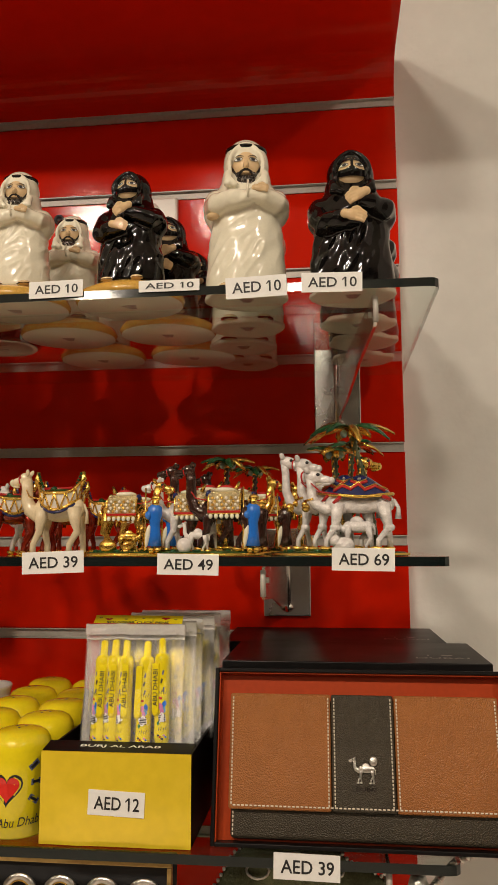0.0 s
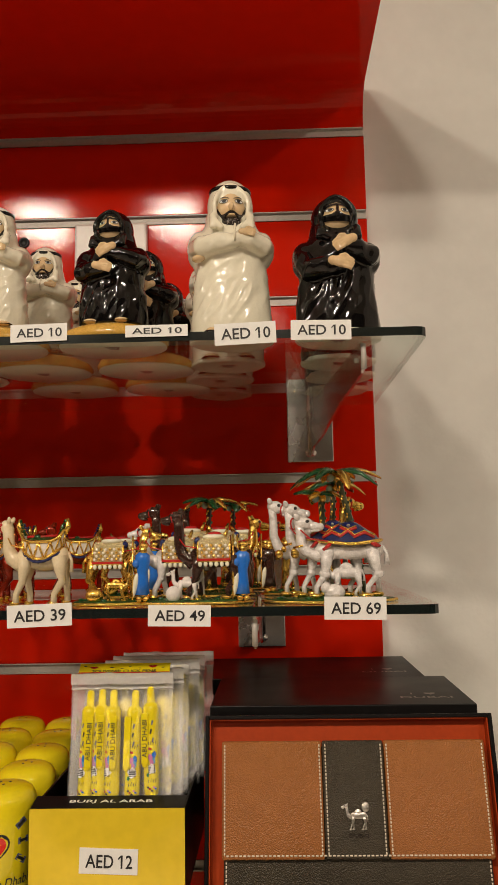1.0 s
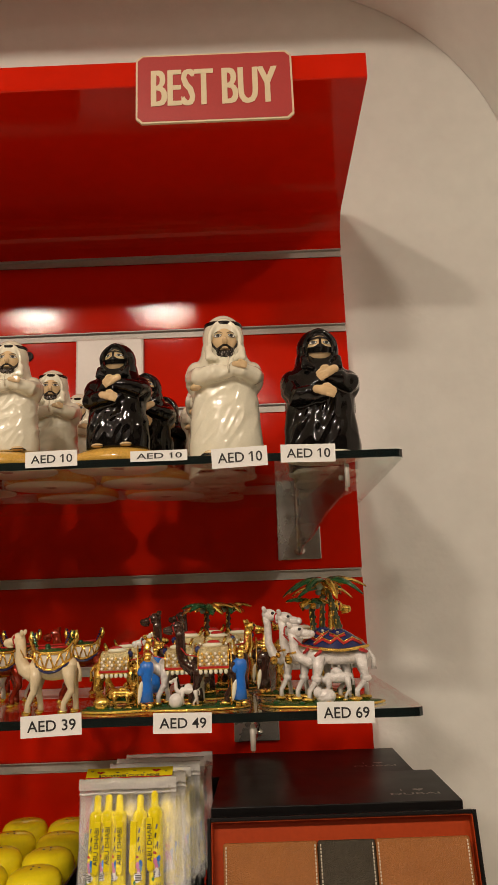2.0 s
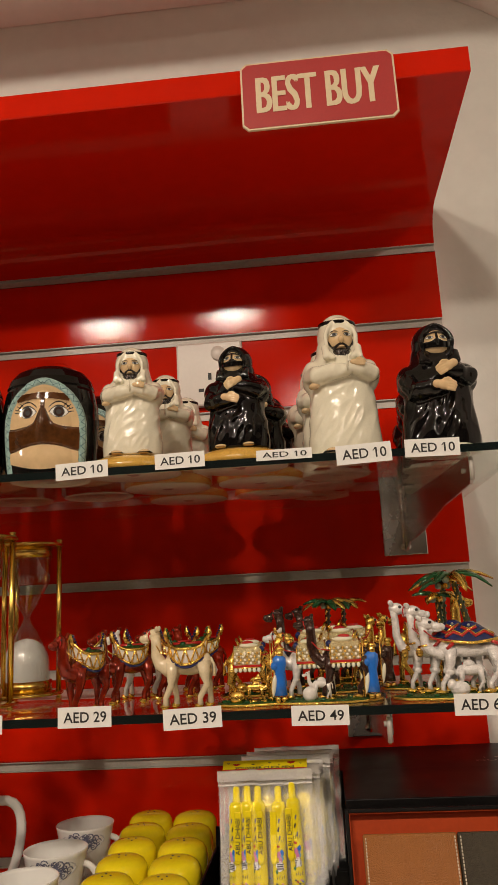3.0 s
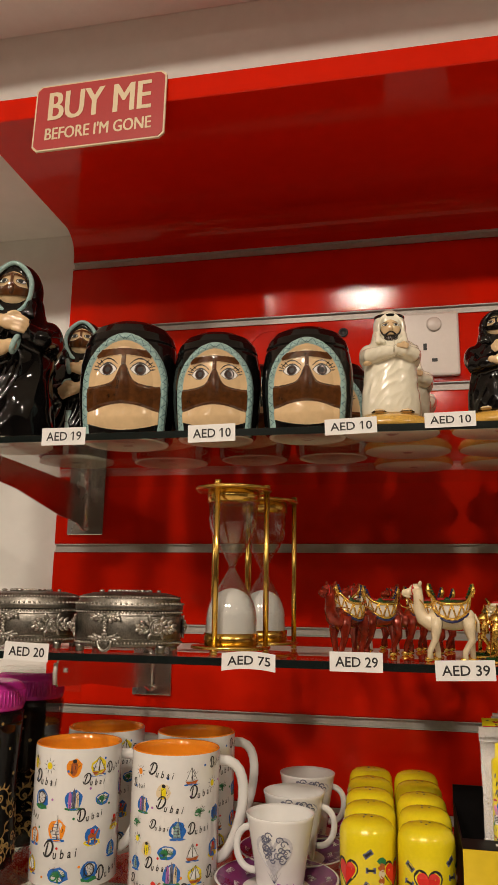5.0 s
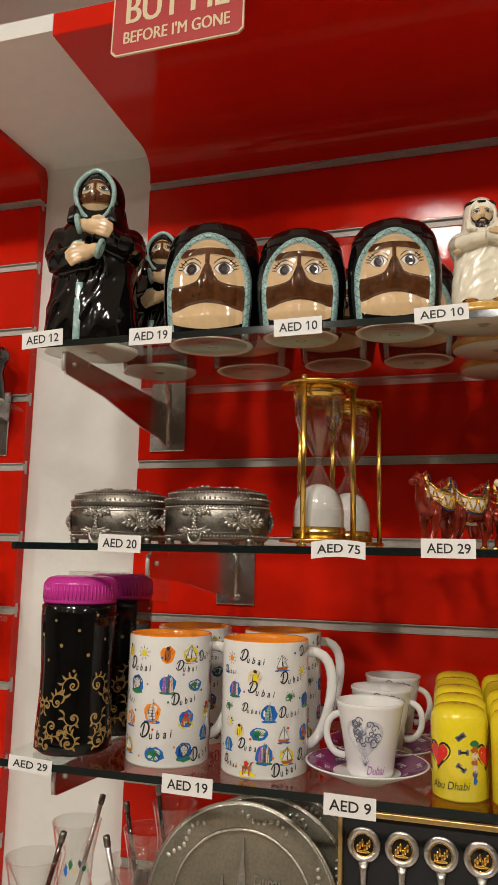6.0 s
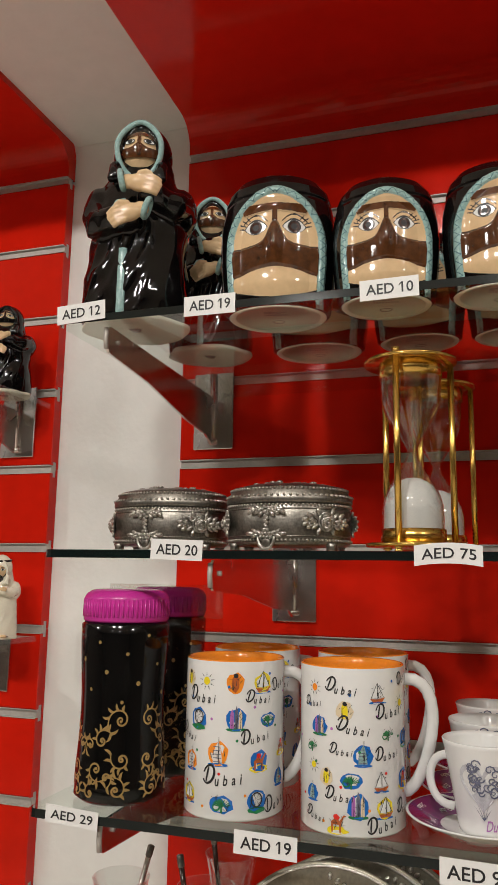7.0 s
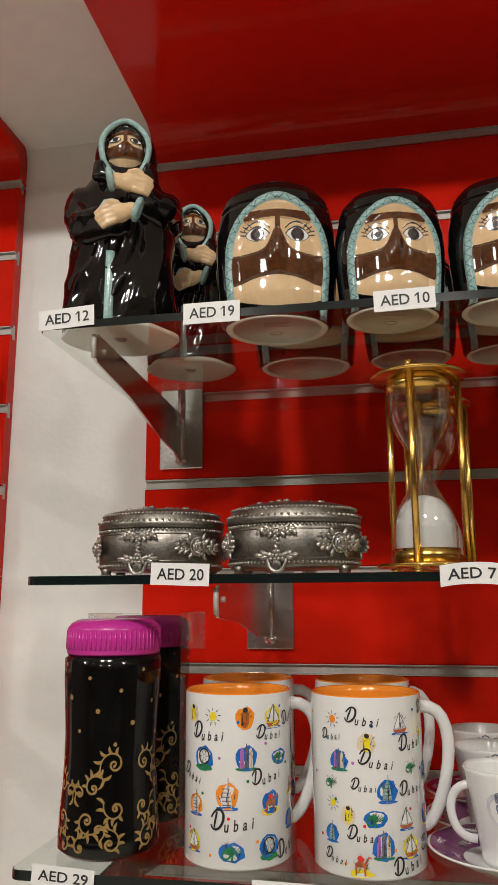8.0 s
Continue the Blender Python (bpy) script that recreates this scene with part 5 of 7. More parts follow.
# white and dark pair with keepers
s = Shape()
mound_into(s, -0.044, 0.046, 0.0, 0.016, 4)
camel_into(s, PEARLM, 'rug', GOLD, (-0.012, 0.006, 0.003), 0.86)
camel_into(s, UMBER, 'rug', GOLD, (0.016, -0.003, 0.003), 0.88, neck=1.75, fat=0.9)
s.ell((-0.014, -0.010, 0.008), (0.006, 0.005, 0.0060), PEARL)
camel_into(s, PEARL, None, GOLD, (-0.004, -0.008, 0.003), 0.34)
keeper_into(s, (0.038, -0.008, 0.002), AZURE)
solid("camel_group_figurine", s, "white and dark enamelled camels with blue robed keeper", "figurine", pose(-0.084, 0.592, Z2), C)
# golden camel with keeper
s = Shape()
mound_into(s, -0.030, 0.032, 0.0, 0.015, 5)
camel_into(s, GOLD, 'rug', GOLD, (0.0, 0.003, 0.003), 0.84, face=-1)
s.ell((-0.010, -0.010, 0.0075), (0.007, 0.005, 0.0055), GOLD)
camel_into(s, GOLD, None, GOLD, (0.006, -0.009, 0.003), 0.32, face=-1)
keeper_into(s, (0.026, -0.008, 0.002), AZURE)
g1 = solid("camel_group_figurine", s, "golden enamelled camel with blue robed keeper on a green base", "figurine", pose(-0.148, 0.594, Z2), C)
# groups of the second row
s = Shape()
mound_into(s, -0.046, 0.046, 0.0, 0.018, 7)
camel_into(s, UMBER, 'rug', GOLD, (-0.008, 0.0, 0.003), 0.98, neck=1.7)
camel_into(s, GOLD, 'rug', GOLD, (0.018, 0.006, 0.003), 0.96, face=-1, turn=15)
keeper_into(s, (0.040, -0.006, 0.002), UMBER)
palm_into(s, (0.006, 0.010, 0.003), 0.079, 0.002, LEAFG, 9, 0.026, 9, UMBER)
b1 = solid("camel_group_figurine", s, "dark brown enamelled camels under a palm tree", "figurine", pose(-0.086, 0.664, Z2), C)
s = Shape()
mound_into(s, -0.046, 0.046, 0.0, 0.018, 8)
camel_into(s, GOLD, 'rug', GOLD, (-0.004, 0.0, 0.003), 1.05, neck=1.75, face=-1)
keeper_into(s, (-0.038, -0.004, 0.002), UMBER)
palm_into(s, (0.016, 0.010, 0.003), 0.092, 0.004, LEAFG, 8, 0.028, 11)
solid("camel_group_figurine", s, "golden camel with dark robed keeper and palm tree", "figurine", pose(0.012, 0.668, Z2), C)
copy_thing(g1, pose(-0.152, 0.662, Z2, 0, 0, 8))
copy_thing(b1, pose(-0.070, 0.742, Z2, 0, 0, -6))
# single camels
single(BEIGE, 'boat', GOLD, "beige enamelled camel with a jewelled golden saddle", pose(-0.200, 0.590, Z2), 1.0)
a1 = single(ROAN, 'boat', GOLD, "red-brown enamelled camel with a jewelled golden saddle", pose(-0.288, 0.592, Z2, 0, 0, 58), 0.98)
copy_thing(a1, pose(-0.262, 0.642, Z2, 0, 0, 30))
copy_thing(a1, pose(-0.222, 0.665, Z2, 0, 0, 10))
copy_thing(a1, pose(-0.208, 0.735, Z2, 0, 0, 8))
single(PEARL, 'boat', GOLD, "white enamelled camel with a jewelled saddle", pose(-0.262, 0.690, Z2, 0, 0, 20), 0.95)
copy_thing(a1, pose(-0.275, 0.745, Z2, 0, 0, 24))


# ---- hourglasses ----
def hourglass():
    hg = thing("hourglass", "brass hourglass with three posts and white sand", "hourglass", "hourglasses")
    H, R = 0.160, 0.0375
    for z, nm in ((0.0045, "bottom_plate"), (H - 0.0075, "top_plate")):
        s = Shape()
        s.lathe([(0.001, 0), (R - 0.001, 0), (R, 0.0008), (R, 0.0022), (R - 0.001, 0.003), (0.001, 0.003)], BRASS, (0, 0, z), 40)
        part(nm, s, hg)
    for z, nm in ((0.0076, "lower_cup"), (H - 0.0187, "upper_cup")):
        s = Shape()
        s.lathe([(0.001, 0), (0.0255, 0), (0.0255, 0.011), (0.0245, 0.011), (0.0245, 0.001 if z < 0.1 else 0.0109), (0.001, 0.001 if z < 0.1 else 0.0109)], BRASS, (0, 0, z), 36)
        part(nm, s, hg)
    prof = []
    for k in range(41):
        f = abs(k / 20 - 1)
        prof.append((0.0030 + 0.0212 * (math.sin(min(f * 1.45, 1) * math.pi / 2) ** 1.25), 0.0095 + (H - 0.0190) * k / 40))
    s = Shape()
    s.lathe(prof + [(max(q - 0.0009, 0.001), z) for q, z in reversed(prof)] + prof[:1], THIN, seg=36, caps=(False, False))
    bulb = part("bulb", s, hg, "clear blown glass bulb")
    bulb.visible_shadow = False
    s = Shape()
    sand = [(0.001, 0.0102)] + [(r - 0.0012, z) for r, z in prof if 0.0105 < z < 0.046] + [(0.0170, 0.0520), (0.0115, 0.0565), (0.006, 0.0590), (0.0008, 0.0600)]
    s.lathe(sand, SANDW, seg=36)
    part("sand", s, hg, "fine white sand")
    for a in (-126, -6, 114):
        x, y = (R - 0.0048) * math.cos(radians(a)), (R - 0.0048) * math.sin(radians(a))
        s = Shape()
        s.tube([(x, y, 0.0076), (x, y, H - 0.0076)], 0.0027, BRASS, 12)
        post = part("post", s, hg)
        for z0, sg in ((H - 0.0044, 1), (0.0044, -1)):
            s = Shape()
            s.lathe([(0.0036, 0), (0.0036, 0.001 * sg), (0.0018, 0.0014 * sg), (0.0034, 0.0028 * sg), (0.0030, 0.0040 * sg), (0.0006, 0.0044 * sg)], BRASS, (x, y, z0), 12)
            part("knob", s, post)
    return hg


h1 = hourglass()
h1.matrix_basis = pose(-0.3995, 0.6135, Z2, 0, 0, 22)
copy_thing(h1, pose(-0.3870, 0.7080, Z2, 0, 0, 16))


# ---- pewter boxes ----
def trinket_box():
    bx = thing("trinket_box", "oval antique pewter trinket box with embossed roses", "trinket box", "pewter boxes")
    A, B = 0.0545, 0.041
    def oval(n, q=1.0):
        return [(A * q * math.cos(2 * math.pi * k / n), B * q * math.sin(2 * math.pi * k / n)) for k in range(n)]
    s = Shape()
    s.lathe([(0.001, 0.0045), (0.93, 0.0045), (0.965, 0.0065), (0.965, 0.0335), (0.93, 0.0355), (0.001, 0.0355)], PEWTER, seg=56, sx=A, sy=B)
    part("body", s, bx)
    s = Shape()
    s.lathe([(0.001, 0.0357), (0.985, 0.0357), (1.0, 0.0370), (0.995, 0.0405), (0.94, 0.0440), (0.91, 0.0475), (0.88, 0.0485), (0.66, 0.0510), (0.60, 0.0505), (0.001, 0.0525)], PEWTER, seg=56, sx=A, sy=B)
    lid = part("lid", s, bx, "domed pewter lid")
    for z, q, pr, nm in ((0.0340, 0.975, bx, "bead_trim"), (0.0080, 0.975, bx, "bead_trim"), (0.0465, 0.925, lid, "bead_trim")):
        s = Shape()
        for x, y in oval(96, q):
            s.ell((x, y, z), (0.0013, 0.0013, 0.0011), ORNAMENT, seg=6, rings=4)
        part(nm, s, pr)
    s = Shape()
    for j, (x, y) in enumerate(oval(64, 0.985)):
        s.ell((x, y, 0.0412), (0.0021, 0.0012, 0.0011), ORNAMENT, (0, 0, 30 + 360 * j / 64), 6, 4)
    part("leaf_band", s, lid)
    s = Shape()
    r = random.Random(4)
    for j in range(46):
        a, q = r.uniform(0, 6.28), r.uniform(0.0, 0.58)
        s.ell((A * q * math.cos(a), B * q * math.sin(a), 0.0522), (0.0030, 0.0022, 0.0014), ORNAMENT, (0, 0, r.uniform(0, 180)), 7, 4)
    part("top_ornament", s, lid)
    s = Shape()
    for z in (0.0110, 0.0312):
        s.tube([(x, y, z) for x, y in oval(72, 0.968)], 0.0005, PEWTER, 5, closed=True)
    part("engraved_line", s, bx)
    def place(a, z):
        x, y = A * 0.972 * math.cos(a), B * 0.972 * math.sin(a)
        return Vector((x, y, z)), Vector((-A * math.sin(a), B * math.cos(a), 0)).normalized()
    def sprig(s, c, t, out, dx, dz, ang, l, wd=0.0017):
        """One raised leaf lying on the side, with a vein."""
        p = c + t * dx + Vector((0, 0, dz)) + out * 0.0008
        s.ell(p, (l / 2, 0.0013, wd), ORNAMENT, (0, -ang, math.degrees(math.atan2(t.y, t.x))), 8, 6)
        d = (t * math.cos(radians(ang)) + Vector((0, 0, math.sin(radians(ang))))) * l * 0.42
        s.tube([p - d + out * 0.0012, p + d + out * 0.0010], 0.00035, ORNAMENT, 4)
    for a in (-2.85, -0.80, 0.35, 2.5):
        s = Shape()
        c, t = place(a, 0.0215)
        out = Vector((t.y, -t.x, 0))
        s.ell(c + out * 0.0018, (0.0052, 0.0030, 0.0058), ORNAMENT, (0, 0, math.degrees(math.atan2(t.y, t.x))), 14, 8)
        for rho, num, lift in ((0.0012, 2, 0.0050), (0.0028, 3, 0.0043), (0.0046, 4, 0.0032), (0.0064, 5, 0.0016)):
            for j in range(num):
                g0 = 2 * math.pi * j / num + rho * 900
                s.tube([c + t * (rho * math.cos(g0 + 0.32 * k)) + Vector((0, 0, rho * math.sin(g0 + 0.32 * k))) + out * (lift + 0.0005 * math.sin(k * 0.8)) for k in range(6)], [0.0005, 0.0010, 0.0012, 0.0012, 0.0010, 0.0005], ORNAMENT, 6)
        for q in (-1, 1):
            for dx, dz, ang, l in ((0.0085, 0.0040, 40, 0.008), (0.0092, -0.0034, -35, 0.008), (0.0120, 0.0004, 4, 0.009), (0.0138, 0.0042, 32, 0.007), (0.0140, -0.0036, -30, 0.007), (0.0172, 0.0012, 14, 0.008), (0.0176, -0.0018, -16, 0.007), (0.0060, 0.0072, 66, 0.007), (0.0062, -0.0070, -62, 0.007)):
                sprig(s, c, t, out, q * dx, dz, ang if q > 0 else 180 - ang, l)
            for j in range(4):
                s.ell(c + t * (q * (0.0105 + 0.0022 * j)) + Vector((0, 0, 0.0018 * (1 if j % 2 else -1))) + out * 0.0018, (0.0013, 0.0013, 0.0013), ORNAMENT, seg=7, rings=5)
        part("rose_ornament", s, bx)
    for a in (-1.75, 1.4):
        s = Shape()
        c, t = place(a, 0.0)
        out = Vector((t.y, -t.x, 0))
        for q in (-1, 1):
            for dx, dz, ang, l in ((0.0045, 0.0305, 20, 0.007), (0.0080, 0.0318, 24, 0.007), (0.0085, 0.0285, -22, 0.007), (0.0120, 0.0305, 6, 0.008), (0.0140, 0.0285, -34, 0.006), (0.0050, 0.0270, -40, 0.006),
                                   (0.0060, 0.0130, 16, 0.008), (0.0100, 0.0140, 28, 0.007), (0.0100, 0.0110, -16, 0.007), (0.0140, 0.0125, 4, 0.008)):
                sprig(s, c, t, out, q * dx, dz, ang if q > 0 else 180 - ang, l)
            for j in range(4):
                s.ell(c + t * (q * (0.0030 + 0.0028 * j)) + Vector((0, 0, 0.0302 - 0.0008 * (j % 2))) + out * 0.0016, (0.0015, 0.0015, 0.0015), ORNAMENT, seg=7, rings=5)
        for j in range(9):
            s.ell(c + t * (0.0024 * ((j % 2) - 0.5) * (1 - j / 12)) + Vector((0, 0, 0.0285 - 0.0016 * j)) + out * 0.0012, (0.0017, 0.0015, 0.0015), ORNAMENT, seg=7, rings=5)
        for row in range(4):
            for j in range(4 - row):
                s.ell(c + t * (0.0030 * (j - (3 - row) / 2)) + Vector((0, 0, 0.0100 + 0.0026 * row)) + out * 0.0014, (0.0017, 0.0017, 0.0016), ORNAMENT, seg=8, rings=5)
        part("grape_ornament", s, bx)
        s = Shape()
        s.tube([c + out * 0.001 + t * (0.0072 * math.cos(g * math.pi / 10 + math.pi)) + Vector((0, 0, 0.0105 - 0.0092 * math.sin(g * math.pi / 10))) for g in range(11)], [0.0010 + 0.0006 * math.sin(g * math.pi / 10) for g in range(11)], ORNAMENT, 8)
        s.ell(c + out * 0.0005 + Vector((0, 0, 0.0065)), (0.0042, 0.0016, 0.0044), PEWTER, (0, 0, math.degrees(math.atan2(t.y, t.x))), 12, 7)
        part("scroll_foot", s, bx)
    for a in (-2.55, -0.62, 0.62, 2.55):
        s = Shape()
        c, t = place(a, 0)
        s.lathe([(0.0036, 0), (0.0042, 0.001), (0.0040, 0.003), (0.0052, 0.0060)], PEWTER, (c.x * 0.94, c.y * 0.94, 0), 12)
        part("foot", s, bx)
    return bx


tb = trinket_box()
tb.matrix_basis = pose(-0.5010, 0.612, Z2, 0, 0, 2) @ Matrix.Diagonal((0.97, 1, 1.07, 1))
copy_thing(tb, pose(-0.6150, 0.630, Z2, 0, 0, 4))


# ---- lower shelf: wallets ----
def gift_box():
    gb = thing("wallet_box", "closed black gift box for a wallet in a stack", "gift box", "stacked wallet boxes")
    s = Shape()
    s.box((-0.103, -0.058, 0), (0.103, 0.058, 0.021), BLACKBOX, 0.0008)
    part("base", s, gb)
    s = Shape()
    s.box((-0.1042, -0.0592, 0.0085), (0.1042, 0.0592, 0.0300), BLACKBOX, 0.0008)
    lid = part("lid", s, gb)
    s = Shape()
    put_words(s, "DUBAI", 0.0065, GREYPRINT, (0.070, -0.034, 0.0303), 0.042, bold=0.01, flat="z")
    put_words(s, "I", 0.0065, GREYPRINT, (0.060, -0.020, 0.0303), bold=0.02, flat="z")
    heart = [(math.sin(a) ** 3 * 0.0050, (13 * math.cos(a) - 5 * math.cos(2 * a) - 2 * math.cos(3 * a) - math.cos(4 * a)) / 16 * 0.0045) for a in [k * math.pi / 10 for k in range(20)]]
    s.faces([(0.075 + x, -0.020 + y, 0.0303) for x, y in heart], [tuple(range(20))], GREYPRINT, False)
    part("lettering", s, lid, "grey lettering reading I heart DUBAI")
    return gb


gb = gift_box()
gb.matrix_basis = pose(0.0285, 0.6785, Z3)
for k in range(1, 4):
    copy_thing(gb, pose(0.0285 + 0.0012 * (k % 2), 0.6785 + 0.001 * k, Z3 + 0.0302 * k, 0, 0, 0.4 * (k % 3 - 1)))
for k in range(4):
    copy_thing(gb, pose(0.0150 - 0.001 * k, 0.7975, Z3 + 0.0302 * k, 0, 0, 0.5 * (k % 2)))

W, HT, TILT = 0.214, 0.1213, -12.5
wb = thing("wallet_case", "open black gift box with orange lining leaning against the stack", "gift box", m=pose(0.0308, 0.572, Z3 + 0.0006, TILT, 0, 0))
s = Shape()
s.box((-W / 2, 0.0135, 0), (W / 2, 0.0175, HT), BLACKBOX, 0.0006)
part("back_panel", s, wb)
for lo, hi in (((-W / 2, 0, 0), (-W / 2 + 0.0028, 0.0134, HT)), ((W / 2 - 0.0028, 0, 0), (W / 2, 0.0134, HT)), ((-W / 2 + 0.0029, 0, HT - 0.0028), (W / 2 - 0.0029, 0.0134, HT)), ((-W / 2 + 0.0029, 0, 0), (W / 2 - 0.0029, 0.0134, 0.0028))):
    s = Shape()
    s.box(lo, hi, BLACKBOX, 0.0006)
    part("rim", s, wb)
i0, i1, k0, k1 = -W / 2 + 0.003, W / 2 - 0.003, 0.003, HT - 0.003
for nm, lo, hi in (("lining", (i0, 0.0112, k0), (i1, 0.0133, k1)), ("lining", (i0, 0.002, k0), (i0 + 0.0008, 0.0111, k1)), ("lining", (i1 - 0.0008, 0.002, k0), (i1, 0.0111, k1)), ("lining", (i0 + 0.001, 0.002, k1 - 0.0008), (i1 - 0.001, 0.0111, k1))):
    s = Shape()
    s.box(lo, hi, LINING)
    part(nm, s, wb, "orange paper lining")
wl = thing("wallet", "tan leather wallet with a dark centre strip and camel emblem", "wallet", m=pose(0.0308, 0.572, Z3 + 0.0006, TILT, 0, 0) @ pose(0, -0.0025, 0.0036))
x0, x1, xa, xb = -0.0945, 0.0985, -0.0205, 0.0245
z0, zt = 0.0015, 0.0995
s = Shape()
s.box((x0 + 0.001, 0.0056, z0), (x1 - 0.001, 0.0132, zt - 0.004), SLATE, 0.003, True)
part("lower_body", s, wl, "dark brown leather body")
zf = 0.021
for nm, a, b, m in (("flap_panel", x0, xa - 0.0004, TAN), ("centre_strip", xa, xb, SLATE), ("flap_panel", xb + 0.0004, x1, TAN)):
    s = Shape()
    s.box((a, 0.0 + (0.0003 if m is SLATE else 0), zf), (b, 0.0055, zt), m, 0.0016, True)
    part(nm, s, wl, "grained tan leather" if m is TAN else "grained dark leather")


def stitches(a, b, n, nm="stitching"):
    s = Shape()
    a, b = Vector(a), Vector(b)
    for k in range(n):
        p, q = a.lerp(b, (k + 0.14) / n), a.lerp(b, (k + 0.80) / n)
        s.tube([p, q], 0.00058, THREAD, 5)
    part(nm, s, wl, "cream thread stitches")


for x in (x0 + 0.0022, xa - 0.0022, xa + 0.0022, xb - 0.0022, xb + 0.0022, x1 - 0.0022):
    stitches((x, -0.0001, zf + 0.003), (x, -0.0001, zt - 0.002), 30)
stitches((x0 + 0.003, -0.0001, zf + 0.0028), (x1 - 0.003, -0.0001, zf + 0.0028), 62)
for x in (x0 + 0.003, x1 - 0.003):
    stitches((x, 0.0058, z0 + 0.002), (x, 0.0058, zf - 0.001), 6)
s = Shape()
camel_into(s, SILVER, None, SILVER, (0, 0, 0), 0.26)
for v in s.bm.verts:
    v.co.y *= 0.35
s.ell((0.0055, 0, 0.0150), (0.0030, 0.0012, 0.0034), SILVER)
em = part("camel_emblem", s, wl, "small bright silver camel emblem")
em.location = (0.0035, -0.0008, 0.040)
s = Shape()
put_words(s, "DUBAI", 0.0026, BEARD, (0.0035, -0.0002, 0.0365), 0.014, bold=0.01)
part("lettering", s, wl, "embossed word DUBAI")

# ---- pens in a display carton ----
px0, px1 = -0.1985, -0.0885
pc = thing("pen_carton", "gold and black display carton holding packets of pens", "display box", m=pose(0, 0.5645, Z3 + 0.0005))
s = Shape()
s.box((px0, 0.0012, 0), (px1, 0.145, 0.0035), BLACKBOX)
for lo, hi in (((px0, 0.0012, 0), (px0 + 0.0015, 0.145, 0.0630)), ((px1 - 0.0015, 0.0012, 0), (px1, 0.145, 0.0630)), ((px0, 0.1435, 0), (px1, 0.145, 0.0800))):
    s.box(lo, hi, BLACKBOX)
part("carton_body", s, pc, "glossy black card")
s = Shape()
rows = []
for j in range(9):
    z = 0.0635 * j / 8
    rows.append([(px0 + (px1 - px0) * k / 12, -0.0030 * math.sin(math.pi * j / 8) * math.sin(math.pi * k / 12) - 0.0007 * noise.noise(Vector((k * 0.5, j * 0.5, 4))), z) for k in range(13)])
s.grid(rows, GOLDFOIL, False)
s.box((px0, 0.0008, 0), (px1, 0.0018, 0.0635), GOLDFOIL)
part("front_panel", s, pc, "crinkled gold foil front")
s = Shape()
s.faces([(px0, 0.0014, 0.0637), (px1, 0.0014, 0.0637), (px1, 0.018, 0.0665), (px0, 0.018, 0.0665)], [(0, 1, 2, 3)], BLACKBOX, False)
s.box((px0, 0.0180, 0.0640), (px1, 0.0188, 0.0665), BLACKBOX)
tp = part("top_flap", s, pc)
s = Shape()
verts, faces = words("BURJ AL ARAB", 0.0052, CARD, 0.060, bold=0.02)
s.faces([(x - 0.1425, 0.0098 + z * 0.95, 0.0654 + z * 0.16) for x, y, z in verts], faces, CARD, False)
part("lettering", s, tp, "white lettering reading BURJ AL ARAB")
price("AED 12", -0.162, -0.121, 1.309, 1.326, 2, y=0.5622)


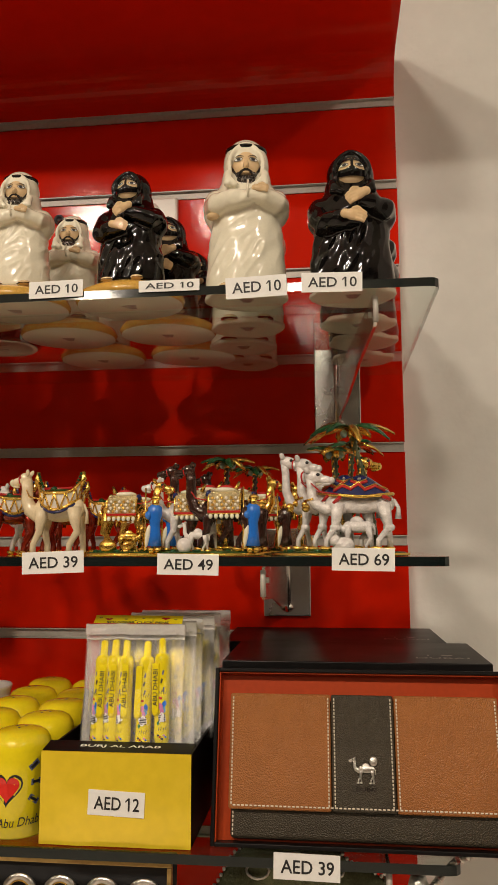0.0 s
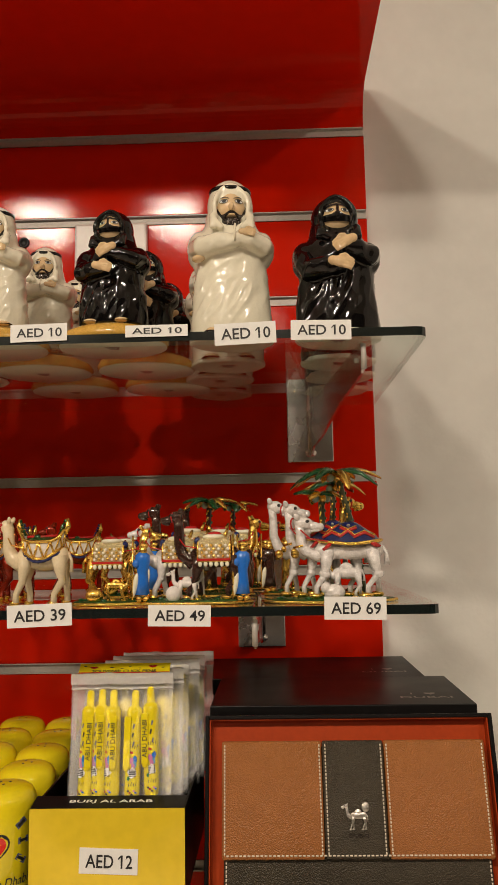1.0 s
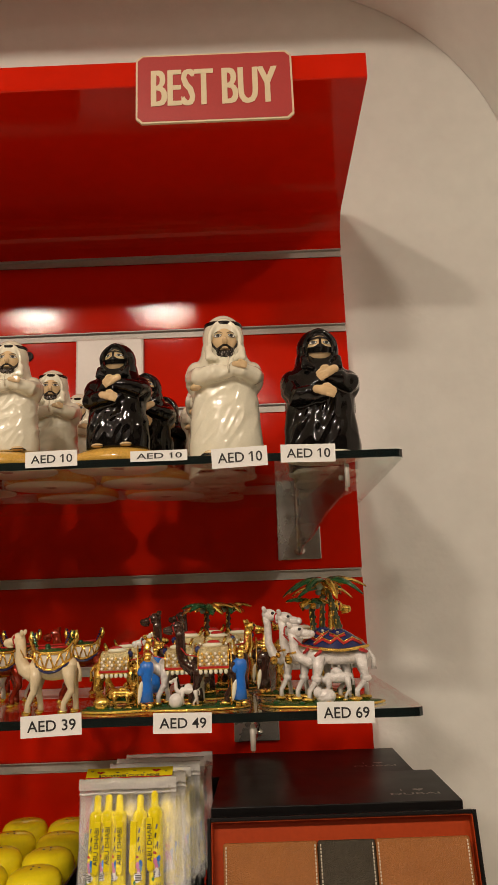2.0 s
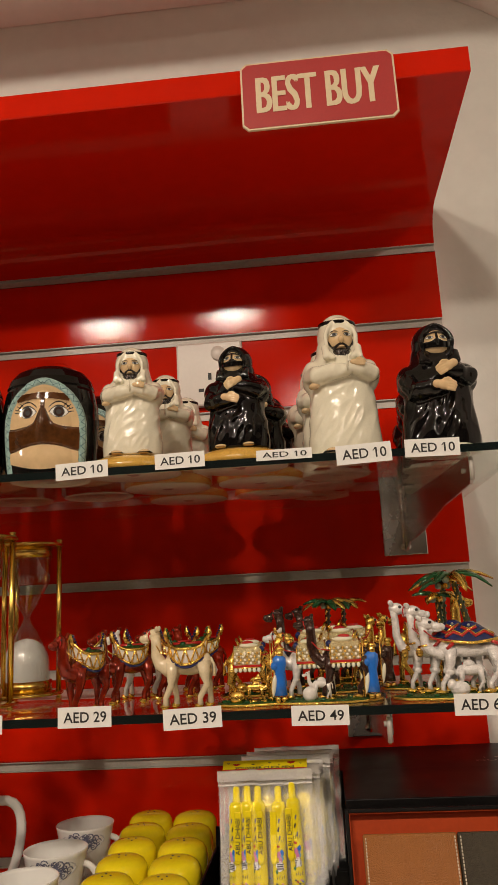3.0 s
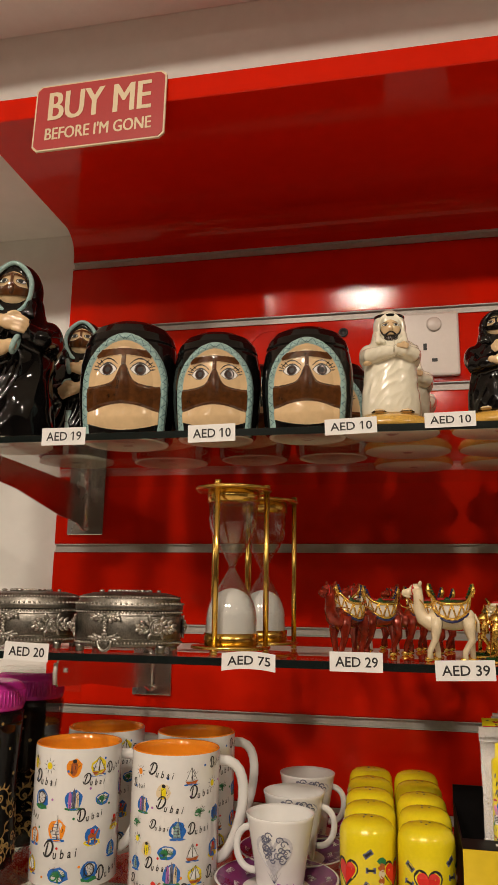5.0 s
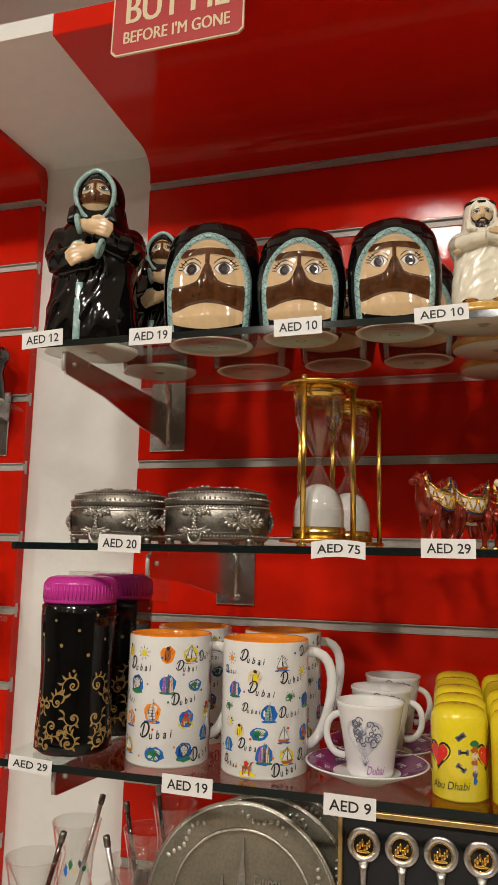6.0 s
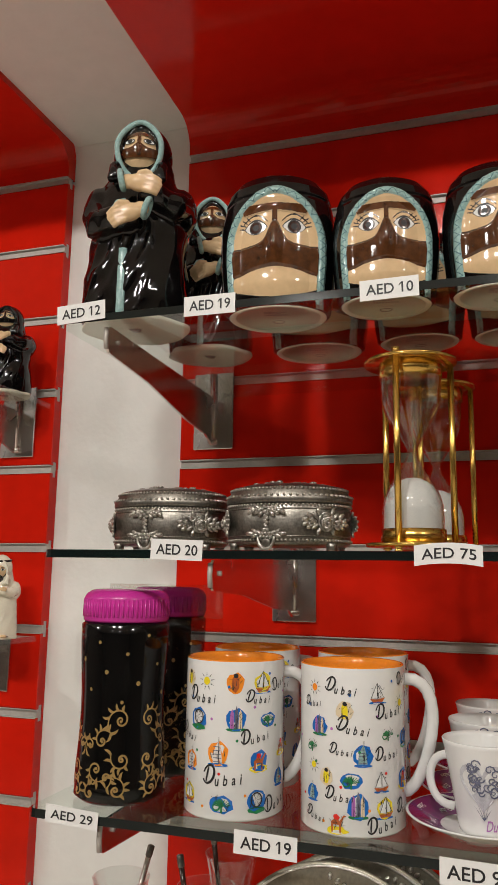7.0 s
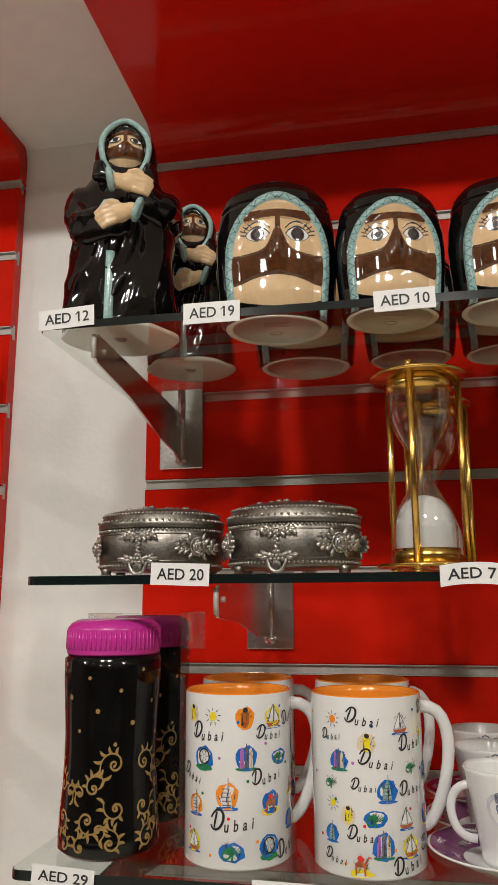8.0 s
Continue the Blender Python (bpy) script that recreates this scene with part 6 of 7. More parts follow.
def pen_packet():
    pk = thing("pen_packet", "clear plastic packet of five yellow printed pens", "pen packet", "pen packets")
    w, h = 0.0385, 0.096
    r = random.Random(21)
    s = Shape()
    for sg, y in ((0, -0.0085), (1, 0.0070)):
        rows = []
        for j in range(19):
            f = j / 18
            rows.append([((-w + 2 * w * k / 18) * (1 + 0.012 * math.sin(9 * f + sg)), y * math.sin(math.pi * min(max(k / 18, 0.04), 0.96)) ** 0.5 * (1 - f ** 3) + 0.0011 * noise.noise(Vector((k * 0.55, j * 0.6, 3 * sg))) * math.sin(math.pi * min(f + 0.1, 1)), h * 0.985 * f) for k in range(19)])
        s.grid(rows, FILM, False)
    f = part("film", s, pk, "crinkled clear film")
    f.visible_shadow = False
    # rolled white top of the bag
    s = Shape()
    rows = []
    for j in range(9):
        a = radians(-120 + 40 * j)
        rows.append([(-w - 0.0008 + (2 * w + 0.0016) * k / 20, -0.0012 + 0.0024 * math.cos(a) + 0.0006 * noise.noise(Vector((k * 0.5, j * 0.3, 1))), h * 0.945 + 0.0062 * math.sin(a) + 0.0010 * noise.noise(Vector((k * 0.35, 0, 7)))) for k in range(21)])
    s.grid(rows, BAGTOP, False)
    part("sealed_top", s, pk, "folded white plastic edge")
    for sx in (-1, 1):
        s = Shape()
        rows = [[(sx * (w - 0.0052 * c) + 0.0010 * noise.noise(Vector((j * 0.5, sx, 2))), -0.0050 * c - 0.0008 * noise.noise(Vector((j * 0.7, c, 5))), 0.002 + h * 0.92 * j / 14) for j in range(15)] for c in (0, 0.35, 0.7, 1)]
        s.grid(rows, BAGSIDE, False)
        sd = part("side_seam", s, pk, "wrinkled milky plastic")
        sd.visible_shadow = False
    s = Shape()
    s.box((-w * 0.97, 0.0072, 0.003), (w * 0.97, 0.0076, h * 0.90), BAGSIDE)
    part("back_film", s, pk, "milky plastic back").visible_shadow = False
    for j, (x, dz) in enumerate(((-0.0262, 0.0), (-0.0158, 0.0005), (-0.0056, 0.0), (0.0090, -0.0005), (0.0240, 0.0020))):
        lean = (1.5, 0.5, -0.5, 1.0, -1.5)[j]
        s = Shape()
        s.lathe([(0.0008, 0.0), (0.0020, 0.002), (0.0052, 0.006), (0.0058, 0.010), (0.0058, 0.050), (0.0060, 0.0635), (0.0060, 0.0665), (0.0048, 0.0690), (0.0030, 0.0700), (0.0028, 0.0800), (0.0014, 0.0815)], YELLOW, (0, 0, 0.003), 14)
        pen = part("pen", s, pk, "yellow click pen with printed barrel")
        pen.matrix_basis = pose(x, 0, dz, 0, lean, 0)
        cx = (0.0018, 0.0010, 0.0012, -0.0040, -0.0038)[j]
        s = Shape()
        s.box((cx - 0.0026, -0.0074, 0.030), (cx + 0.0026, -0.0058, 0.066), YELLOW, 0.0006)
        s.ell((cx, -0.0063, 0.030), (0.0024, 0.0010, 0.0025), YELLOW, seg=10, rings=6)
        cl = part("clip", s, pen)
        s = Shape()
        if j != 3:
            verts, faces = words("ABU DHABI", 0.0036, INK, 0.0265, bold=0.008)
            s.faces([(cx - z, -0.0076, 0.048 + q) for q, y, z in verts], faces, INK, False)
            part("lettering", s, cl, "black lettering reading ABU DHABI")
            s = Shape()
        R = 0.0060
        ox = (-0.0034, -0.0036, -0.0034, 0.0008, 0.0014)[j]
        for k in range(3):
            wrapped(s, [(-0.0008, -0.0016), (0.0004, -0.0018), (0.0012, 0.0014), (0.0, 0.0018)], (GREYBLUE, INK)[k % 2], R, ox + r.uniform(-0.001, 0.001), 0.0590 - 0.0062 * k)
        for zz in (0.0440, 0.0180):
            for k in range(4):
                u = ox - 0.0030 + 0.0018 * k
                wrapped(s, [(0, -0.0010), (0.0005, -0.0010), (0.0010, 0.0012 + 0.0008 * (k % 2)), (0.0004, 0.0012)], INK, R, u, zz + 0.0004 * (k % 2))
        for k, m in enumerate((CRIMSON, AZURE, PINK, SKYB, PINK)):
            wrapped(s, blob(0.0016, 0.0010 if k == 0 else 0.0024, 9, 0.25, k + j), m, R + 0.0001 * k, ox + (-0.0015, 0.0017, -0.0012, 0.0012, 0.0)[k], 0.0405 - (0, 0.0045, 0.0060, 0.0085, 0.0095)[k])
        wrapped(s, blob(0.0032, 0.0034, 12, 0.3, j), CARD, R + 0.0005, ox, 0.0265)
        for k in range(5):
            wrapped(s, [(-0.0026, -0.0003), (0.0026, -0.0006), (0.0024, 0.0002), (-0.0026, 0.0004)], INK, R + 0.0007, ox, 0.0290 - 0.0012 * k)
        wrapped(s, blob(0.0012, 0.0016, 9, 0.3, j + 9), GREEN, R + 0.0003, ox - 0.003, 0.0225)
        for k, m in enumerate((INK, CRIMSON, INK, PINK, AZURE)):
            wrapped(s, blob(0.0010, 0.0008, 8, 0.3, k), m, R + 0.0003, ox - 0.003 + 0.0015 * k, 0.0140 - 0.0012 * (k % 3))
        part("barrel_print", s, pen, "colourful print")
    return pk


pp = pen_packet()
pp.matrix_basis = pose(-0.1405, 0.5935, Z3 + 0.0540, -7)
for k in range(1, 6):
    copy_thing(pp, pose(-0.1405 + 0.0045 * k + 0.002 * (k % 2), 0.5935 + 0.0172 * k, Z3 + 0.0540 + 0.0006 * k, -6 + (k % 3), 0, 3 * (k % 2) - 2))


s = Shape()
hd = [[(x, y, z) for x in (-0.0355, 0.0355)] for y, z in ((0.0020, 0.0925), (0.0032, 0.0965), (0.0105, 0.1035), (0.0110, 0.1030), (0.0040, 0.0955))]
s.grid(hd, YELLOW, False, smooth=False)
hc0, hu = Vector((0, 0.0031, 0.0962)), Vector((0, 0.0073, 0.0070)).normalized()
hn = Vector((0, -0.0070, 0.0073)).normalized() * 0.0002
def on_card(poly, m, x, v, lift=1):
    s.faces([Vector((x + a, 0, 0)) + hc0 + hu * (v + b) + hn * lift for a, b in poly], [tuple(range(len(poly)))], m, False)
on_card([(-0.0354, 0), (0.0354, 0), (0.0354, 0.0012), (-0.0354, 0.0012)], CRIMSON, 0, 0.0001)
heart = [(0.0036 * math.sin(a) ** 3, 0.0016 * (13 * math.cos(a) - 5 * math.cos(2 * a) - 2 * math.cos(3 * a) - math.cos(4 * a)) / 16) for a in [k * math.pi / 12 for k in range(24)]]
for x, v, m, sc in ((0.022, 0.0068, CRIMSON, 1), (-0.024, 0.0058, CRIMSON, 0.9), (-0.010, 0.0058, INK, 0.45), (0.004, 0.0070, INK, 0.4), (-0.002, 0.0046, INK, 0.35), (0.030, 0.0056, INK, 0.35), (-0.031, 0.0072, INK, 0.4), (0.012, 0.0050, INK, 0.3)):
    on_card([(a * sc, b * sc) for a, b in heart], m, x, v, 1.6)
verts, faces = words("SOUVENIR CLICK PENS", 0.0026, INK, 0.050, bold=0.03)
s.faces([Vector((q, 0, 0)) + hc0 + hu * (0.0022 + z) + hn * 1.6 for q, y, z in verts], faces, INK, False)
part("header_card", s, pp, "yellow printed header card")


# ---- yellow shakers ----
def shaker(front):
    sk = thing("shaker", "glossy yellow ceramic shaker with heart and dash print" if front else "glossy yellow ceramic shaker with holes in the domed top", "shaker", "yellow shakers")
    R = 0.0235
    s = Shape()
    s.lathe([(0.001, 0), (R - 0.002, 0), (R, 0.002), (R, 0.060), (R - 0.0008, 0.0655), (R - 0.0035, 0.0700), (R - 0.008, 0.0725), (0.008, 0.0738), (0.001, 0.0740)], YELLOW, seg=36)
    body = part("body", s, sk)
    s = Shape()
    for a in range(3):
        s.lathe([(0.0010, 0), (0.0010, 0.0004), (0.0002, 0.0004)], DARK, (0.004 * math.cos(a * 2.1), 0.004 * math.sin(a * 2.1), 0.0738), 8)
    part("pour_holes", s, sk)
    if front:
        s = Shape()
        heart = [(math.sin(a) ** 3, (13 * math.cos(a) - 5 * math.cos(2 * a) - 2 * math.cos(3 * a) - math.cos(4 * a)) / 16) for a in [k * math.pi / 16 for k in range(32)]]
        for hx, hz in ((-0.014, 0.036), (0.030, 0.036)):
            wrapped(s, [(x * 0.0118, z * 0.0128) for x, z in heart], INK, R + 0.0002, hx, hz)
            wrapped(s, [(x * 0.0092, z * 0.0100) for x, z in heart], HEART, R + 0.0004, hx, hz)
        for k, (x, z, t) in enumerate(((0.006, 0.051, 35), (0.008, 0.039, 0), (0.006, 0.027, -35), (-0.029, 0.046, -40), (-0.030, 0.034, -10), (-0.028, 0.022, 20), (0.047, 0.046, 60), (0.047, 0.026, 70))):
            c, q = math.cos(radians(t)), math.sin(radians(t))
            for m, a, b, lift in ((GREYBLUE, 0.0042, 0.0022, 0.0002), (INK, 0.0030, 0.0010, 0.0004)):
                wrapped(s, [(x1 * c - z1 * q, x1 * q + z1 * c) for x1, z1 in ((-a, -b), (a, -b), (a, b), (-a, b))], m, R + lift, x, z)
        for k in range(7):
            wrapped(s, blob(0.0036 - 0.0003 * k, 0.0030, 10, 0.3, k), (GREEN, RUST, CREAM, RUST, CREAM, GREYBLUE, BLUE)[k], R + 0.0003, 0.0175, 0.046 - 0.0048 * k)
        put_words(s, "Abu Dhabi", 0.0062, INK, (-0.004, 0, 0.0125), 0.034, slant=0.3, turn=3, wrap=R + 0.0003)
        part("print", s, body, "red heart print with the words Abu Dhabi")
    return sk


fs = shaker(True)
fs.matrix_basis = pose(-0.2745, 0.600, Z3, 0, 0, -10)
copy_thing(fs, pose(-0.2260, 0.592, Z3, 0, 0, 35))
bs = shaker(False)
bs.matrix_basis = pose(-0.2750, 0.650, Z3, 0, 0, 15)
for k in range(1, 4):
    copy_thing(bs, pose(-0.2755 - 0.002 * k, 0.650 + 0.0492 * k, Z3, 0, 0, 40 * k))
for k in range(4):
    copy_thing(bs, pose(-0.2262 - 0.0022 * k, 0.643 + 0.0498 * k, Z3, 0, 0, 70 * k))


# ---- cups on saucers ----
def handle(s, m, r0, z_hi, z_lo, reach, rad, ang=0.0, taper=0.18):
    pts = []
    for k in range(15):
        f = k / 14
        a = math.pi * f
        x = r0 - 0.002 + reach * math.sin(a) ** 0.75 * (1 - taper * f)
        z = (z_hi + z_lo) / 2 + (z_hi - z_lo) / 2 * math.cos(a)
        pts.append((x * math.cos(radians(ang)), x * math.sin(radians(ang)), z))
    s.tube(pts, [rad] * 15, m, 10, flat=0.75)


def espresso_set(side, up=0.0):
    sc = thing("saucer", "white porcelain saucer with a purple printed band", "saucer", "saucers")
    s = Shape()
    s.lathe([(0.001, 0.0030), (0.019, 0.0026), (0.021, 0.0), (0.024, 0.0), (0.030, 0.0035), (0.0545, 0.0140), (0.0552, 0.0150), (0.0540, 0.0154), (0.0300, 0.0062), (0.022, 0.0042), (0.001, 0.0042)], PORC, seg=48)
    dish = part("dish", s, sc)
    s = Shape()
    s.lathe([(0.0300, 0.0065), (0.0530, 0.0152)], PURPLE, seg=48, caps=(False, False))
    band = part("purple_band", s, dish)
    s = Shape()
    for k in range(14):
        a = k * 360 / 14
        verts, faces = words("Dubai", 0.0045, CARD, 0.0125, slant=0.4)
        e = pose(0, 0, 0, 0, 0, a)
        s.faces([e @ Vector((x, -0.0415 + (0.0065 if k % 2 else -0.004) + z, 0.0113 + (-0.0023 if k % 2 else 0.0018) - 0.38 * z)) for x, y, z in verts], faces, CARD, False)
    part("lettering", s, band, "white words Dubai repeated")
    cp = thing("espresso_cup", "white porcelain espresso cup with grey-blue heart print and Dubai", "cup", "espresso cups")
    s = Shape()
    s.lathe([(0.001, 0.001), (0.0170, 0.001), (0.0180, 0.0), (0.0195, 0.0), (0.0205, 0.004), (0.0240, 0.028), (0.0298, 0.060), (0.0305, 0.0625), (0.0298, 0.0632), (0.0285, 0.060), (0.0225, 0.028), (0.0190, 0.006), (0.001, 0.0045)], PORC, seg=44)
    body = part("body", s, cp)
    s = Shape()
    handle(s, PORC, 0.0245, 0.050, 0.014, 0.019, 0.0032, side)
    part("handle", s, cp)
    def cone(x, z, lift=0.0003):
        r = 0.0200 + (0.0300 - 0.0200) * z / 0.061 + lift
        a = x / 0.026
        return (r * math.sin(a), -r * math.cos(a), z)
    s = Shape()
    heart = [(math.sin(a) ** 3 * 0.0165, (13 * math.cos(a) - 5 * math.cos(2 * a) - 2 * math.cos(3 * a) - math.cos(4 * a)) / 16 * 0.019) for a in [k * math.pi / 16 for k in range(32)]]
    r = random.Random(2)
    s.faces([cone(x * (1 + 30 * up) + 0.002, 0.036 + up + z * (1 - 30 * up), 0.0002) for x, z in heart], [tuple(range(32))], mat("pale_grey_print", (0.55, 0.55, 0.58), 0.15, var=0.25, scale=300), False)
    for k in range(60 if up else 26):
        a, q = r.uniform(0, 6.28), r.uniform(0.1, 0.95)
        hx, hz = 0.002 + 0.0125 * (1 + 30 * up) * q * math.cos(a), 0.038 + up + 0.0145 * (1 - 30 * up) * q * math.sin(a)
        out, back = swirl(hx, hz, r.uniform(0.002, 0.0042), 1.1, 1 if k % 2 else -1, 0.0005, 9)
        v = [cone(x, z, 0.0004) for x, z in out + back]
        s.faces(v, [(j, j + 1, 11 + j, 10 + j) for j in range(9)], GREYBLUE, False)
    for k in range(5):
        a = -0.9 + k * 0.45
        s.faces([cone(x, z, 0.0004) for x, z in ((0.002, 0.012), (0.0026, 0.012), (0.002 + 0.009 * math.sin(a), 0.020 + 0.003 * math.cos(a)))], [(0, 1, 2)], GREYBLUE, False)
    verts, faces = words("Dubai", 0.0075, LILAC, 0.019, slant=0.3)
    s.faces([cone(x + 0.013, 0.0085 + z, 0.0004) for x, y, z in verts], faces, LILAC, False)
    part("print", s, body, "grey-blue heart print and lilac word Dubai")
    return sc, cp


sc, cp = espresso_set(186)
sc.matrix_basis, cp.matrix_basis = pose(-0.355, 0.618, Z3), pose(-0.352, 0.618, Z3 + 0.0043, 0, 0, -8)
sd, cq = espresso_set(-6, 0.0125)
sd.matrix_basis, cq.matrix_basis = pose(-0.352, 0.700, Z3, 0, 0, 25), pose(-0.352, 0.700, Z3 + 0.0043, 0, 0, 6)
copy_thing(sd, pose(-0.350, 0.786, Z3, 0, 0, 50))
copy_thing(cq, pose(-0.350, 0.786, Z3 + 0.0043, 0, 0, 6))


# ---- tall mugs ----
def icon(s, kind, R, x, z, k, seed):
    """A small coloured travel picture on the mug."""
    def put(poly, m, lift):
        wrapped(s, [(px * k, pz * k) for px, pz in poly], m, R + lift, x, z)
    if kind == "sun":
        put(blob(0.0022, 0.0024, 12, 0.05, seed), ORANGE if seed % 2 else YELLOW, 0.0003)
        for j in range(9):
            a = j * 0.698 + 0.2
            c, q = math.cos(a), math.sin(a)
            put([(0.0032 * c - 0.0003 * q, 0.0032 * q + 0.0003 * c), (0.0032 * c + 0.0003 * q, 0.0032 * q - 0.0003 * c), (0.0056 * c, 0.0056 * q)], INK, 0.0003)
    elif kind == "towers":
        put(blob(0.0062, 0.0066, 14, 0.14, seed), BLUE, 0.0002)
        for dx, hh, m in ((-0.0026, 0.0062, LILAC), (0.0000, 0.0080, GREYBLUE), (0.0024, 0.0060, CREAM)):
            put([(dx - 0.0011, -0.0050), (dx + 0.0011, -0.0050), (dx + 0.0010, hh * 0.6), (dx, hh), (dx - 0.0010, hh * 0.55)], m, 0.0003)
            put([(dx - 0.0001, -0.0050), (dx + 0.0002, -0.0050), (dx + 0.0002, hh * 0.8)], INK, 0.0004)
        wrapped(s, [(px * k, pz * k - 0.0054 * k) for px, pz in blob(0.0060, 0.0011, 12, 0.1, seed)], GREEN, R + 0.0004, x, z)
    elif kind == "sail":
        put(blob(0.0060, 0.0064, 14, 0.12, seed), ORANGE if seed % 2 else BLUE, 0.0002)
        put([(-0.0030, -0.0050), (0.0026, -0.0050), (0.0018, 0.0010), (0.0004, 0.0066), (-0.0014, 0.0040), (-0.0028, -0.0004)], PEARL if seed % 2 else TEAL, 0.0003)
        for j in range(5):
            zz = -0.0042 + j * 0.0019
            put([(-0.0027, zz), (0.0022 - 0.0003 * j, zz), (0.0021 - 0.0003 * j, zz + 0.0004), (-0.0026, zz + 0.0004)], GREYBLUE, 0.0004)
        put([(0.0002, -0.0050), (0.0006, -0.0050), (0.0006, 0.0088), (0.0003, 0.0088)], INK, 0.0004)
        wrapped(s, [(px * k, pz * k - 0.0056 * k) for px, pz in blob(0.0058, 0.0010, 12, 0.1, seed)], BLUE, R + 0.0004, x, z)
    elif kind == "boat":
        if seed % 2:
            put(blob(0.0058, 0.0060, 12, 0.15, seed), YELLOW, 0.0002)
        put([(-0.0052, -0.0028), (-0.0034, -0.0050), (0.0034, -0.0050), (0.0056, -0.0022), (0.0, -0.0032)], RUST, 0.0004)
        put([(-0.0042, -0.0022), (-0.0002, -0.0026), (-0.0004, 0.0064)], CARD, 0.0004)
        put([(0.0006, -0.0024), (0.0042, -0.0018), (0.0006, 0.0050)], CARD, 0.0004)
        for a, b in (((-0.0044, -0.0024), (-0.0003, 0.0066)), ((0.0002, -0.0028), (0.0002, 0.0068)), ((0.0006, 0.0052), (0.0044, -0.0018))):
            put([(a[0] - 0.0002, a[1]), (a[0] + 0.0002, a[1]), (b[0] + 0.0002, b[1]), (b[0] - 0.0002, b[1])], INK, 0.0005)
        wrapped(s, [(px * k, pz * k - 0.0054 * k) for px, pz in blob(0.0062, 0.0008, 12, 0.2, seed)], BLUE, R + 0.0003, x, z)
    elif kind == "palm":
        if seed % 2:
            put(blob(0.0072, 0.0050, 14, 0.14, seed), BLUE, 0.0002)
        for j in range(9):
            a = math.pi * (j + 0.5) / 9
            c, q = math.cos(a), math.sin(a)
            put([(-0.0005 * q, -0.0012), (0.0005 * q, -0.0012), (0.0050 * c + 0.0006 * q, 0.0036 * q), (0.0056 * c, 0.0036 * q - 0.0006), (0.0050 * c - 0.0006 * q, 0.0036 * q - 0.0010)], GREEN, 0.0004)
        put([(-0.0006, -0.0045), (0.0006, -0.0045), (0.0004, -0.0010), (-0.0004, -0.0010)], GREEN, 0.0004)
        out, back = swirl(-0.0038 * k, -0.0008 * k, 0.0030 * k, 0.8, -1, 0.0005 * k, 12)
        stroke(s, (out, back), GREEN, R + 0.0005, x, z)
    elif kind == "wheel":
        put(blob(0.0064, 0.0068, 14, 0.12, seed), BLUE, 0.0002)
        n = 18
        for j in range(n):
            a, b = 2 * math.pi * j / n, 2 * math.pi * (j + 1) / n
            put([(0.0040 * math.cos(a), 0.0012 + 0.0044 * math.sin(a)), (0.0040 * math.cos(b), 0.0012 + 0.0044 * math.sin(b)), (0.0032 * math.cos(b), 0.0012 + 0.0036 * math.sin(b)), (0.0032 * math.cos(a), 0.0012 + 0.0036 * math.sin(a))], INK, 0.0004)
            if j % 3 == 0:
                put([(0, 0.0012), (0.0033 * math.cos(a), 0.0012 + 0.0037 * math.sin(a)), (0.0033 * math.cos(a + 0.12), 0.0012 + 0.0037 * math.sin(a + 0.12))], INK, 0.0005)
        wrapped(s, [(px * k, pz * k - 0.0048 * k) for px, pz in blob(0.0058, 0.0018, 12, 0.2, seed)], GREEN, R + 0.0005, x, z)
    elif kind == "camel":
        put(blob(0.0060, 0.0066, 14, 0.14, seed), BLUE, 0.0002) if seed % 2 else None
        wrapped(s, [(px * k, pz * k - 0.0042 * k) for px, pz in blob(0.0062, 0.0024, 12, 0.2, seed)], YELLOW, R + 0.0003, x, z)
        put([(-0.0034, -0.0052), (-0.0026, -0.0052), (-0.0022, -0.0010), (0.0012, -0.0010), (0.0014, -0.0052), (0.0022, -0.0052), (0.0026, 0.0002), (0.0042, 0.0034), (0.0056, 0.0038), (0.0040, 0.0046), (0.0030, 0.0032),
             (0.0014, 0.0010), (-0.0004, 0.0034), (-0.0024, 0.0014), (-0.0036, 0.0004)], RUST, 0.0004)
        wrapped(s, [(px * k - 0.0004 * k, pz * k + 0.0032 * k) for px, pz in blob(0.0018, 0.0016, 8, 0.2, seed)], HEART, R + 0.0005, x, z)
    elif kind == "falcon":
        put(blob(0.0058, 0.0064, 14, 0.14, seed), ORANGE if seed % 2 else CREAM, 0.0002)
        put(blob(0.0024, 0.0052, 12, 0.1, seed + 2), RUST if seed % 2 else YELLOW, 0.0004)
        put([(-0.0022, -0.0040), (-0.0012, -0.0040), (-0.0016, 0.0030)], INK, 0.0005)
        wrapped(s, [(px * k + 0.0002, pz * k + 0.0046 * k) for px, pz in blob(0.0016, 0.0015, 8, 0.1, seed)], INK, R + 0.0005, x, z)
    if kind != "sun":   # pen strokes of the sketch
        q = random.Random(seed * 7 + len(kind))
        for j in range(9):
            a, l = q.uniform(0, 3.14), q.uniform(0.0012, 0.0034)
            ox, oz = q.uniform(-0.0042, 0.0042), q.uniform(-0.0050, 0.0036)
            c, d = l * math.cos(a), l * math.sin(a)
            put([(ox - 0.00022, oz), (ox + 0.00022, oz), (ox + c + 0.00015, oz + d), (ox + c - 0.00015, oz + d)], INK, 0.0006)


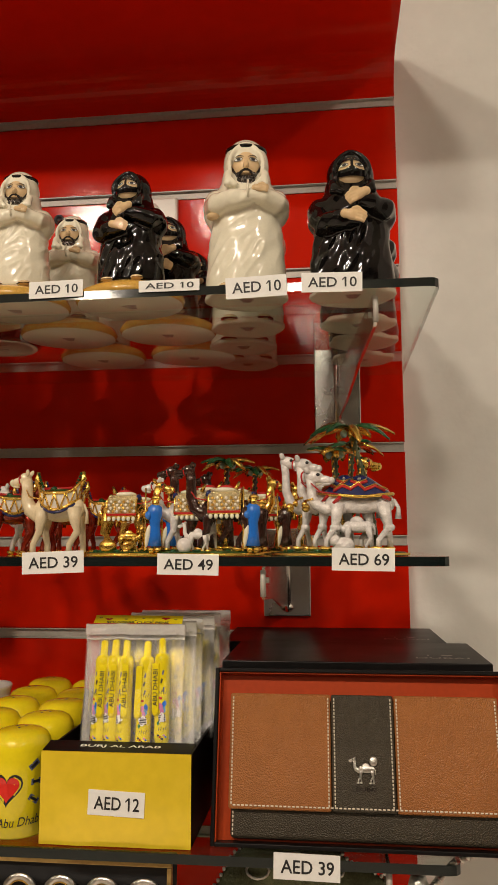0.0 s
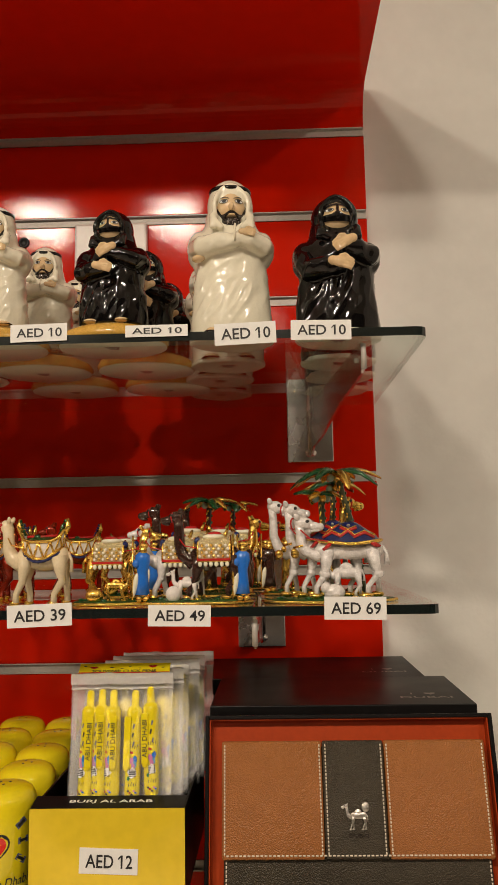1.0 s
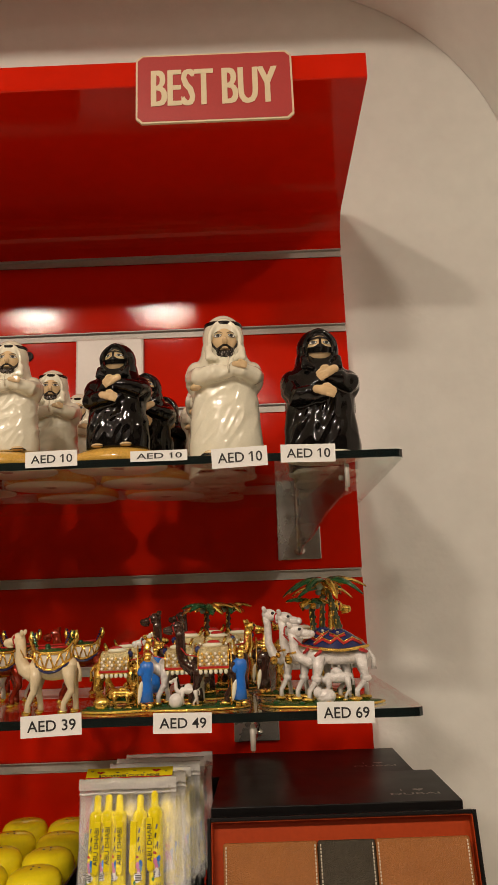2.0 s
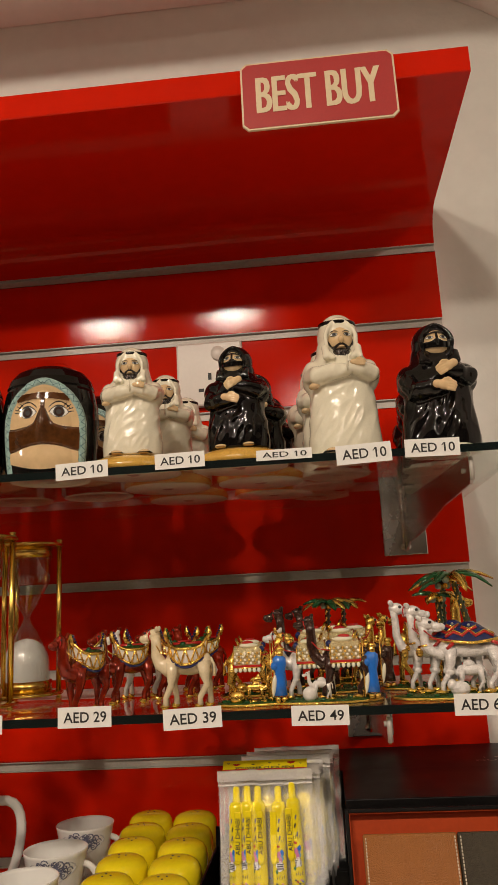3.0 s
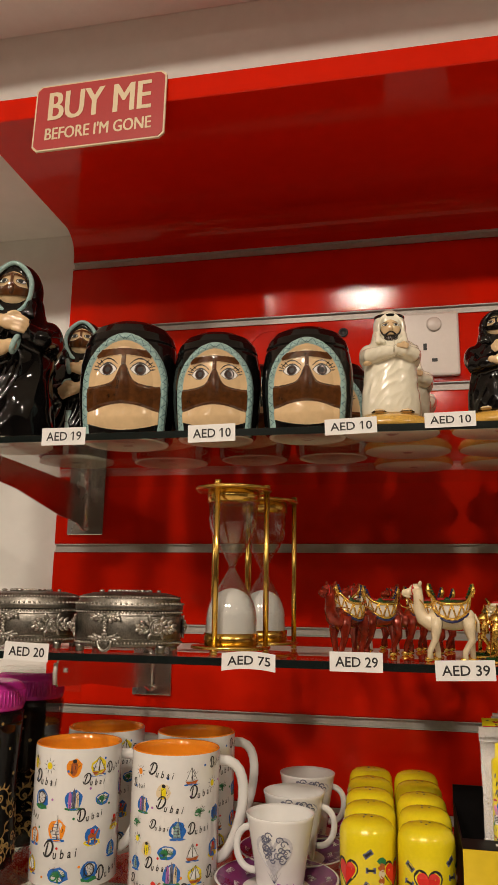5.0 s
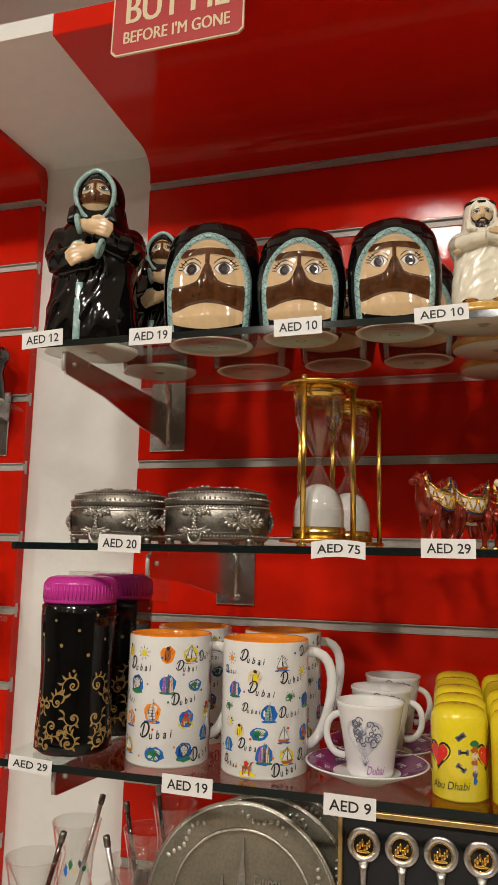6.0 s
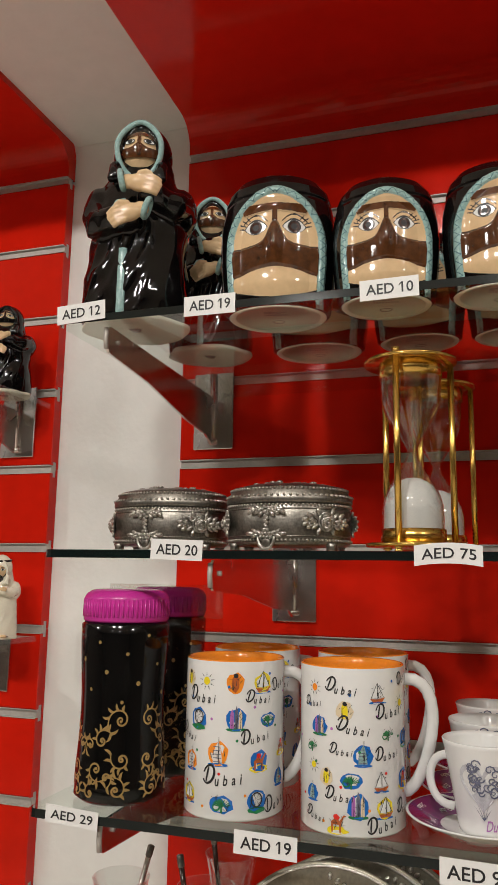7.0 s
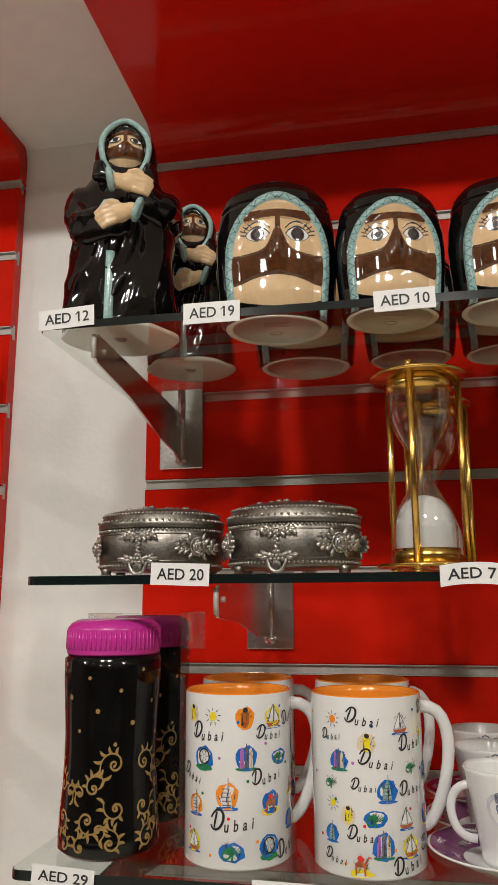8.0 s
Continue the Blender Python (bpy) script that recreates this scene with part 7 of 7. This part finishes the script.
def tall_mug(layout, label):
    mg = thing("tall_mug", label, "mug", "tall mugs")
    R, H = 0.0403, 0.1180
    s = Shape()
    s.lathe([(0.001, 0.0015), (0.034, 0.0015), (0.0355, 0), (R - 0.0015, 0.0), (R, 0.002), (R, H - 0.004), (R - 0.0002, H - 0.0010)], PORC, seg=56, caps=(True, False))
    body = part("body", s, mg, "white glazed outside")
    s = Shape()
    s.lathe([(R - 0.0002, H - 0.0010), (R - 0.0010, H), (R - 0.0026, H - 0.0010), (R - 0.0034, H - 0.006), (R - 0.0036, 0.006), (0.001, 0.005)], ORANGE, seg=56, caps=(False, True))
    part("inner_glaze", s, mg, "orange glazed inside and rim")
    s = Shape()
    handle(s, PORC, R, 0.106, 0.022, 0.034, 0.0048, 4, 0.62)
    part("handle", s, mg)
    for kind, x, z, k, seed in layout[0]:
        s = Shape()
        icon(s, kind, R, x, z * 0.935, k * 1.14, seed)
        part("picture", s, body, "small colourful travel picture")
    for x, z, size, turn in layout[1]:
        s = Shape()
        c, q = math.cos(radians(turn)), math.sin(radians(turn))
        def bent(pts):
            return [(u * c - v * q, u * q + v * c) for u, v in ((size * (a + 0.28 * b), size * b) for a, b in pts)]
        # a tall looped capital and small spaced letters
        stroke(s, ribbon(bent([(-0.98, 0.80), (-1.00, 0.5), (-1.02, 0.25), (-1.01, -0.02)]), size * 0.065), INK, R + 0.0004, x, z * 0.935)
        stroke(s, ribbon(bent([(-1.33 + 0.38 * math.cos(g), 0.40 + 0.52 * math.sin(g)) for g in [2.9 - 0.37 * k for k in range(16)]]), size * 0.075), INK, R + 0.00045, x + 0.42 * size * c, z * 0.935 + 0.42 * size * q)
        put_words(s, "ubai", size * 0.62, INK, (x + 0.44 * size * c, 0, z * 0.935 + 0.44 * size * q), size * 1.75, bold=0.012, slant=0.28, turn=turn, spacing=1.8, wrap=R + 0.0004)
        part("lettering", s, body, "black handwritten word Dubai")
    s = Shape()
    r = random.Random(len(layout[0]))
    for k in range(34):
        wrapped(s, blob(0.0011, 0.0011, 10, 0.05, k), (HEART, BLUE, GREEN, ORANGE, LILAC)[k % 5], R + 0.0003, -0.115 + 0.0069 * k, 0.006 + 0.104 * ((k * 0.618) % 1))
    part("dot_print", s, body, "small coloured dots")
    return mg


left_mug = ([("falcon", -0.043, 0.110, 0.9, 2), ("sun", -0.0235, 0.109, 1.15, 2), ("falcon", 0.0005, 0.108, 1.1, 1), ("boat", 0.0235, 0.108, 1.15, 1), ("wheel", -0.031, 0.078, 1.1, 3), ("towers", 0.0015, 0.079, 1.15, 1),
              ("palm", 0.029, 0.078, 0.95, 1), ("sail", -0.0125, 0.052, 1.25, 1), ("camel", 0.0205, 0.046, 1.1, 1), ("sail", -0.039, 0.044, 1.0, 3), ("boat", -0.041, 0.018, 1.05, 3), ("palm", -0.009, 0.013, 1.15, 3),
              ("wheel", 0.0185, 0.015, 1.1, 5), ("camel", 0.046, 0.055, 1.0, 2), ("sail", 0.042, 0.031, 0.9, 4), ("towers", 0.060, 0.085, 1.1, 3), ("boat", 0.066, 0.030, 1.1, 5), ("sun", 0.075, 0.10, 1.0, 3)],
             [(-0.0290, 0.0945, 0.0105, 2), (0.0190, 0.0945, 0.0085, 0), (-0.045, 0.064, 0.0085, -12), (0.0170, 0.0635, 0.0095, 12), (-0.0095, 0.0315, 0.0125, 6), (0.039, 0.011, 0.0105, 20), (0.043, 0.106, 0.0085, 25), (0.064, 0.058, 0.009, -6)])
right_mug = ([("sun", -0.0335, 0.109, 1.0, 3), ("boat", 0.0165, 0.106, 1.0, 2), ("falcon", -0.0085, 0.093, 0.95, 2), ("towers", -0.0290, 0.080, 0.95, 2), ("palm", 0.0255, 0.075, 0.85, 2), ("palm", -0.036, 0.064, 0.8, 2), ("sail", 0.0050, 0.060, 1.05, 2),
               ("sun", -0.0345, 0.050, 0.9, 2), ("falcon", -0.0230, 0.043, 0.85, 4), ("palm", -0.004, 0.041, 1.0, 5), ("boat", 0.0190, 0.040, 1.0, 4), ("towers", 0.0010, 0.023, 1.15, 4), ("camel", -0.0145, 0.0105, 1.1, 2),
               ("boat", 0.0225, 0.021, 1.05, 3), ("sail", -0.036, 0.029, 0.8, 2), ("sun", 0.040, 0.098, 1.0, 2), ("wheel", 0.046, 0.070, 0.9, 1), ("camel", 0.044, 0.040, 1.0, 3), ("palm", 0.066, 0.055, 1.0, 2)],
              [(-0.0120, 0.1085, 0.0095, -4), (0.0265, 0.0905, 0.0095, 10), (-0.0030, 0.0790, 0.0098, -6), (-0.0120, 0.0620, 0.0070, -2), (0.0245, 0.0590, 0.0085, 8), (-0.0135, 0.0285, 0.0085, 0), (0.0200, 0.0075, 0.0100, 14), (-0.036, 0.096, 0.0065, 6),
               (-0.034, 0.012, 0.0070, -6), (0.046, 0.116, 0.008, 20), (0.045, 0.018, 0.009, 4)])
ma = tall_mug(left_mug, "tall white mug, orange inside, printed with pictures and Dubai")
mb = tall_mug(right_mug, "tall white mug, orange inside, printed with sketches and Dubai")
ma.matrix_basis = pose(-0.5475, 0.619, Z3, 0, 0, 18)
mb.matrix_basis = pose(-0.4500, 0.617, Z3, 0, 0, 14)
copy_thing(ma, pose(-0.5560, 0.708, Z3, 0, 0, 18))
copy_thing(mb, pose(-0.4560, 0.706, Z3, 0, 0, 22))


# ---- flasks ----
def flask():
    fk = thing("vacuum_flask", "black vacuum flask with magenta lid and gold swirls", "flask", "vacuum flasks")
    R = 0.0362
    def rad(z):
        return R + 0.0014 * math.cos((z - 0.07) / 0.07 * math.pi) * -1 + 0.0004
    s = Shape()
    s.lathe([(0.001, 0.0), (R - 0.003, 0.0), (R - 0.001, 0.002)] + [(rad(0.004 + 0.0105 * k), 0.004 + 0.0105 * k) for k in range(14)] + [(R - 0.001, 0.1432), (0.001, 0.1432)], FLASK, seg=56)
    body = part("body", s, fk)
    s = Shape()
    s.lathe([(0.001, 0.1433), (R, 0.1433), (R + 0.0008, 0.1450), (R + 0.0008, 0.1622), (R + 0.0002, 0.1640), (R - 0.0022, 0.1672), (R - 0.006, 0.1694), (R - 0.010, 0.1702), (0.001, 0.1706)], MAGENTA, seg=56)
    lid = part("lid", s, fk, "magenta plastic screw lid")
    s = Shape()
    for k in range(60):
        a = 2 * math.pi * k / 60
        s.tube([((R + 0.0006) * math.cos(a), (R + 0.0006) * math.sin(a), 0.1475), ((R + 0.0002) * math.cos(a), (R + 0.0006) * math.sin(a), 0.1618)], 0.0011, MAGENTA, 5)
    part("grip_ribs", s, lid)
    s = Shape()
    R2 = R + 0.0021
    r = random.Random(8)
    for k in range(26):
        wrapped(s, blob(0.0015 + 0.0004 * (k % 3 == 0), 0.0015 + 0.0004 * (k % 3 == 0), 12, 0.02, k), GOLDINK, R2, -0.112 + 0.0092 * k + r.uniform(-0.004, 0.004), 0.078 + 0.062 * ((k * 0.618) % 1))
    for v in s.bm.verts:
        q = (rad(v.co.z) + 0.0003) / R2
        v.co.x, v.co.y = v.co.x * q, v.co.y * q
    part("dot_print", s, body, "gold dots")
    def frond(s, cx, cz, r0, start, turns, hd, leaves):
        """A tapering scroll with comma leaves along its outer arm."""
        pts = []
        for k in range(44):
            f = k / 43
            a, rr = radians(start) + hd * turns * 2 * math.pi * f, r0 * math.exp(-2.6 * f)
            pts.append((cx + rr * math.cos(a), cz + rr * math.sin(a)))
        stroke(s, ribbon(pts, 0.00085), GOLDINK, R2)
        e = pts[-1]
        wrapped(s, [(e[0] + 0.0013 * math.cos(j), e[1] + 0.0013 * math.sin(j)) for j in range(6)], GOLDINK, R2 + 0.0001, 0, 0)
        for j in range(leaves):
            k = 1 + int(13 * j / leaves)
            x, z = pts[k]
            l = (0.0052 + 0.26 * r0) * (1 - 0.40 * j / leaves)
            out = math.atan2(z - cz, x - cx) - hd * 1.30
            blade, back = [], []
            for i in range(7):
                f = i / 6
                a = out + hd * 0.85 * f
                wd = 0.0012 * math.sin(math.pi * (0.08 + 0.9 * f)) * (0.6 + f)
                px, pz = x + l * f * math.cos(a), z + l * f * math.sin(a)
                blade.append((px - wd * math.sin(a), pz + wd * math.cos(a)))
                back.append((px + wd * math.sin(a), pz - wd * math.cos(a)))
            stroke(s, (blade, back), GOLDINK, R2 + 0.0001)
    for g in range(5):
        cx, fl = -0.093 + 0.0465 * g, 1 if g % 2 else -1
        s = Shape()
        for dx, cz, r0, start, turns, hd, leaves in ((-0.010, 0.066, 0.0165, -60, 1.9, 1, 6), (0.006, 0.050, 0.0125, 150, 1.7, -1, 5), (-0.012, 0.036, 0.0125, 30, 1.8, -1, 5), (0.010, 0.028, 0.0140, 200, 1.8, 1, 6), (-0.008, 0.013, 0.0120, 80, 1.7, 1, 5), (0.015, 0.010, 0.0095, 120, 1.6, -1, 4), (0.018, 0.046, 0.0095, -40, 1.6, 1, 4), (0.001, 0.022, 0.0080, 250, 1.5, -1, 3)):
            frond(s, cx + fl * dx, cz, 0.82 * r0, start if fl > 0 else 180 - start, turns, hd * fl, leaves)
        for v in s.bm.verts:
            q = (rad(v.co.z) + 0.0003 + 0.4 * (math.hypot(v.co.x, v.co.y) - R2)) / math.hypot(v.co.x, v.co.y)
            v.co.x, v.co.y = v.co.x * q, v.co.y * q
        part("scroll_print", s, body, "gold printed scrollwork")
    return fk


f1 = flask()
f1.matrix_basis = pose(-0.6485, 0.616, Z3, 0, 0, 10)
copy_thing(f1, pose(-0.6480, 0.704, Z3 + 0.001, 0, 0, 40))
cb = thing("clear_box", "clear plastic packing box round the rear flask", "packaging", m=pose(-0.6480, 0.704, Z3))
for lo, hi in (((-0.0425, -0.0425, 0.0), (-0.0420, 0.0425, 0.174)), ((0.0420, -0.0425, 0.0), (0.0425, 0.0425, 0.174)), ((-0.0419, -0.0425, 0.0), (0.0419, -0.0420, 0.174)), ((-0.0419, -0.0419, 0.1735), (0.0419, 0.0425, 0.1740))):
    s = Shape()
    s.box(lo, hi, CLEAR)
    part("panel", s, cb).visible_shadow = False

# ---- bottom shelf ----
def tea_glass(n, m, lean):
    tg = thing("tea_glass", "small waisted tea glass with printed city sketch", "drinking glass", "tea glasses", m=m)
    prof = [(0.001, 0.0), (0.021, 0.0), (0.0225, 0.003), (0.0225, 0.02), (0.0185, 0.046), (0.0205, 0.074), (0.0265, 0.104), (0.0270, 0.1055), (0.0262, 0.1055), (0.0255, 0.104), (0.0111, 0.074), (0.0174, 0.046), (0.0212, 0.021), (0.0205, 0.007), (0.001, 0.006)]
    s = Shape()
    s.lathe(prof, TEAG, seg=36)
    part("glass_body", s, tg).visible_shadow = False
    s = Shape()
    for k in range(5):
        wrapped(s, blob(0.0022, 0.0055 - 0.0007 * k, 10, 0.3, k + n), (BLUE, GREEN, CREAM, GREYBLUE, GREEN)[k], 0.0212, -0.010 + 0.005 * k, 0.062 + 0.006 * (k % 2))
    part("print", s, tg, "small coloured print")
    return tg


for n, (x, y) in enumerate(((-0.675, 0.600), (-0.686, 0.702), (-0.6025, 0.708), (-0.580, 0.628), (-0.608, 0.795))):
    tea_glass(n, pose(x, y, Z4, 0, 0, 30 * n), 10)
    sp = thing("stirring_rod", "slim dark glitter stirring rod standing in a tea glass", "stirrer", "stirring rods", m=pose(x - 0.004, y, Z4 + 0.0075, 0, (16, 14, -10, -14, -14)[n], 20 * n) )
    s = Shape()
    s.tube([(0, 0, 0), (0, 0, 0.06), (0, 0, 0.118)], [0.0022, 0.0022, 0.0027], SILVER if n % 2 else UMBER, 8)
    part("rod", s, sp)
    s = Shape()
    s.lathe([(0.0028, 0.118), (0.0033, 0.119), (0.0033, 0.128), (0.001, 0.129)], PEWTER, seg=10)
    part("cap", s, sp)


def plate():
    pl = thing("souvenir_plate", "round antique pewter plate with skyline relief and Dubai lettering", "plate", "pewter plates")
    R = 0.089
    s = Shape()
    rows = [(0.001, 0.0), (0.060, 0.0), (0.0645, -0.003), (0.068, -0.0075), (0.086, -0.0095), (R, -0.009), (R + 0.0006, -0.008), (R - 0.001, -0.0065), (0.067, -0.004), (0.060, 0.003), (0.001, 0.003)]
    s.grid([[(r * math.cos(2 * math.pi * k / 72), y, r * math.sin(2 * math.pi * k / 72)) for k in range(72)] for r, y in rows], PLATEM)
    part("dish", s, pl)
    s = Shape()
    for k in range(90):
        a = 2 * math.pi * k / 90
        q = k % 15
        if q < 9:
            rr = 0.077 + 0.0035 * math.sin(q * 0.9)
            s.ell((rr * math.cos(a), -0.0092, rr * math.sin(a)), (0.0026, 0.0016, 0.0017), SILVER, (0, -math.degrees(a) + 40 * (q % 2), 0), 7, 4)
    part("rim_ornament", s, pl)
    s = Shape()
    for rr, w in ((0.0655, 0.0011), (0.0865, 0.0009)):
        s.tube([(rr * math.cos(2 * math.pi * k / 60), -0.0062 if rr < 0.07 else -0.0098, rr * math.sin(2 * math.pi * k / 60)) for k in range(60)], w, SILVER, 6, closed=True)
    part("rim_ring", s, pl)
    for x, w, h in ((-0.002, 0.0055, 0.078), (-0.020, 0.007, 0.046), (-0.034, 0.008, 0.020), (0.020, 0.0075, 0.040), (0.036, 0.005, 0.034), (-0.046, 0.006, 0.012), (0.010, 0.006, 0.024)):
        s = Shape()
        z0 = -0.020
        poly = [(x - w, z0), (x + w, z0), (x + w * 0.8, z0 + h * 0.5), (x + w * 0.35, z0 + h * 0.72), (x + 0.0004, z0 + h), (x - 0.0004, z0 + h), (x - w * 0.4, z0 + h * 0.66), (x - w * 0.85, z0 + h * 0.4)]
        s.prism(poly, -0.0030, 0.0002, SILVER, "y")
        part("skyline_relief", s, pl)
    s = Shape()
    put_words(s, "Dubai", 0.0095, SILVER, (0.021, -0.0008, 0.025), 0.024, bold=0.02)
    part("lettering", s, pl, "raised word Dubai")
    return pl


pl = plate()
pl.matrix_basis = pose(-0.462, 0.598, Z4 + 0.0875, -9)
copy_thing(pl, pose(-0.450, 0.622, Z4 + 0.0875, -9))
copy_thing(pl, pose(-0.441, 0.646, Z4 + 0.0875, -9))

sb = thing("spoon_case", "black velvet case of souvenir spoons with gold border", "display case", m=pose(-0.243, 0.586, Z4, -4))
s = Shape()
s.box((-0.134, 0.006, 0), (0.134, 0.022, 0.182), VELVET, 0.001)
part("tray", s, sb)
for lo, hi in (((-0.134, 0.0, 0.1775), (0.134, 0.0058, 0.182)), ((-0.134, 0.0, 0.0), (0.134, 0.0058, 0.0045)), ((-0.134, 0.0, 0.0047), (-0.1305, 0.0058, 0.1773)), ((0.1305, 0.0, 0.0047), (0.134, 0.0058, 0.1773))):
    s = Shape()
    s.box(lo, hi, GOLDINK, 0.0006)
    part("border", s, sb)
def spoon():
    sp = thing("souvenir_spoon", "silver souvenir spoon with gold medallion on velvet", "spoon", "souvenir spoons")
    s = Shape()
    rings = [(0.0005, -0.0006), (0.0095, -0.0006), (0.0097, -0.0018), (0.0138, -0.0014), (0.0142, 0.0), (0.0138, 0.001)]
    s.grid([[(r * math.cos(2 * math.pi * k / 32) * (1 + 0.02 * (k % 2) * (r > 0.012)), y, r * math.sin(2 * math.pi * k / 32)) for k in range(32)] for r, y in rings], SILVER)
    part("medallion", s, sp, "engraved silver ring")
    s = Shape()
    s.grid([[(r * math.cos(2 * math.pi * k / 24), y, r * math.sin(2 * math.pi * k / 24)) for k in range(24)] for r, y in ((0.0088, -0.0008), (0.0086, -0.0010), (0.0003, -0.0011))], VELVET)
    s.tube([(0.0089 * math.cos(2 * math.pi * k / 24), -0.0012, 0.0089 * math.sin(2 * math.pi * k / 24)) for k in range(24)], 0.0006, GOLD, 5, closed=True)
    for k in range(6):
        s.ell((-0.005 + 0.002 * k, -0.0014, -0.0028 + 0.0022 * (k % 3)), (0.0013, 0.0007, 0.0034), GOLD, seg=7, rings=5)
    s.ell((0, -0.0014, -0.0052), (0.0062, 0.0008, 0.0014), GOLD, seg=10, rings=5)
    part("gold_centre", s, sp, "gold relief on black")
    s = Shape()
    s.tube([(0, -0.001, -0.0135), (0, -0.0018, -0.020), (0, -0.0012, -0.040), (0, -0.001, -0.075)], [0.0045, 0.0030, 0.0018, 0.0016], SILVER, 8, flat=0.5)
    s.ell((0, -0.001, -0.092), (0.010, 0.0022, 0.018), SILVER)
    part("handle_and_bowl", s, sp)
    return sp
sp0 = spoon()
for k in range(8):
    m = pose(-0.243, 0.586, Z4, -4) @ pose(-0.1125 + 0.0322 * k, 0.0048, 0.1545)
    if k == 0:
        sp0.matrix_basis = m
    else:
        copy_thing(sp0, m)

bp = thing("scalloped_dish", "dark green bronze dish with beaded scalloped edge", "dish", m=pose(-0.018, 0.640, Z4 + 0.0945, -12))
s = Shape()
s.grid([[(r * (1 + 0.045 * math.cos(9 * 2 * math.pi * k / 72) * (r / 0.09)) * math.cos(2 * math.pi * k / 72), y, r * (1 + 0.045 * math.cos(9 * 2 * math.pi * k / 72) * (r / 0.09)) * math.sin(2 * math.pi * k / 72)) for k in range(72)] for r, y in ((0.001, 0.0), (0.05, 0.0), (0.062, -0.006), (0.086, -0.010), (0.088, -0.009), (0.062, -0.002), (0.05, 0.004), (0.001, 0.004))], BRONZE)
part("dish_body", s, bp)
s = Shape()
for k in range(120):
    a = 2 * math.pi * k / 120
    r = 0.0885 * (1 + 0.045 * math.cos(9 * a))
    s.ell((r * math.cos(a), -0.0105, r * math.sin(a)), (0.0016, 0.0016, 0.0016), SILVER, seg=6, rings=4)
part("beaded_edge", s, bp)
for k in range(7):
    s = Shape()
    a = radians(20 + 24 * k)
    s.tube([(0.072 * math.cos(a) + 0.009 * math.cos(b * math.pi / 6), -0.0095, 0.072 * math.sin(a) + 0.006 * math.sin(b * math.pi / 6)) for b in range(12)], 0.0011, SILVER, 6, closed=True)
    part("rim_scroll", s, bp)

ro = thing("rope_ornament", "silver ornament with a twisted rope loop", "ornament", m=pose(0.072, 0.615, Z4))
s = Shape()
s.lathe([(0.001, 0), (0.016, 0), (0.018, 0.004), (0.008, 0.03), (0.007, 0.12), (0.011, 0.155), (0.006, 0.172), (0.001, 0.174)], SILVER, seg=24)
part("stem", s, ro)
for q in range(3):
    s = Shape()
    pts = []
    for k in range(70):
        f = k / 69
        a = f * 40 + q * 2.094
        cx, cz = 0.006 + 0.075 * f, 0.150 + 0.042 * math.sin(math.pi * (0.08 + 0.72 * f))
        pts.append((cx + 0.0028 * math.sin(a) * 0.5, 0.0028 * math.cos(a), cz + 0.0028 * math.sin(a)))
    s.tube(pts, 0.0019, SILVER, 6)
    part("rope_strand", s, ro)

# ---- neighbouring bay ----
copy_thing(w1, pose(-0.932, 0.805, 1.692, 0, 0, 20))
solid("robed_figurine", robed(0.100, 0.050, "white"), man + " in the next bay", "figurine", pose(-0.9135, 0.800, 1.391, 0, 0, 25), G)
